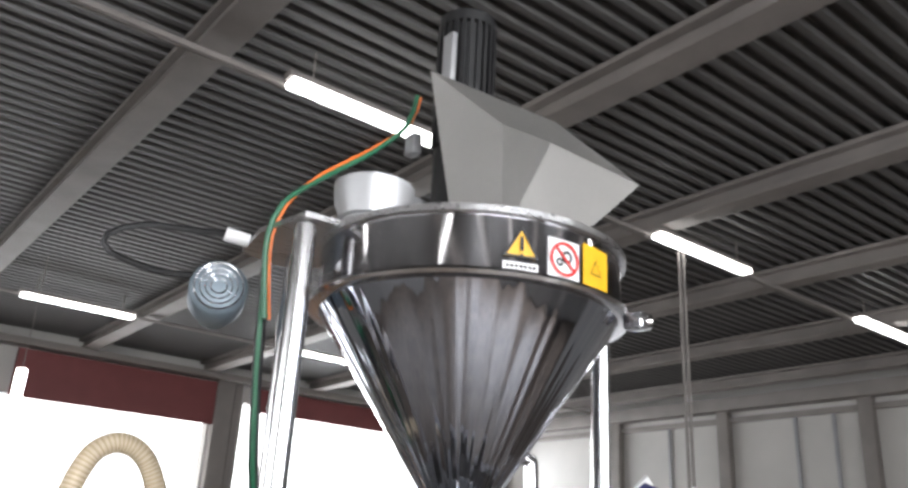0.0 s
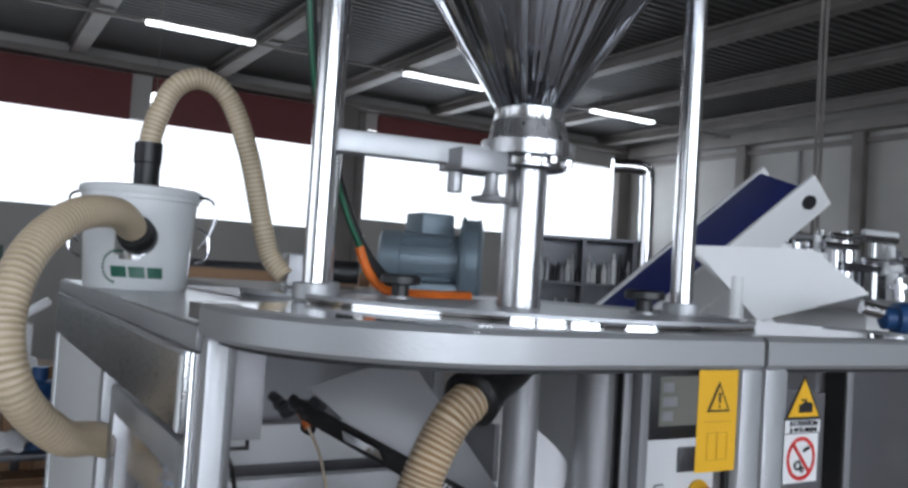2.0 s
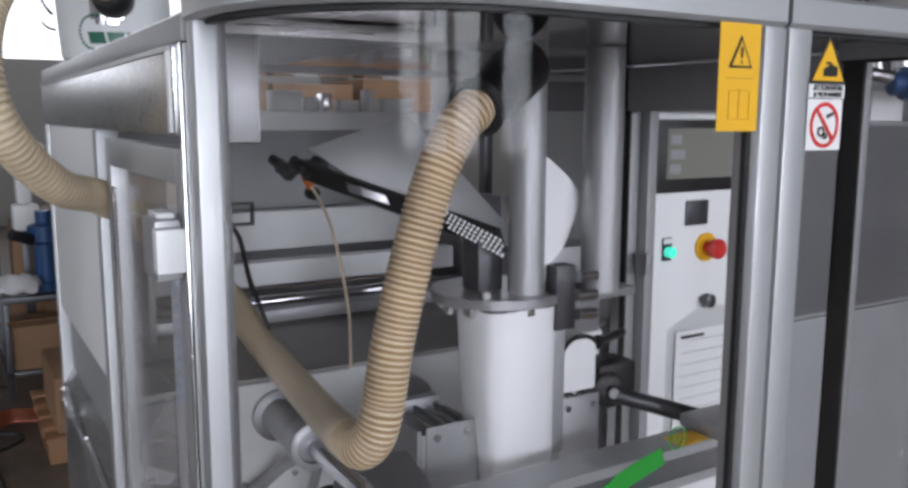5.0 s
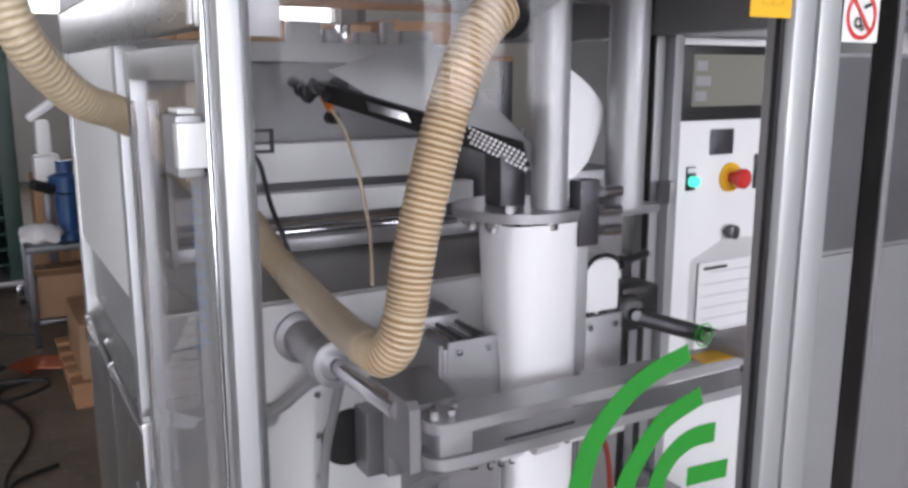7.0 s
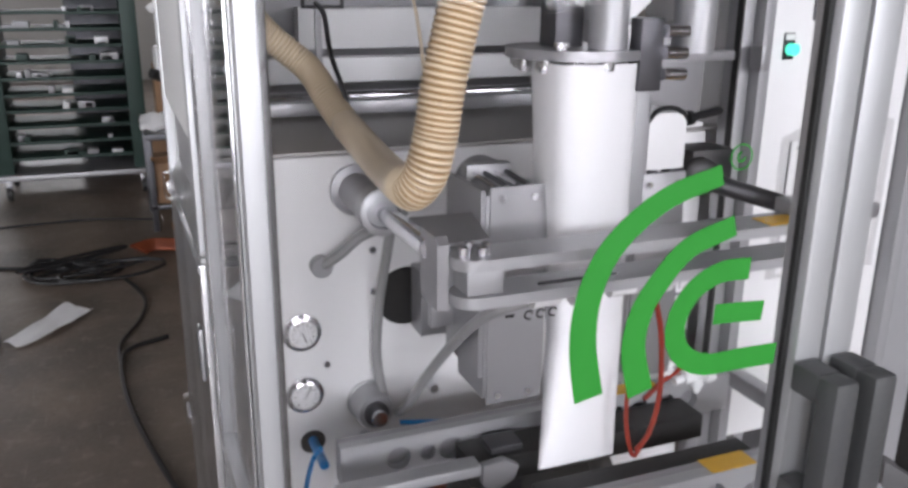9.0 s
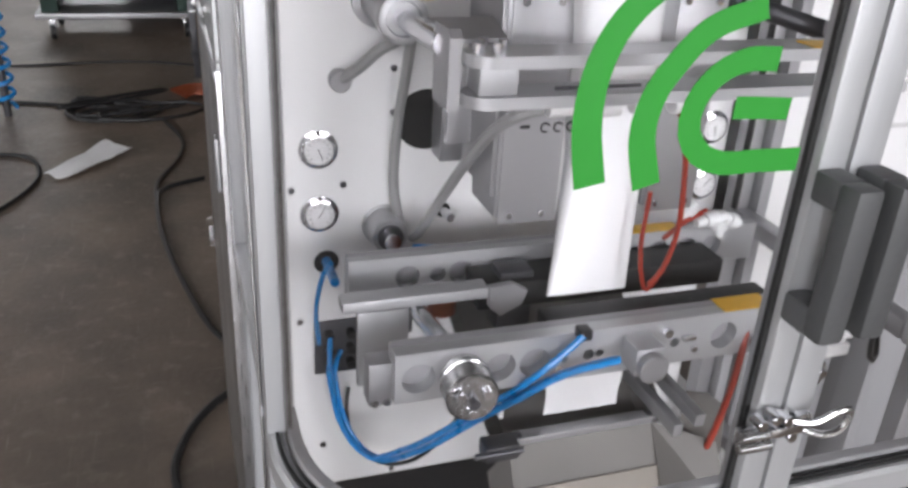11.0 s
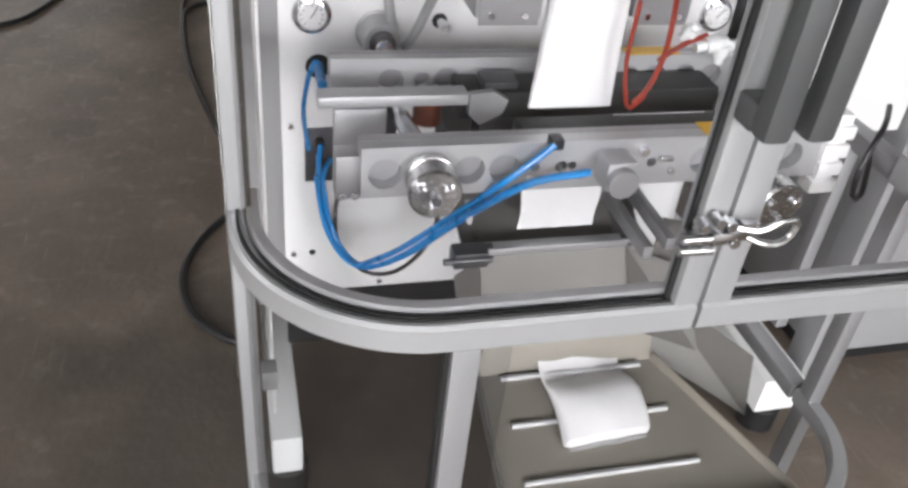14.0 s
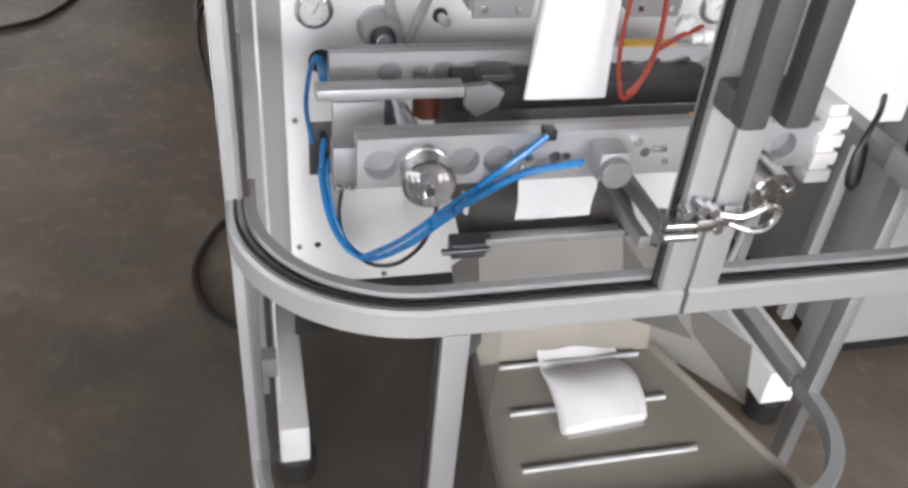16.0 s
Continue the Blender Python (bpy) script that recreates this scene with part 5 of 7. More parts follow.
for px, py in ((0.532, 1.018), (1.089, 0.962), (0.60, 1.17)):
    cy("post", (px, py, 1.90), (px, py, 2.53), 0.0165, POST, filler)
    cy("post_foot", (px, py, 1.897), (px, py, 1.918), 0.027, ALU, filler)
bm = B()
prism(bm, [(0.515, 0.99), (0.575, 0.985), (0.66, 0.97), (0.70, 1.12), (0.60, 1.22), (0.52, 1.20), (0.50, 1.10)], 2.531, 2.539)
part("ear_plate", bm, STEEL, filler)
bx("clamp_lug", (0.955, 0.985, 0.765, 0.80, 2.425, 2.45), CHROME, filler, 0.006)
cy("clamp_nut", (0.972, 0.775, 2.437), (0.982, 0.766, 2.437), 0.009, CHROME, filler)
# scraper arm above the plate
bm = B()
box(bm, -0.02, 0.26, -0.014, 0.014, -0.014, 0.014, 0.003, pose(0.545, 1.03, 2.095, 0, 0, -10))
part("arm", bm, ALU_H, filler)
bx("arm_block", (0.69, 0.76, 0.955, 1.015, 2.072, 2.10), MATT_STEEL, filler)
bm = B()
cyl(bm, (0.705, 0.995, 2.045), (0.705, 0.995, 2.072), 0.010)
part("arm_pin", bm, MATT_STEEL, filler)
bm = B()
lathe(bm, (0.745, 0.97, 2.035), (0, 0, 1), [(0, 0.024), (0.006, 0.026), (0.009, 0.012), (0.02, 0.009), (0.045, 0.009)], 20)
part("hand_knob", bm, MATT_STEEL, filler)
# filler top: loading funnel, cap, motor
bm = B()
F = {k: bm.verts.new(v) for k, v in dict(tl=(0.653, 0.91, 2.789), fold=(0.741, 0.84, 2.703), fb=(0.772, 0.868, 2.541), lb=(0.727, 0.925, 2.541), s1=(0.941, 0.93, 2.82), s2=(0.866, 0.866, 2.729), tip=(1.169, 0.93, 2.773), rb=(1.019, 0.912, 2.642), bk=(0.85, 1.05, 2.83), bb=(0.90, 0.99, 2.541)).items()}
for f in (("tl", "fold", "fb", "lb"), ("fold", "s2", "tip", "rb", "fb"), ("tl", "s1", "s2", "fold"), ("s1", "tip", "s2"), ("tip", "bk", "bb", "rb"), ("fb", "rb", "bb", "lb"), ("bk", "tl", "lb", "bb")):
    bm.faces.new([F[k] for k in f])
bmesh.ops.solidify(bm, geom=bm.faces[:], thickness=0.0015)
part("loading_funnel", bm, FUNNEL, filler, "grey sheet steel loading funnel")
bm = B()
lathe(bm, (0.620, 0.985, 2.538), (0, 0, 1), [(0, 0.044), (0.010, 0.044), (0.012, 0.050), (0.022, 0.051), (0.040, 0.058), (0.066, 0.060), (0.068, 0.057), (0.078, 0.034), (0.080, 0.014), (0.090, 0.012), (0.092, 0.008)], 36)
part("cap", bm, ALU, filler, "round steel filter cap")
bm = B()
lathe(bm, (0.705, 1.03, 2.538), (0, 0, 1), [(0, 0.05), (0.05, 0.05), (0.08, 0.04), (0.09, 0.02)], 28)
part("gear_cover", bm, ALU, filler)
bm = B()
cyl(bm, (0.780, 0.985, 2.54), (0.780, 0.985, 2.95), 0.046, 24)
cyl(bm, (0.780, 0.985, 2.95), (0.780, 0.985, 2.972), 0.050, 24)
mot = part("motor", bm, BLACK, filler, "black finned motor")
for i in range(24):
    bm = B()
    box(bm, 0.044, 0.051, -0.003, 0.003, -0.13, 0.10, 0, Matrix.Translation((0.780, 0.985, 2.85)) @ Matrix.Rotation(2 * math.pi * i / 24, 4, "Z"))
    part("fin", bm, BLACK, mot)
bx("motor_plate", (0.722, 0.732, 0.95, 0.975, 2.80, 2.915), ALU, filler)
bx("terminal_box", (0.684, 0.70, 0.985, 1.01, 2.69, 2.725), MATT_STEEL, filler)
# cables of the filler
for col, off in ((GREEN_WIRE, 0.0), (ORANGE, 0.007)):
    tb("cable", [(0.695 + off, 1.0, 2.80), (0.685 + off, 1.01, 2.745 + off), (0.64, 1.03, 2.69 + off), (0.56, 1.05, 2.62 + off), (0.512 + off, 1.06, 2.57), (0.500 + off, 1.07, 2.52), (0.507 + off, 1.08, 2.47), (0.517 + off, 1.08, 2.40)], 0.0042 if off == 0 else 0.0026, col, filler)
tb("cable", [(0.512, 1.09, 2.46), (0.530, 1.11, 2.32), (0.556, 1.13, 2.18), (0.605, 1.17, 2.085), (0.64, 1.17, 2.0), (0.67, 1.17, 1.95)], 0.0035, GREEN_WIRE, filler)
tb("cable", [(0.518, 1.10, 2.48), (0.536, 1.12, 2.32), (0.562, 1.14, 2.18), (0.611, 1.18, 2.085), (0.648, 1.18, 2.0), (0.68, 1.18, 1.95), (0.72, 1.18, 1.915)], 0.008, BLACK, filler)
tb("orange_cable", [(0.655, 1.17, 1.97), (0.672, 1.17, 1.935), (0.70, 1.17, 1.91), (0.75, 1.17, 1.906), (0.86, 1.19, 1.906)], 0.007, ORANGE, filler)
bm = B()
lathe(bm, (0.530, 1.30, 2.455), (-0.35, -0.9, 0.05), [(0, 0.030), (0.06, 0.03), (0.062, 0.044), (0.12, 0.044), (0.126, 0.040), (0.13, 0.03)], 28)
fan = part("fan_motor", bm, MOTOR, filler, "blue grey fan cooled motor")
bm = B()
for r in (0.012, 0.02, 0.028, 0.036):
    tube(bm, [Vector((0.530, 1.30, 2.455)) + Vector((-0.35, -0.9, 0.05)).normalized() * 0.131 + (basis(Vector((-0.35, -0.9, 0.05)))[0] * math.cos(a) + basis(Vector((-0.35, -0.9, 0.05)))[1] * math.sin(a)) * r for a in [2 * math.pi * i / 16 for i in range(17)]], 0.0012, 5, 0.01)
part("fan_grille", bm, CHROME, fan)
tb("cable_loop", [(0.49, 1.17, 2.545), (0.44, 1.2, 2.545), (0.37, 1.22, 2.54), (0.32, 1.22, 2.51), (0.33, 1.22, 2.485), (0.40, 1.22, 2.475), (0.47, 1.20, 2.475), (0.50, 1.19, 2.45)], 0.005, BLACK, filler)
cy("plug", (0.475, 1.165, 2.54), (0.510, 1.155, 2.535), 0.011, WHITE, filler)
# stickers on the drum
def on_drum(a, z):
    return Vector((AX + 0.2362 * math.cos(radians(a)), AY + 0.2362 * math.sin(radians(a)), z))
def drum_patch(name, a0, a1, z0, z1, material, lift=0.0, label=""):
    bm = B()
    n = 6
    row = [[bm.verts.new(on_drum(a0 + (a1 - a0) * i / n, z) + Vector((math.cos(radians(a0 + (a1 - a0) * i / n)), math.sin(radians(a0 + (a1 - a0) * i / n)), 0)) * lift) for i in range(n + 1)] for z in (z0, z1)]
    for i in range(n):
        bm.faces.new((row[0][i], row[0][i + 1], row[1][i + 1], row[1][i]))
    return part(name, bm, material, drum, label)
def drum_ring(name, ac, zc, r0, r1, material, lift, sides=24, turn=90.0):
    bm = B()
    rows = []
    for r in (r0, r1):
        rows.append([bm.verts.new(on_drum(ac + math.degrees(r * math.cos(radians(turn + 360 * i / sides)) / 0.2362), zc + r * math.sin(radians(turn + 360 * i / sides))) + Vector((math.cos(radians(ac)), math.sin(radians(ac)), 0)) * lift) for i in range(sides)])
    for i in range(sides):
        bm.faces.new((rows[0][i], rows[0][(i + 1) % sides], rows[1][(i + 1) % sides], rows[1][i]))
    return part(name, bm, material, drum)
drum_patch("sticker", -119, -107, 2.450, 2.462, STICK_WHITE, 0.0)
drum_ring("warning_triangle", -113, 2.483, 0.0, 0.027, YELLOW, 0.001, 3)
drum_ring("triangle_border", -113, 2.483, 0.023, 0.029, INK, 0.002, 3)
drum_patch("mark", -113.6, -112.4, 2.477, 2.497, INK, 0.003)
drum_patch("mark", -113.5, -112.5, 2.469, 2.473, INK, 0.003)
for i in range(7):
    drum_patch("mark", -118 + 1.5 * i, -117 + 1.5 * i, 2.454, 2.458, INK, 0.001)
drum_patch("sticker", -103.5, -90.5, 2.449, 2.506, STICK_WHITE)
drum_ring("ban_ring", -97, 2.478, 0.020, 0.0245, RED, 0.002, 28)
drum_ring("gear_mark", -96, 2.482, 0.005, 0.009, INK, 0.001, 12)
drum_ring("gear_mark", -99, 2.473, 0.003, 0.006, INK, 0.001, 10)
bm = B()
n = 8
vv = [[bm.verts.new(on_drum(-97 + math.degrees((-0.015 + 0.03 * i / n) / 0.2362), 2.478 + 0.015 - 0.03 * i / n + dz) * 1.0 + Vector((0, -0.0025, 0))) for i in range(n + 1)] for dz in (-0.003, 0.003)]
for i in range(n):
    bm.faces.new((vv[0][i], vv[0][i + 1], vv[1][i + 1], vv[1][i]))
part("ban_bar", bm, RED, drum)
drum_patch("sticker", -88.5, -74, 2.450, 2.512, YELLOW)
drum_ring("triangle_border", -82, 2.478, 0.012, 0.015, INK, 0.001, 3)
for px, py in ((0.690, 1.10), (0.985, 0.93)):
    k = thing("star_knob", "black plastic clamping knob on the top plate", "knob", "clamping knobs", at=(px, py, 1.9))
    cy("stem", (px, py, 1.899), (px, py, 1.922), 0.012, BLACK, k)
    bm = B()
    lathe(bm, (px, py, 1.920), (0, 0, 1), [(0, 0.022), (0.002, 0.028), (0.011, 0.028), (0.014, 0.024)], 24)
    part("head", bm, BLACK, k)
    cy("boss", (px, py, 1.9001), (px, py, 1.904), 0.02, MATT_STEEL, k)

# blower on the top plate
blower = thing("blower", "blue grey electric blower motor on the machine top", "motor", at=(0.94, 1.45, 1.9))
d = Vector((0.85, -0.53, 0)).normalized()
p0 = Vector((0.835, 1.515, 1.965))
bm = B()
lathe(bm, p0, d, [(0, 0.044), (0.004, 0.052), (0.04, 0.052), (0.042, 0.048), (0.15, 0.048)], 28)
mb = part("motor_body", bm, MOTOR, blower)
for i in range(18):
    bm = B()
    box(bm, -0.045, 0.05, -0.002, 0.002, 0.044, 0.054, 0, Matrix.Translation(p0 + d * 0.09) @ d.to_track_quat("X", "Z").to_matrix().to_4x4() @ Matrix.Rotation(2 * math.pi * i / 18, 4, "X"))
    part("fin", bm, MOTOR, mb)
bm = B()
lathe(bm, p0 + d * 0.15, d, [(0, 0.06), (0.005, 0.084), (0.010, 0.086), (0.014, 0.080), (0.036, 0.080), (0.040, 0.084), (0.046, 0.06)], 32)
part("impeller_case", bm, MOTOR, blower)
bx("terminal_box", (0.880, 0.950, 1.435, 1.505, 2.010, 2.052), MOTOR, blower, 0.005)
bm = B()
box(bm, -0.03, 0.15, -0.05, 0.05, 0, 0.022, 0.006, Matrix.Translation(p0 + d * 0.03 - Vector((0, 0, 0.066))) @ d.to_track_quat("X", "Z").to_matrix().to_4x4())
part("foot", bm, MOTOR, blower)
cy("outlet", (0.80, 1.53, 1.93), (0.72, 1.57, 1.93), 0.022, BLACK, blower)
bx("valve_box", (0.67, 0.72, 1.56, 1.60, 1.897, 1.96), MATT_STEEL, blower, 0.006)
blower.location.x += 0.02

# ---- writing and marks on the doors ----
def flat(name, pts, y, material, parent, label=""):
    bm = B()
    a = [bm.verts.new((x, y, z)) for x, z in pts]
    b = [bm.verts.new((x, y + 0.0004, z)) for x, z in pts]
    bm.faces.new(a)
    bm.faces.new(list(reversed(b)))
    for i in range(len(a)):
        bm.faces.new((a[i], b[i], b[(i + 1) % len(a)], a[(i + 1) % len(a)]))
    return part(name, bm, material, parent, label)


def ring2(cx, cz, r0, r1, a0, a1, n=20):
    return [(cx + r1 * math.cos(radians(a0 + (a1 - a0) * i / n)), cz + r1 * math.sin(radians(a0 + (a1 - a0) * i / n))) for i in range(n + 1)] + [(cx + r0 * math.cos(radians(a1 + (a0 - a1) * i / n)), cz + r0 * math.sin(radians(a1 + (a0 - a1) * i / n))) for i in range(n + 1)]


SY = FY - 0.001
yel = thing("warning_sticker", "tall yellow warning sticker with a triangle and book", "sticker", "door stickers", at=(0.75, SY, 1.82))
flat("sheet", [(0.724, 1.778), (0.774, 1.778), (0.774, 1.868), (0.724, 1.868)], SY, YELLOW, yel)
flat("triangle", [(0.735, 1.831), (0.764, 1.831), (0.7495, 1.858)], SY - 0.0006, INK, yel)
flat("triangle_field", [(0.7385, 1.833), (0.7605, 1.833), (0.7495, 1.8535)], SY - 0.0012, YELLOW, yel)
flat("mark", [(0.7485, 1.839), (0.7505, 1.839), (0.7512, 1.848), (0.7478, 1.848)], SY - 0.0018, INK, yel)
flat("mark", [(0.7485, 1.8345), (0.7505, 1.8345), (0.7505, 1.837), (0.7485, 1.837)], SY - 0.0018, INK, yel)
DARK_YEL = mat("dark yellow print", (0.55, 0.29, 0.01), 0.45, bump=0)
for a, b, c, dd in ((0.733, 0.766, 1.822, 1.8228), (0.737, 0.7375, 1.788, 1.812), (0.762, 0.7625, 1.788, 1.812), (0.7492, 0.7499, 1.788, 1.814), (0.737, 0.762, 1.788, 1.7886), (0.737, 0.762, 1.812, 1.8126)):
    flat("book_line", [(a, c), (b, c), (b, dd), (a, dd)], SY - 0.0006, DARK_YEL, yel)
HX = 0.868
tri = thing("warning_sticker", "yellow triangle hand warning sticker with caption", "sticker", "door stickers", at=(HX, SY, 1.84))
flat("triangle", [(HX - 0.027, 1.8205), (HX + 0.027, 1.8205), (HX, 1.864)], SY, INK, tri)
flat("triangle_field", [(HX - 0.0225, 1.823), (HX + 0.0225, 1.823), (HX, 1.859)], SY - 0.0006, YELLOW, tri)
flat("hand_mark", [(HX - 0.008, 1.827), (HX + 0.012, 1.827), (HX + 0.012, 1.836), (HX + 0.002, 1.838), (HX - 0.008, 1.834)], SY - 0.0012, INK, tri)
flat("hand_mark", [(HX - 0.005, 1.838), (HX + 0.003, 1.838), (HX + 0.003, 1.840), (HX - 0.005, 1.840)], SY - 0.0012, INK, tri)
flat("caption_field", [(HX - 0.026, 1.8075), (HX + 0.026, 1.8075), (HX + 0.026, 1.8198), (HX - 0.026, 1.8198)], SY, STICK_WHITE, tri)
text("caption", "ATTENTION", 0.0075, Matrix.Translation((HX, SY - 0.0012, 1.8165)) @ FACE, INK, tri)
text("caption", "A VOS MAINS", 0.0068, Matrix.Translation((HX, SY - 0.0012, 1.8105)) @ FACE, INK, tri)
ban = thing("prohibition_sticker", "white sticker with a red prohibition ring", "sticker", "door stickers", at=(HX, SY, 1.78))
flat("sheet", [(HX - 0.026, 1.760), (HX + 0.024, 1.760), (HX + 0.024, 1.8065), (HX - 0.026, 1.8065)], SY, STICK_WHITE, ban)
flat("ring", ring2(HX - 0.001, 1.783, 0.0172, 0.021, 0, 359, 32), SY - 0.0006, RED, ban)
flat("bar", [(HX - 0.0145, 1.7955), (HX - 0.012, 1.798), (HX + 0.0125, 1.7705), (HX + 0.010, 1.768)], SY - 0.0012, RED, ban)
flat("mark", ring2(HX - 0.007, 1.777, 0.003, 0.0048, 0, 359, 14), SY - 0.0018, INK, ban)
flat("mark", ring2(HX - 0.001, 1.773, 0.0015, 0.003, 0, 359, 12), SY - 0.0018, INK, ban)
flat("mark", [(HX + 0.001, 1.789), (HX + 0.010, 1.792), (HX + 0.009, 1.795), (HX, 1.792)], SY - 0.0018, INK, ban)

# green vinyl mark on the pane: nested arcs
VY = FY + 0.0115
vinyl = thing("vinyl_mark", "large green vinyl mark of nested arcs on the pane", "sticker", at=(0.70, VY, 1.38))


def stroke(pts, w0, w1):
    """The outline of a flat stroke through pts."""
    line = [Vector((p[0], p[1], 0)) for p in pts]
    line = spline(line, 0.008)
    l, r = [], []
    for i, p in enumerate(line):
        d = (line[min(i + 1, len(line) - 1)] - line[max(i - 1, 0)]).normalized()
        w = (w0 + (w1 - w0) * i / (len(line) - 1)) / 2
        l.append((p.x - d.y * w, p.y + d.x * w))
        r.append((p.x + d.y * w, p.y - d.x * w))
    return l + list(reversed(r))


def strip(name, pts, w0, w1, material, parent):
    o = stroke(pts, w0, w1)
    n = len(o) // 2
    bm = B()
    f = [[bm.verts.new((x, VY - dy, z)) for x, z in o] for dy in (0, 0.0006)]
    for i in range(n - 1):
        for g_ in f:
            bm.faces.new((g_[i], g_[i + 1], g_[2 * n - 2 - i], g_[2 * n - 1 - i]))
    part(name, bm, material, parent)


strip("outer_arc", [(0.581, 1.320), (0.573, 1.366), (0.5755, 1.405), (0.589, 1.438), (0.613, 1.463), (0.645, 1.482), (0.691, 1.495)], 0.026, 0.017, GREEN_VINYL, vinyl)
strip("middle_arc", [(0.630, 1.316), (0.620, 1.356), (0.624, 1.385), (0.637, 1.408), (0.665, 1.437), (0.709, 1.452)], 0.024, 0.018, GREEN_VINYL, vinyl)
strip("letter_shape", [(0.729, 1.413), (0.700, 1.413), (0.676, 1.402), (0.661, 1.381), (0.660, 1.358), (0.673, 1.340), (0.695, 1.331), (0.725, 1.331), (0.768, 1.330)], 0.019, 0.020, GREEN_VINYL, vinyl)
strip("letter_bar", [(0.697, 1.376), (0.72, 1.375), (0.748, 1.373)], 0.018, 0.018, GREEN_VINYL, vinyl)
flat("small_ring", ring2(0.708, 1.508, 0.0095, 0.0108, 0, 359, 24), VY, GREEN_VINYL, vinyl)
flat("small_mark", ring2(0.708, 1.508, 0.003, 0.0045, 90, 359, 12), VY, GREEN_VINYL, vinyl)
flat("plate_mark", [(0.652, 1.262), (0.664, 1.262), (0.664, 1.266), (0.652, 1.266)], 0.8985, INK, machine)
for i in range(3):
    flat("plate_mark", ring2(0.683 + 0.016 * i, 1.262, 0.004, 0.0065, 20, 300, 12), 0.8985, INK, machine)

# ---- air tubes and cables on the jaws ----
air = thing("air_tubes", "bundle of blue air tubes looping to the jaw", "air tubes", at=(0.55, 1.2, 0.7))
LOOP = [(0.504, 1.285, 0.781), (0.496, 1.250, 0.724), (0.508, 1.230, 0.641), (0.534, 1.200, 0.595), (0.567, 1.150, 0.605), (0.607, 1.050, 0.703), (0.639, 0.950, 0.820), (0.665, 0.870, 0.912), (0.716, 0.845, 0.960), (0.784, 0.838, 0.975)]
for i, (ox, oz) in enumerate(((0, 0), (0.007, 0.005), (-0.004, 0.008))):
    tb("tube", [(0.503 + 0.018 * (i % 2), PY - 0.02, 0.772 - 0.03 * i)] + [(x + ox * (1 - k / 12), y - 0.004 * i, z + oz * (1 - k / 14)) for k, (x, y, z) in enumerate(LOOP[1:])], 0.0046, BLUE_AIR, air)
tb("tube", [(0.555, 1.160, 0.602), (0.597, 1.050, 0.713), (0.635, 0.940, 0.840), (0.672, 0.855, 0.946), (0.716, 0.846, 0.990), (0.738, 0.846, 1.011)], 0.0046, BLUE_AIR, air)
tb("tube", [(0.482, 1.15, 0.985), (0.475, 1.18, 0.95), (0.470, 1.22, 0.87), (0.482, PY - 0.03, 0.77)], 0.004, BLUE_AIR, air)
tb("tube", [(0.502, PY, 0.91), (0.500, 1.26, 0.915), (0.497, 1.2, 0.925)], 0.008, BLUE_AIR, air)
tb("tube", [(0.62, 1.20, 0.975), (0.68, 1.16, 0.985), (0.73, 1.12, 0.995)], 0.004, BLUE_AIR, air)
tb("black_tube", [(0.535, 1.290, 0.661), (0.527, 1.270, 0.624), (0.536, 1.250, 0.574), (0.574, 1.220, 0.542), (0.619, 1.180, 0.566), (0.649, 1.120, 0.647), (0.646, 1.020, 0.776), (0.626, 0.940, 0.862)], 0.004, BLACK, air)
bx("tie", (0.652, 0.658, 0.883, 0.907, 0.873, 0.897), WHITE, air, 0.001)
bx("connector", (0.734, 0.750, 0.844, 0.864, 1.003, 1.017), BLACK, air)
red = thing("red_tubes", "red rubber tubes hanging beside the film", "tubes", at=(0.9, 0.95, 1.1))
tb("tube", [(0.862, 0.91, 1.275), (0.890, 0.92, 1.20), (0.904, 0.93, 1.10), (0.895, 0.935, 1.04), (0.880, 0.94, 1.015)], 0.0038, RED_TUBE, red)
tb("tube", [(0.850, 0.925, 1.16), (0.852, 0.93, 1.08), (0.862, 0.93, 1.03), (0.875, 0.935, 1.01), (0.90, 0.95, 1.02)], 0.0032, RED_TUBE, red)
tb("tube", [(1.0, 0.87, 0.97), (0.99, 0.86, 0.90), (0.985, 0.87, 0.80), (0.99, 0.90, 0.70)], 0.005, RED_TUBE, red)
tb("tube", [(1.04, 1.06, 1.06), (1.0, 1.05, 1.05), (0.96, 1.04, 1.03)], 0.004, RED_TUBE, red)
for (fx, fy, fz), d_, ln in (((1.02, 1.05, 1.045), (1, 0, 0.2), 0.05), ((1.06, 1.05, 1.06), (0.1, 0, -1), 0.04), ((1.0, 1.06, 1.055), (0.4, -0.2, 0.6), 0.03), ((1.075, 1.06, 1.045), (1, 0.1, -0.4), 0.035)):
    bm = B()
    lathe(bm, (fx, fy, fz), d_, [(0, 0.008), (ln * 0.3, 0.008), (ln * 0.32, 0.012), (ln * 0.7, 0.012), (ln * 0.72, 0.007), (ln, 0.007)], 14)
    part("air_fitting", bm, BUCKET, machine, "pale plastic air fitting")
bx("cable_chain", (1.14, 1.17, 0.86, 0.98, 0.92, 1.03), WHITE, machine, 0.006, "white cable chain")
for i in range(4):
    bx("chain_link", (1.135 + 0.002 * (i % 2), 1.175, 0.855, 0.885, 0.91 + 0.028 * i, 0.93 + 0.028 * i), WHITE, machine, 0.003)
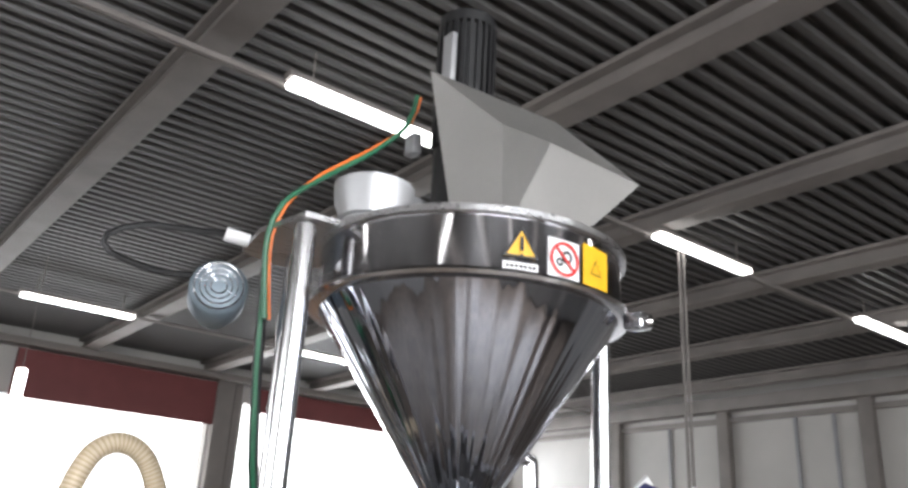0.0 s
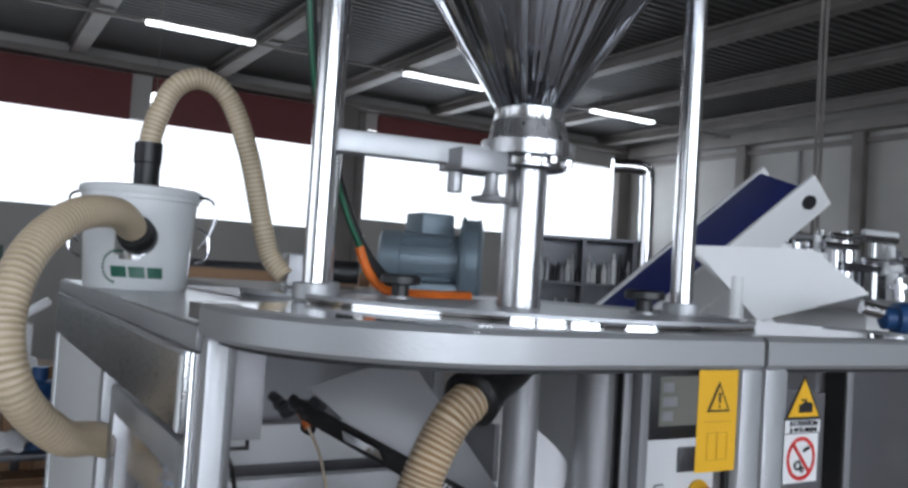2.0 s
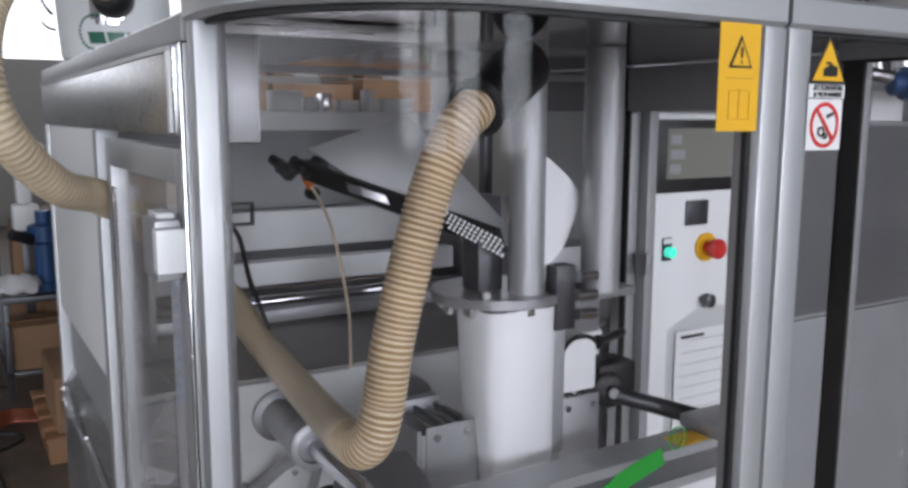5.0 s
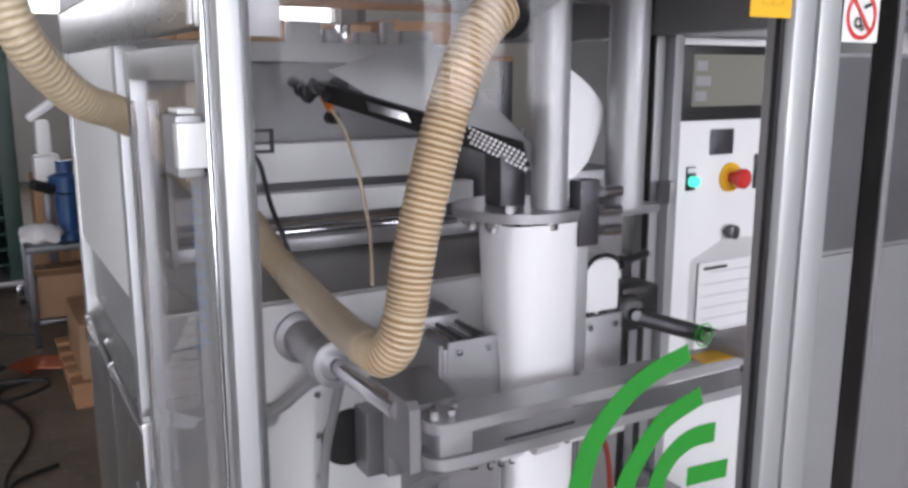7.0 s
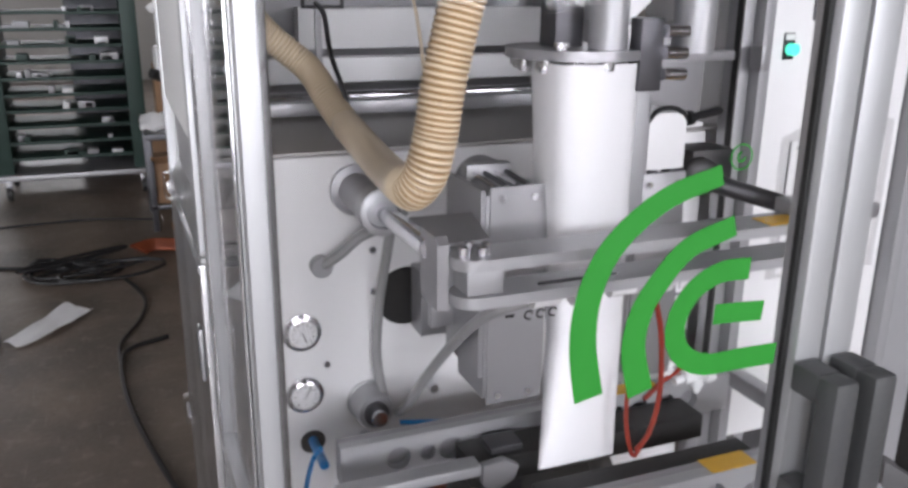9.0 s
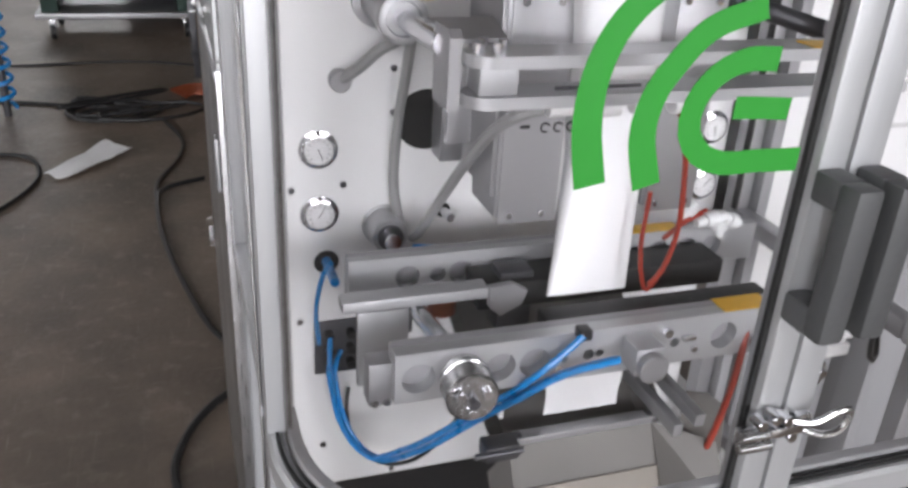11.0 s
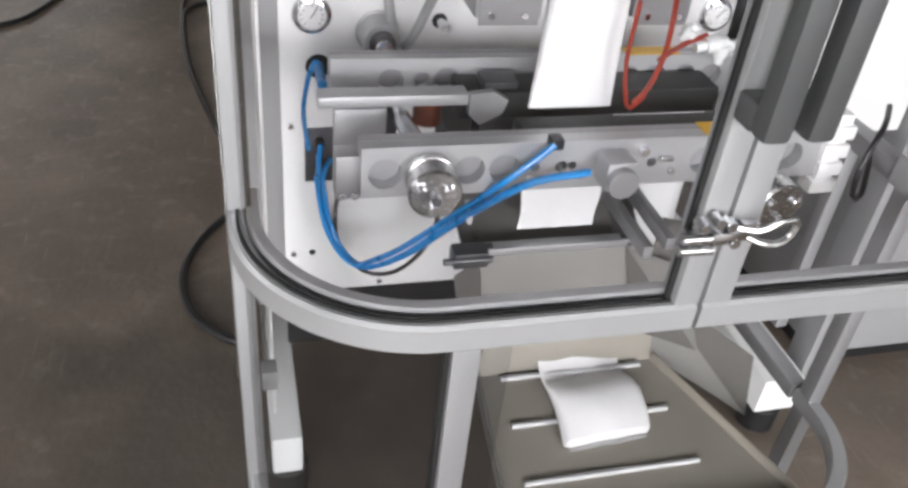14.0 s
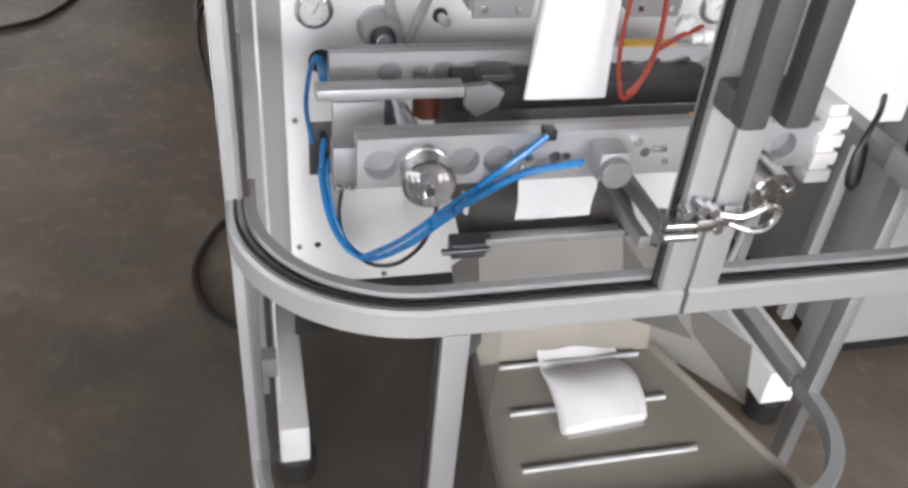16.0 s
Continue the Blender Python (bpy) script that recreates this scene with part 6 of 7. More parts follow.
tb("cable", [(1.06, 0.86, 0.95), (1.055, 0.84, 0.85), (1.04, 0.86, 0.72), (1.0, 0.95, 0.60)], 0.005, GREY_TUBE, machine)
tb("black_cable", [(RX - 0.02, 0.90, 1.02), (1.20, 0.84, 1.02), (1.17, 0.82, 0.975), (1.175, 0.82, 0.93), (1.21, 0.84, 0.915), (RX - 0.02, 0.9, 0.96)], 0.004, BLACK, machine)

# ---- bag lying on the slide ----
POUCH_FILM = mat("milky pouch film", (0.62, 0.61, 0.62), 0.40, 0.0, 0.08, 14, 0.002, 40)
BAG_AT = Matrix.Translation((0.863, 0.762, 0.5495)) @ Matrix.Rotation(radians(4), 4, "Z") @ Matrix.Rotation(radians(26.6), 4, "X")
bm = B()
rings = []
for v, w, h, lift in ((-0.004, 0.126, 0.020, 0.012), (0.0, 0.136, 0.034, 0.003), (0.003, 0.140, 0.041, 0.000), (0.03, 0.140, 0.046, 0), (0.06, 0.139, 0.044, 0), (0.082, 0.136, 0.032, 0), (0.096, 0.134, 0.012, 0), (0.104, 0.133, 0.003, 0.001), (0.125, 0.132, 0.002, 0.004), (0.150, 0.130, 0.0015, 0.010)):
    ring = []
    for k in range(32):
        a = 2 * math.pi * k / 32
        cx_, sz_ = math.copysign(abs(math.cos(a)) ** 0.5, math.cos(a)), math.copysign(abs(math.sin(a)) ** 0.7, math.sin(a))
        crease = 0.0022 * math.sin(31 * cx_ * w + 60 * v) * (1 if sz_ > 0 else 0)
        ring.append(bm.verts.new((w / 2 * cx_ + 0.003 * math.sin(40 * v), v, lift + h * (0.5 + 0.5 * sz_) + crease)))
    rings.append(ring)
for p, q in zip(rings, rings[1:]):
    for k in range(32):
        bm.faces.new((p[k], p[(k + 1) % 32], q[(k + 1) % 32], q[k])).smooth = True
bm.faces.new(rings[0])
bm.faces.new(list(reversed(rings[-1])))
bmesh.ops.transform(bm, matrix=BAG_AT, verts=bm.verts)
pb = part("bag", bm, POUCH_FILM)
tagged(pb, "white filled pouch with a flat top lying on the slide", "bag", "pouches")
bm = B()
box(bm, -0.062, 0.062, -0.0095, -0.006, 0.0185, 0.0205, 0.0005, BAG_AT)
part("seam", bm, GREY_BODY, pb, "pressed seam of the pouch")

# ---- control cabinet ----
KY = 1.26
cab = thing("control_cabinet", "white control cabinet with screen and push buttons", "control cabinet", at=(1.45, 1.4, 0))
bx("body", (1.303, 1.66, KY, 1.62, 0.77, 1.80), WHITE, cab, 0.006)
for xx in (1.325, 1.62):
    for yy in (KY + 0.06, 1.56):
        bx("leg", (xx, xx + 0.03, yy, yy + 0.03, 0.191 if yy < 1.4 and xx > 1.5 else 0.0, 0.77), GREY_BODY, cab, 0.003)
bx("frame_post", (1.278, 1.300, KY - 0.03, KY + 0.04, 0.10, 1.86), GREY_BODY, cab, 0.003)
bx("frame_post", (1.664, 1.69, KY - 0.03, KY + 0.04, 0.10, 1.86), GREY_BODY, cab, 0.003)
bx("frame_head", (1.300, 1.664, KY - 0.03, KY + 0.04, 1.80, 1.86), GREY_BODY, cab, 0.003)
sc = bx("screen_bezel", (1.322, 1.58, KY - 0.008, KY, 1.645, 1.785), BLACK, cab, 0.004, "black touch screen bezel")
bx("display", (1.345, 1.56, KY - 0.0095, KY - 0.0085, 1.672, 1.768), SCREEN, sc, 0)
for i in range(3):
    bx("display_block", (1.352, 1.38 + 0.01 * (i % 2), KY - 0.0112, KY - 0.0102, 1.682 + 0.028 * i, 1.70 + 0.028 * i), GREY_BODY, sc, 0)
bx("square_gauge", (1.407, 1.468, KY - 0.006, KY, 1.578, 1.628), DARK_STEEL, cab, 0.003, "dark square meter")
bx("button_plate", (1.349, 1.373, KY - 0.003, KY, 1.512, 1.558), BLACK, cab, 0.001)
bx("button_label", (1.351, 1.371, KY - 0.004, KY - 0.003, 1.546, 1.556), STICK_WHITE, cab, 0)
cy("green_button", (1.362, KY - 0.003, 1.530), (1.362, KY - 0.018, 1.530), 0.0105, LED_GREEN, cab, "lit green push button")
cy("stop_collar", (1.468, KY, 1.532), (1.468, KY - 0.006, 1.532), 0.029, YELLOW, cab, "yellow collar")
bm = B()
lathe(bm, (1.468, KY - 0.006, 1.532), (0, -1, 0), [(0, 0.011), (0.018, 0.011), (0.020, 0.019), (0.032, 0.020), (0.038, 0.014)], 24)
part("stop_button", bm, RED, cab, "red mushroom stop button")
bx("corner_latch", (1.262, 1.277, KY - 0.05, KY - 0.02, 1.50, 1.54), MATT_STEEL, cab, 0.002)
bx("pocket_heading", (1.405, 1.47, KY - 0.0078, KY - 0.0070, 1.350, 1.356), INK, cab, 0)
bx("switch_plate", (1.535, 1.565, KY - 0.004, KY, 1.505, 1.575), BLACK, cab, 0.001)
bm = B()
lathe(bm, (1.468, KY, 1.424), (0, -1, 0), [(0, 0.008), (0.01, 0.008), (0.011, 0.014), (0.024, 0.014), (0.026, 0.01)], 18)
part("turn_knob", bm, DARK_STEEL, cab)
bm = B()
prism(bm, [(1.372, 1.10), (1.64, 1.10), (1.64, 1.395), (1.47, 1.412), (1.372, 1.372)], 0, 0.004, Matrix(((1, 0, 0, 0), (0, 0, -1, KY - 0.0005), (0, 1, 0, 0), (0, 0, 0, 1))))
doc = part("document_pocket", bm, CLEARBAG, cab, "clear document pocket")
bx("sheet_of_paper", (1.392, 1.62, KY - 0.0062, KY - 0.0052, 1.11, 1.365), STICK_WHITE, cab, 0)
for i in range(9):
    bx("text_line", (1.405 + (0.02 if i == 0 else 0), 1.60 - 0.03 * (i % 3), KY - 0.0075, KY - 0.0068, 1.343 - 0.024 * i, 1.345 - 0.024 * i), FAINT, cab, 0)

# ---- behind and beside the machine ----
rack = thing("conveyor", "inclined conveyor with blue belt in a white frame", "conveyor", at=(3.0, 2.6, 0))
cv = Matrix.Translation((2.66, 2.72, 1.80)) @ Euler((0, 0, radians(-31))).to_matrix().to_4x4() @ Euler((0, radians(-43), 0)).to_matrix().to_4x4() @ Matrix.Rotation(radians(24), 4, "X")
bm = B()
box(bm, -0.35, 0.90, -0.155, -0.135, -0.06, 0.10, 0.004, cv)
part("side_plate", bm, WHITE, rack, "white side plate")
bm = B()
box(bm, -0.35, 0.86, 0.135, 0.155, -0.06, 0.10, 0.004, cv)
part("side_plate", bm, WHITE, rack)
bm = B()
box(bm, -0.35, 0.83, -0.132, 0.132, 0.07, 0.095, 0.01, cv)
part("belt", bm, BELT_BLUE, rack, "dark blue belt")
bm = B()
lathe(bm, cv @ Vector((0.82, -0.157, 0.02)), cv.to_3x3() @ Vector((0, -1, 0)), [(0, 0.03), (0.008, 0.03)], 16)
part("bearing", bm, BLACK, rack)
bm = B()
cyl(bm, (2.6, 2.75, 0), (2.6, 2.75, 1.75), 0.03, 12)
cyl(bm, (3.0, 2.5, 0), (3.0, 2.5, 2.1), 0.03, 12)
part("legs", bm, WHITE, rack)
slab = thing("sloping_table", "white sloping sheet metal table on a steel leg", "table", at=(2.7, 2.1, 0))
bm = B()
sheet(bm, [(2.40, 2.20, 2.098), (2.78, 1.99, 2.112), (2.96, 1.88, 1.965), (2.62, 2.08, 1.845)], 0.01, 2, 2)
part("sheet", bm, WHITE, slab)
bm = B()
cyl(bm, (2.55, 2.12, 0), (2.55, 2.12, 2.0), 0.025, 12)
cyl(bm, (2.42, 2.2, 2.08), (2.72, 2.05, 1.80), 0.018, 10)
part("leg", bm, WHITE, slab)
bmo = thing("blue_motor", "blue geared motor beside the sloping table", "motor", at=(2.6, 1.63, 1.9))
bm = B()
lathe(bm, (2.62, 1.62, 1.89), (0.86, -0.5, 0.02), [(0, 0.02), (0.01, 0.035), (0.04, 0.035), (0.045, 0.05), (0.28, 0.05), (0.285, 0.04)], 24)
part("body", bm, MOTOR_BLUE, bmo)
cy("stub", (2.57, 1.65, 1.92), (2.65, 1.60, 1.90), 0.022, CHROME, bmo)
bx("stand", (2.67, 2.77, 1.50, 1.60, 0, 1.85), GREY_BODY, bmo, 0.006)
# shelving with bottles
sh = thing("shelving", "grey steel shelving filled with bottles and tins", "shelf", at=(4.6, 5.6, 0))
sm = Matrix.Translation((4.30, 5.75, 0)) @ Matrix.Rotation(radians(-31), 4, "Z")
bm = B()
for zz in (0.5, 1.0, 1.55, 1.92, 2.30):
    box(bm, 0, 0.86, 0, 0.3, zz, zz + 0.025, 0, sm)
box(bm, 0, 0.86, 0.28, 0.3, 0, 2.32, 0, sm)
for xx in (0.0, 0.41, 0.83):
    box(bm, xx, xx + 0.03, 0, 0.3, 0, 2.32, 0, sm)
part("frame", bm, DARK_STEEL, sh)
rnd = random.Random(4)
TINS = [STICK_WHITE, BLACK, MATT_STEEL, STICK_WHITE]
for zz in (1.575, 1.945):
    for i in range(19):
        xx = 0.045 + i * 0.043
        if abs(xx - 0.43) < 0.03:
            continue
        h = 0.12 + 0.14 * rnd.random()
        m = sm @ Vector((xx, 0.06 + 0.06 * rnd.random(), zz + 0.002))
        bm = B()
        lathe(bm, m, (0, 0, 1), [(0, 0.021), (h * 0.7, 0.021), (h * 0.85, 0.009), (h, 0.009)], 10)
        tagged(part("bottle", bm, TINS[rnd.randrange(4)]), "small bottle standing on the grey shelving", "bottle", "bottles")
# grey machine under the far window
bgm = thing("lathe_machine", "grey machine with a dark drum under the far window", "machine", at=(1.9, 5.0, 0))
bx("bed", (1.25, 2.75, 4.85, 5.35, 1.62, 1.74), GREY_BODY, bgm, 0.02)
bx("stand", (1.35, 1.75, 4.9, 5.3, 0.901, 1.62), GREY_BODY, bgm, 0.02)
bx("stand", (2.3, 2.65, 4.9, 5.3, 0.901, 1.62), GREY_BODY, bgm, 0.02)
bx("head", (1.95, 2.35, 4.9, 5.3, 1.74, 1.92), MATT_STEEL, bgm, 0.03)
cy("drum", (1.35, 5.1, 1.84), (1.95, 5.1, 1.84), 0.10, DARK_STEEL, bgm, "dark drum")
# duct near the far window
bm = B()
tube(bm, [(5.09, 5.26, 0.0), (5.08, 5.255, 1.5), (5.06, 5.25, 2.75), (5.04, 5.26, 2.90), (4.97, 5.30, 2.93), (4.80, 5.40, 2.93)], 0.06, 16, 0.05)
tagged(part("duct", bm, CHROME), "bent shiny metal exhaust duct", "duct")
# another machine behind the top right
m2 = thing("second_machine", "white machine with steel fittings and small parts", "machine", at=(3.9, 2.6, 0))
bx("body", (3.6, 4.5, 2.3, 3.2, 0, 1.95), WHITE, m2, 0.01)
for i in range(64):
    u, w = rnd.random(), rnd.random()
    xx, yy, zz = 3.62 + 0.66 * u, 2.86 - 0.40 * u + 0.25 * w, 1.951
    h = 0.10 + 0.34 * rnd.random() * (1 - 0.4 * u)
    bm = B()
    if i % 3 == 0:
        lathe(bm, (xx, yy, zz), (0.1 * w, 0.1 * u, 1), [(0, 0.03), (h * 0.5, 0.03), (h * 0.52, 0.05), (h * 0.7, 0.05), (h * 0.72, 0.02), (h, 0.02)], 14)
    elif i % 3 == 1:
        s_ = 0.04 + 0.06 * rnd.random()
        box(bm, xx, xx + s_, yy, yy + s_, zz, zz + h, 0.008)
    else:
        cyl(bm, (xx, yy, zz), (xx, yy, zz + h), 0.012, 10)
        cyl(bm, (xx - 0.1, yy, zz + h), (xx + 0.12, yy - 0.04, zz + h), 0.018, 10)
    part("fitting", bm, [CHROME, WHITE, DARK_STEEL, TURNED, STICK_WHITE, CHROME, MATT_STEEL][i % 7], m2)
bx("lower_deck", (3.3, 4.6, 2.0, 2.7, 1.90, 1.949), MATT_STEEL, m2, 0.01)
# bench and boxes seen past the left flank
bench = thing("workbench", "cluttered wooden workbench with cartons at the side", "workbench", at=(1.2, 5.5, 0))
bx("top", (0.75, 3.2, 5.0, 5.9, 0.86, 0.90), WOOD, bench, 0.005)
for xx in (0.8, 3.1):
    for yy in (5.05, 5.8):
        bx("leg", (xx, xx + 0.06, yy, yy + 0.06, 0, 0.86), DARK_STEEL, bench)
bx("shelf_board", (0.8, 3.15, 5.05, 5.85, 0.3, 0.33), WOOD, bench, 0.004)
for i, (xx, yy, zz, sx, sy, sz, mt) in enumerate(((0.80, 5.1, 0.90, 0.4, 0.35, 0.3, CARD), (1.3, 5.2, 0.90, 0.35, 0.4, 0.42, CARD), (1.8, 5.1, 0.90, 0.45, 0.4, 0.25, CARD), (0.82, 5.1, 0.33, 0.5, 0.5, 0.35, CARD), (1.4, 5.1, 0.33, 0.5, 0.5, 0.4, CARD), (2.3, 5.15, 0.90, 0.5, 0.4, 0.5, CARD), (0.95, 5.2, 1.2, 0.3, 0.3, 0.22, CARD), (0.75, 6.6, 0, 0.6, 0.6, 1.1, CARD), (1.5, 6.7, 0, 0.8, 0.6, 1.5, CARD))):
    c = thing("carton", "brown cardboard carton with folded flaps", "box", "cartons", at=(xx, yy, zz))
    bx("body", (xx, xx + sx, yy, yy + sy, zz + 0.001, zz + sz), mt, c, 0.004)
    bm = B()
    sheet(bm, [(xx, yy, zz + sz), (xx + sx, yy, zz + sz), (xx + sx, yy - 0.1, zz + sz + 0.03), (xx, yy - 0.1, zz + sz + 0.03)], 0.004, 1, 1)
    part("flap", bm, CARD, c)
# dark cabinet and white bracket beside the flank
dk = thing("tool_cabinet", "dark steel cabinet with white fittings", "cabinet", at=(0.2, 4.0, 0))
bx("body", (-0.05, 0.45, 7.9, 8.4, 0, 1.6), DARK_STEEL, dk, 0.01)
wf = thing("white_stand", "small white plastic stand with angled arm", "stand", at=(0.62, 4.6, 0.0))
bx("base", (0.55, 0.72, 6.5, 6.7, 1.0, 1.18), WHITE, wf, 0.03)
bx("column", (0.58, 0.68, 6.55, 6.65, 1.18, 1.42), WHITE, wf, 0.03)
bm = B()
box(bm, 0, 0.28, -0.04, 0.04, 0, 0.06, 0.02, pose(0.56, 6.6, 1.40, 0, -35, 0))
part("arm", bm, WHITE, wf)
bx("post", (0.60, 0.66, 6.57, 6.63, 0, 1.0), DARK_STEEL, wf)
# green rack on casters
gr = thing("green_rack", "dark green steel tray rack on casters", "rack", at=(0.05, 7.3, 0))
for xx in (-0.62, 0.36):
    bx("side", (xx, xx + 0.12, 7.15, 7.75, 0.2, 1.95), RACK_GREEN, gr, 0.006)
for i in range(14):
    zz = 0.30 + 0.12 * i
    bx("tray", (-0.5, 0.36, 7.16, 7.74, zz, zz + 0.022), RACK_GREEN, gr, 0.003)
    for k in range(rnd.randrange(2, 6)):
        xx = -0.46 + 0.7 * rnd.random()
        bx("stored_piece", (xx, xx + 0.03 + 0.08 * rnd.random(), 7.18, 7.3, zz + 0.0225, zz + 0.04 + 0.04 * rnd.random()), [MATT_STEEL, GREY_BODY, RACK_GREEN, STICK_WHITE][rnd.randrange(4) if k else 1], gr, 0.004)
bx("deck", (-0.66, 0.52, 7.08, 7.8, 0.16, 0.20), MATT_STEEL, gr, 0.008)
for xx in (-0.55, 0.42):
    for yy in (7.15, 7.7):
        bm = B()
        cyl(bm, (xx - 0.018, yy, 0.06), (xx + 0.018, yy, 0.06), 0.06, 18)
        w = part("caster", bm, BLACK, gr, "black caster wheel")
        bx("fork", (xx - 0.028, xx + 0.028, yy - 0.02, yy + 0.02, 0.09, 0.16), CHROME, w)
# pallet
pal = thing("pallet", "wooden pallet beside the machine", "pallet", at=(0.8, 5.1, 0))
for i in range(5):
    bx("board", (0.52, 1.4, 4.70 + 0.20 * i, 4.83 + 0.20 * i, 0.115, 0.135), WOOD, pal, 0.003)
for xx in (0.53, 0.92, 1.3):
    for yy in (4.70, 5.08, 5.5):
        bx("block", (xx, xx + 0.1, yy, yy + 0.12, 0.022, 0.115), WOOD, pal, 0.003)
for xx in (0.53, 0.92, 1.3):
    bx("runner", (xx, xx + 0.1, 4.70, 5.63, 0.0, 0.022), WOOD, pal, 0.003)
stack = thing("carton", "flat brown carton lying on the pallet", "box", "cartons", at=(0.6, 4.8, 0.136))
bx("body", (0.58, 1.2, 4.75, 5.4, 0.136, 0.44), CARD, stack, 0.005)
# paper, cables and tubes on the floor
bm = B()
sheet(bm, [(-0.344, 4.213, 0.012), (-0.248, 4.12, 0.012), (0.072, 4.488, 0.015), (-0.079, 4.633, 0.012)], 0.001, 10, 8, lambda u, v: (0.02 * math.sin(5 * v), 0.02 * math.sin(7 * u), 0.014 * abs(math.sin(6 * u + 4 * v) * math.sin(5 * v))))
tagged(part("crumpled_sheet", bm, WHITE_MATT), "crumpled white plastic sheet on the floor", "plastic sheet")
def floor_cable(pts, r, material, label):
    bm = B()
    tube(bm, pts, r, 8, 0.04)
    tagged(part("floor_cable", bm, material), label, "cable", "floor cables")


floor_cable([(0.37, 1.64, 0.012), (0.315, 1.654, 0.012), (0.23, 1.755, 0.012), (0.198, 1.93, 0.012), (0.244, 2.089, 0.012), (0.32, 2.202, 0.012), (0.39, 2.26, 0.012)], 0.012, BLACK, "thick black cable looping out beside the machine")
floor_cable([(0.39, 2.5, 0.011), (0.312, 2.70, 0.011), (0.20, 3.285, 0.011), (0.168, 3.75, 0.011), (0.21, 3.93, 0.011), (0.38, 4.02, 0.011)], 0.011, BLACK, "black cable lying along the machine side")
for i in range(7):
    cx_, cy__ = -0.12 + 0.28 * rnd.random(), 5.0 + 0.35 * rnd.random()
    rx_, ry_ = 0.16 + 0.14 * rnd.random(), 0.09 + 0.10 * rnd.random()
    floor_cable([(cx_ + rx_ * math.cos(a + i), cy__ + ry_ * math.sin(a), 0.012 + 0.006 * i) for a in [2 * math.pi * k / 12 for k in range(13)]], 0.011, BLACK, "loop of coiled black cable on the floor")
for pts, r in (([(0.2, 5.0, 0.01), (0.3, 4.6, 0.01), (0.27, 4.3, 0.01), (0.17, 4.0, 0.01), (0.17, 3.7, 0.01)], 0.010), ([(-1.2, 5.6, 0.01), (-0.5, 5.4, 0.01), (0.0, 5.2, 0.01)], 0.010), ([(-1.0, 4.5, 0.01), (-0.5, 4.5, 0.01), (-0.36, 4.2, 0.01), (-0.45, 3.85, 0.01), (-0.60, 3.7, 0.01), (-1.0, 3.5, 0.01)], 0.010), ([(-0.8, 6.3, 0.01), (0.0, 6.35, 0.01), (0.45, 6.2, 0.01)], 0.008)):
    floor_cable(pts, r, BLACK, "thin black cable lying on the floor")
for i in range(5):
    floor_cable([(0.26 + 0.02 * i, 5.55 - 0.04 * i, 0.02), (0.40, 5.62 - 0.05 * i, 0.03), (0.56, 5.58 - 0.05 * i, 0.02)], 0.013, COPPER, "reddish brown cable end on the floor")
coil = B()
tube(coil, [(-0.62 + 0.05 * math.cos(k * 0.9), 5.2 + 0.05 * math.sin(k * 0.9), 0.05 + 0.012 * k) for k in range(90)], 0.012, 6, 0.05)
tagged(part("coiled_air_hose", coil, BLUE_AIR), "blue coiled air hose hanging down to the floor", "air hose")
bm = B()
cyl(bm, (-0.62, 5.2, 0.0), (-0.62, 5.2, 1.2), 0.02, 10)
tagged(part("hose_stand", bm, DARK_STEEL), "dark pole carrying the coiled air hose", "pole")

side = thing("side_cabinet", "dark grey steel cabinet beside the control cabinet", "cabinet", at=(2.1, 1.6, 0))
bx("body", (1.80, 2.5, 1.35, 2.0, 0.05, 1.78), GREY_BODY, side, 0.01)
bx("door_upper", (1.815, 2.485, 1.338, 1.3495, 1.32, 1.77), MID_GREY, side, 0.004, "dark upper door")
bx("door_lower", (1.815, 2.485, 1.338, 1.3495, 0.08, 1.31), GREY_BODY, side, 0.004)
bx("plinth", (1.82, 2.48, 1.37, 1.98, 0.0, 0.05), BLACK, side, 0)

# clutter past the left flank
tr_ = thing("trolley", "dark workshop trolley with a blue pump and white bag", "trolley", at=(0.75, 6.2, 0))
bx("deck", (0.42, 1.3, 5.9, 6.5, 0.62, 0.66), DARK_STEEL, tr_, 0.005)
bx("lower_deck", (0.42, 1.3, 5.9, 6.5, 0.15, 0.18), DARK_STEEL, tr_, 0.005)
for xx in (0.42, 1.26):
    for yy in (5.9, 6.46):
        bx("leg", (xx, xx + 0.04, yy, yy + 0.04, 0.0, 0.62), DARK_STEEL, tr_, 0.003)
pump = thing("pump", "blue pump with dark fittings on the trolley", "pump", at=(0.72, 6.1, 0.66))
bm = B()
lathe(bm, (0.70, 6.1, 0.661), (0, 0, 1), [(0, 0.09), (0.05, 0.09), (0.06, 0.07), (0.30, 0.07), (0.32, 0.10), (0.42, 0.10), (0.44, 0.05), (0.52, 0.05)], 20)
part("body", bm, MOTOR_BLUE, pump)
cy("outlet", (0.62, 6.05, 1.0), (0.50, 5.98, 1.05), 0.035, BLACK, pump)
bm = B()
sheet(bm, [(0.40, 5.85, 0.70), (0.62, 5.82, 0.70), (0.64, 6.02, 0.74), (0.42, 6.05, 0.74)], 0.03, 8, 6, lambda u, v: (0, 0, 0.05 * math.sin(math.pi * u) * math.sin(math.pi * v) + 0.01 * math.sin(13 * u + 7 * v)))
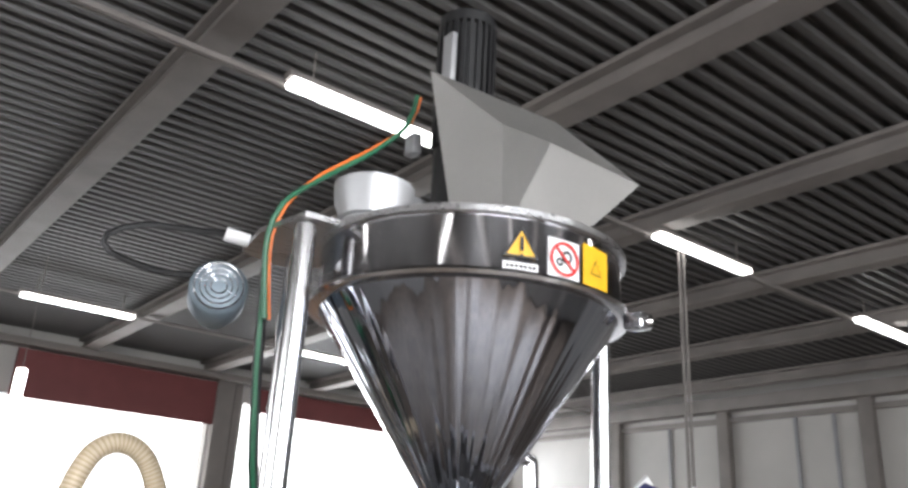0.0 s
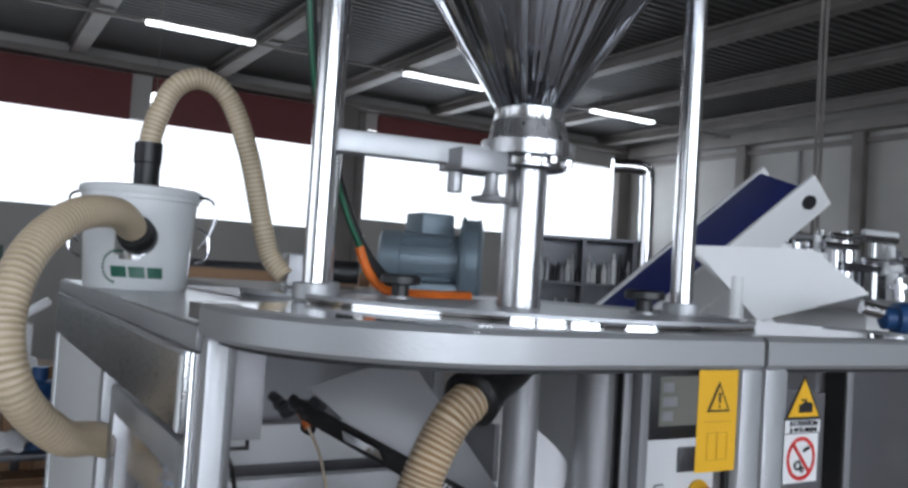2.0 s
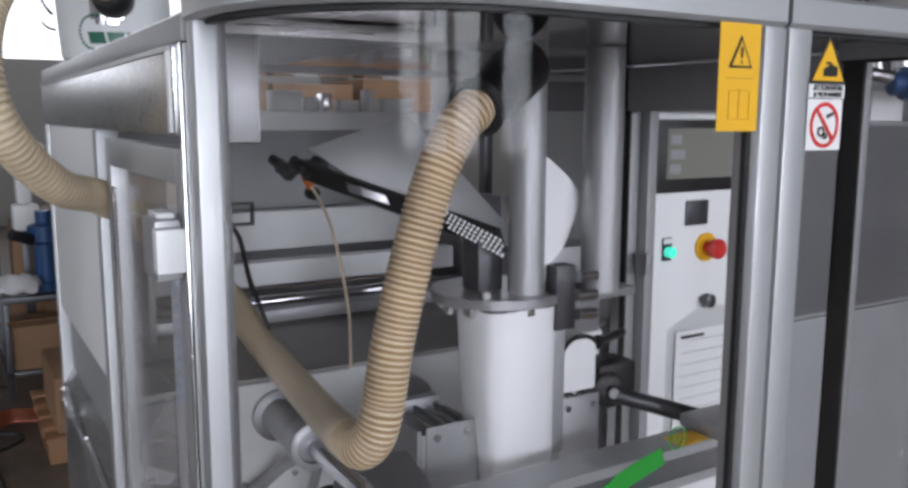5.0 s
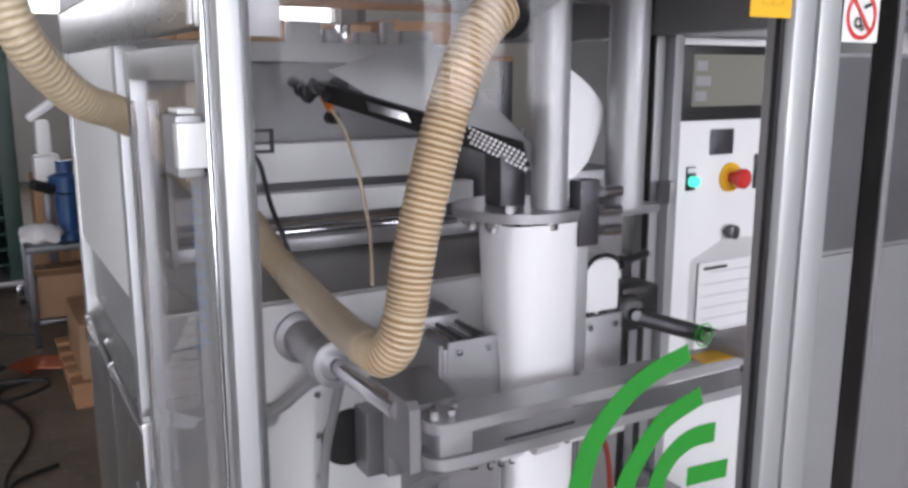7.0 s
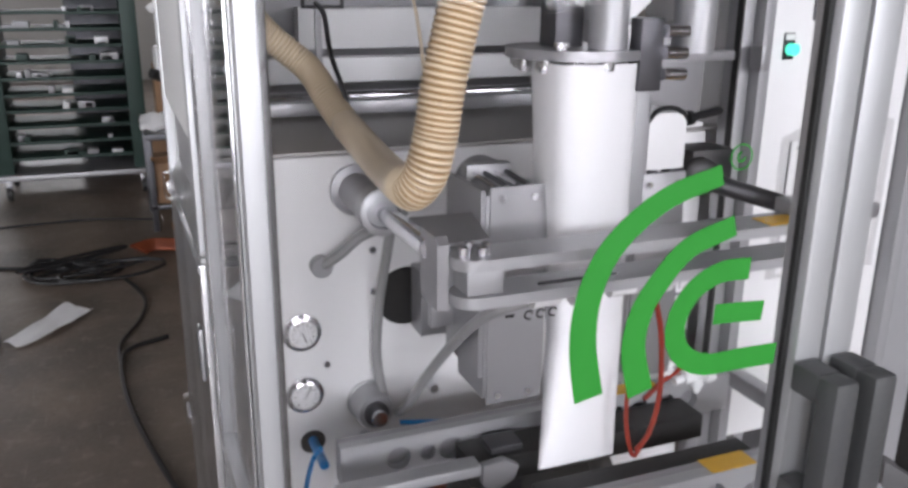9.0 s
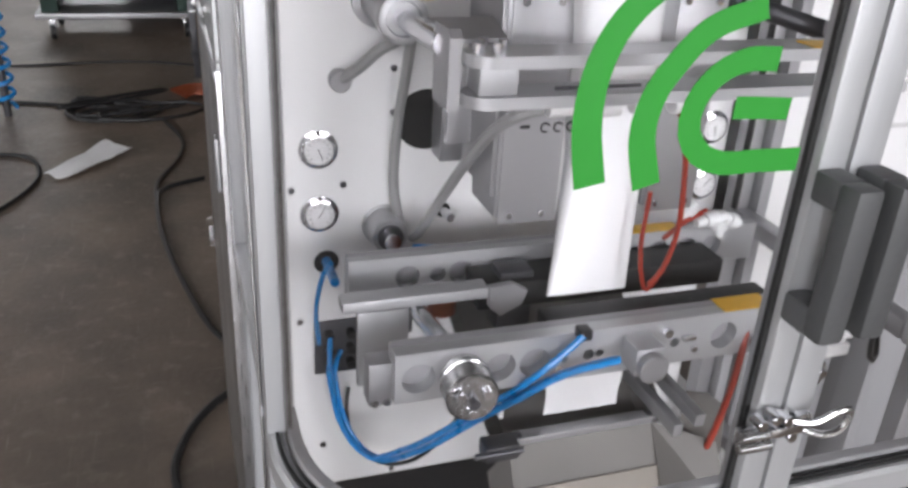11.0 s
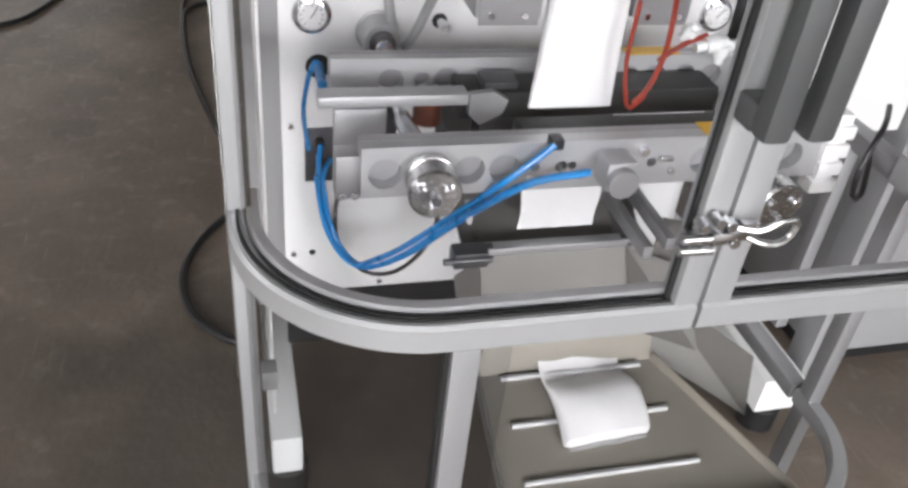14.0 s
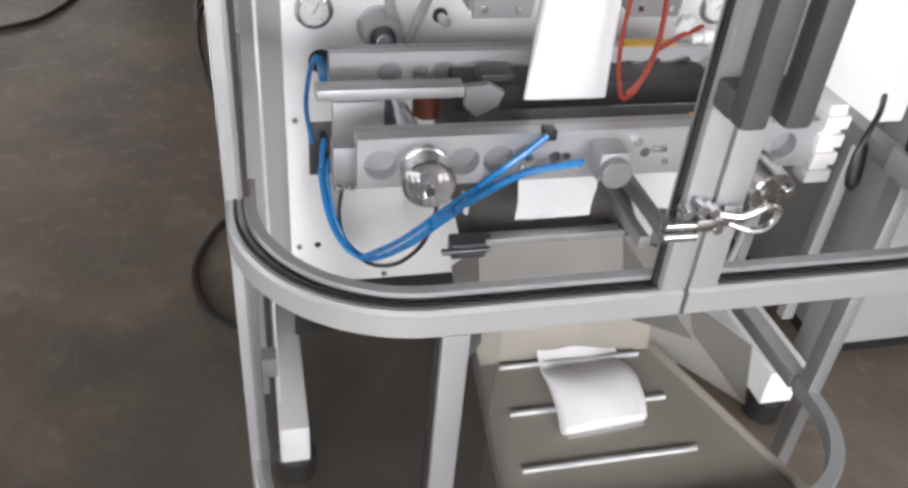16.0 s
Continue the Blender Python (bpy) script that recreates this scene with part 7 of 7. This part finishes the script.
tagged(part("plastic_bag", bm, WHITE_MATT), "white plastic bag lying on the trolley", "bag")
for xx, yy, zz, sx, sy, sz in ((0.44, 5.95, 0.181, 0.4, 0.4, 0.28), (0.90, 5.95, 0.181, 0.36, 0.4, 0.36), (0.95, 6.0, 0.661, 0.3, 0.35, 0.4), (0.50, 6.9, 0, 0.5, 0.5, 0.55), (0.56, 6.95, 0.551, 0.4, 0.4, 0.45)):
    c = thing("carton", "brown cardboard carton with open flaps", "box", "cartons", at=(xx, yy, zz))
    bx("body", (xx, xx + sx, yy, yy + sy, zz, zz + sz), CARD, c, 0.004)
    bm = B()
    sheet(bm, [(xx, yy, zz + sz), (xx + sx, yy, zz + sz), (xx + sx, yy - 0.09, zz + sz + 0.06), (xx, yy - 0.09, zz + sz + 0.06)], 0.004, 1, 1)
    part("flap", bm, CARD, c)

# stock shelf seen behind the machine
st = thing("stock_shelf", "brown board shelf with cartons behind the machine", "shelf", at=(1.3, 3.1, 0))
bx("board", (0.75, 2.05, 2.9, 3.35, 1.78, 1.80), WOOD, st, 0.003)
bx("board", (0.75, 2.05, 2.9, 3.35, 1.10, 1.13), WOOD, st, 0.003)
for xx in (0.75, 2.01):
    for yy in (2.9, 3.31):
        bx("upright", (xx, xx + 0.04, yy, yy + 0.04, 0, 1.78), DARK_STEEL, st, 0.003)
for xx, sx, sz in ((0.78, 0.36, 0.11), (1.16, 0.30, 0.10), (1.5, 0.44, 0.12)):
    c = thing("carton", "low brown cardboard carton on the stock shelf", "box", "cartons", at=(xx, 2.93, 1.801))
    bx("body", (xx, xx + sx, 2.93, 3.3, 1.801, 1.801 + sz), CARD, c, 0.004)
    bx("label", (xx + 0.08, xx + 0.16, 2.9285, 2.9298, 1.82, 1.85), STICK_WHITE, c, 0)
for xx, sx, sz in ((0.82, 0.4, 0.35), (1.3, 0.5, 0.45)):
    c = thing("carton", "brown cardboard carton on the lower shelf board", "box", "cartons", at=(xx, 2.95, 1.131))
    bx("body", (xx, xx + sx, 2.95, 3.3, 1.131, 1.131 + sz), CARD, c, 0.004)
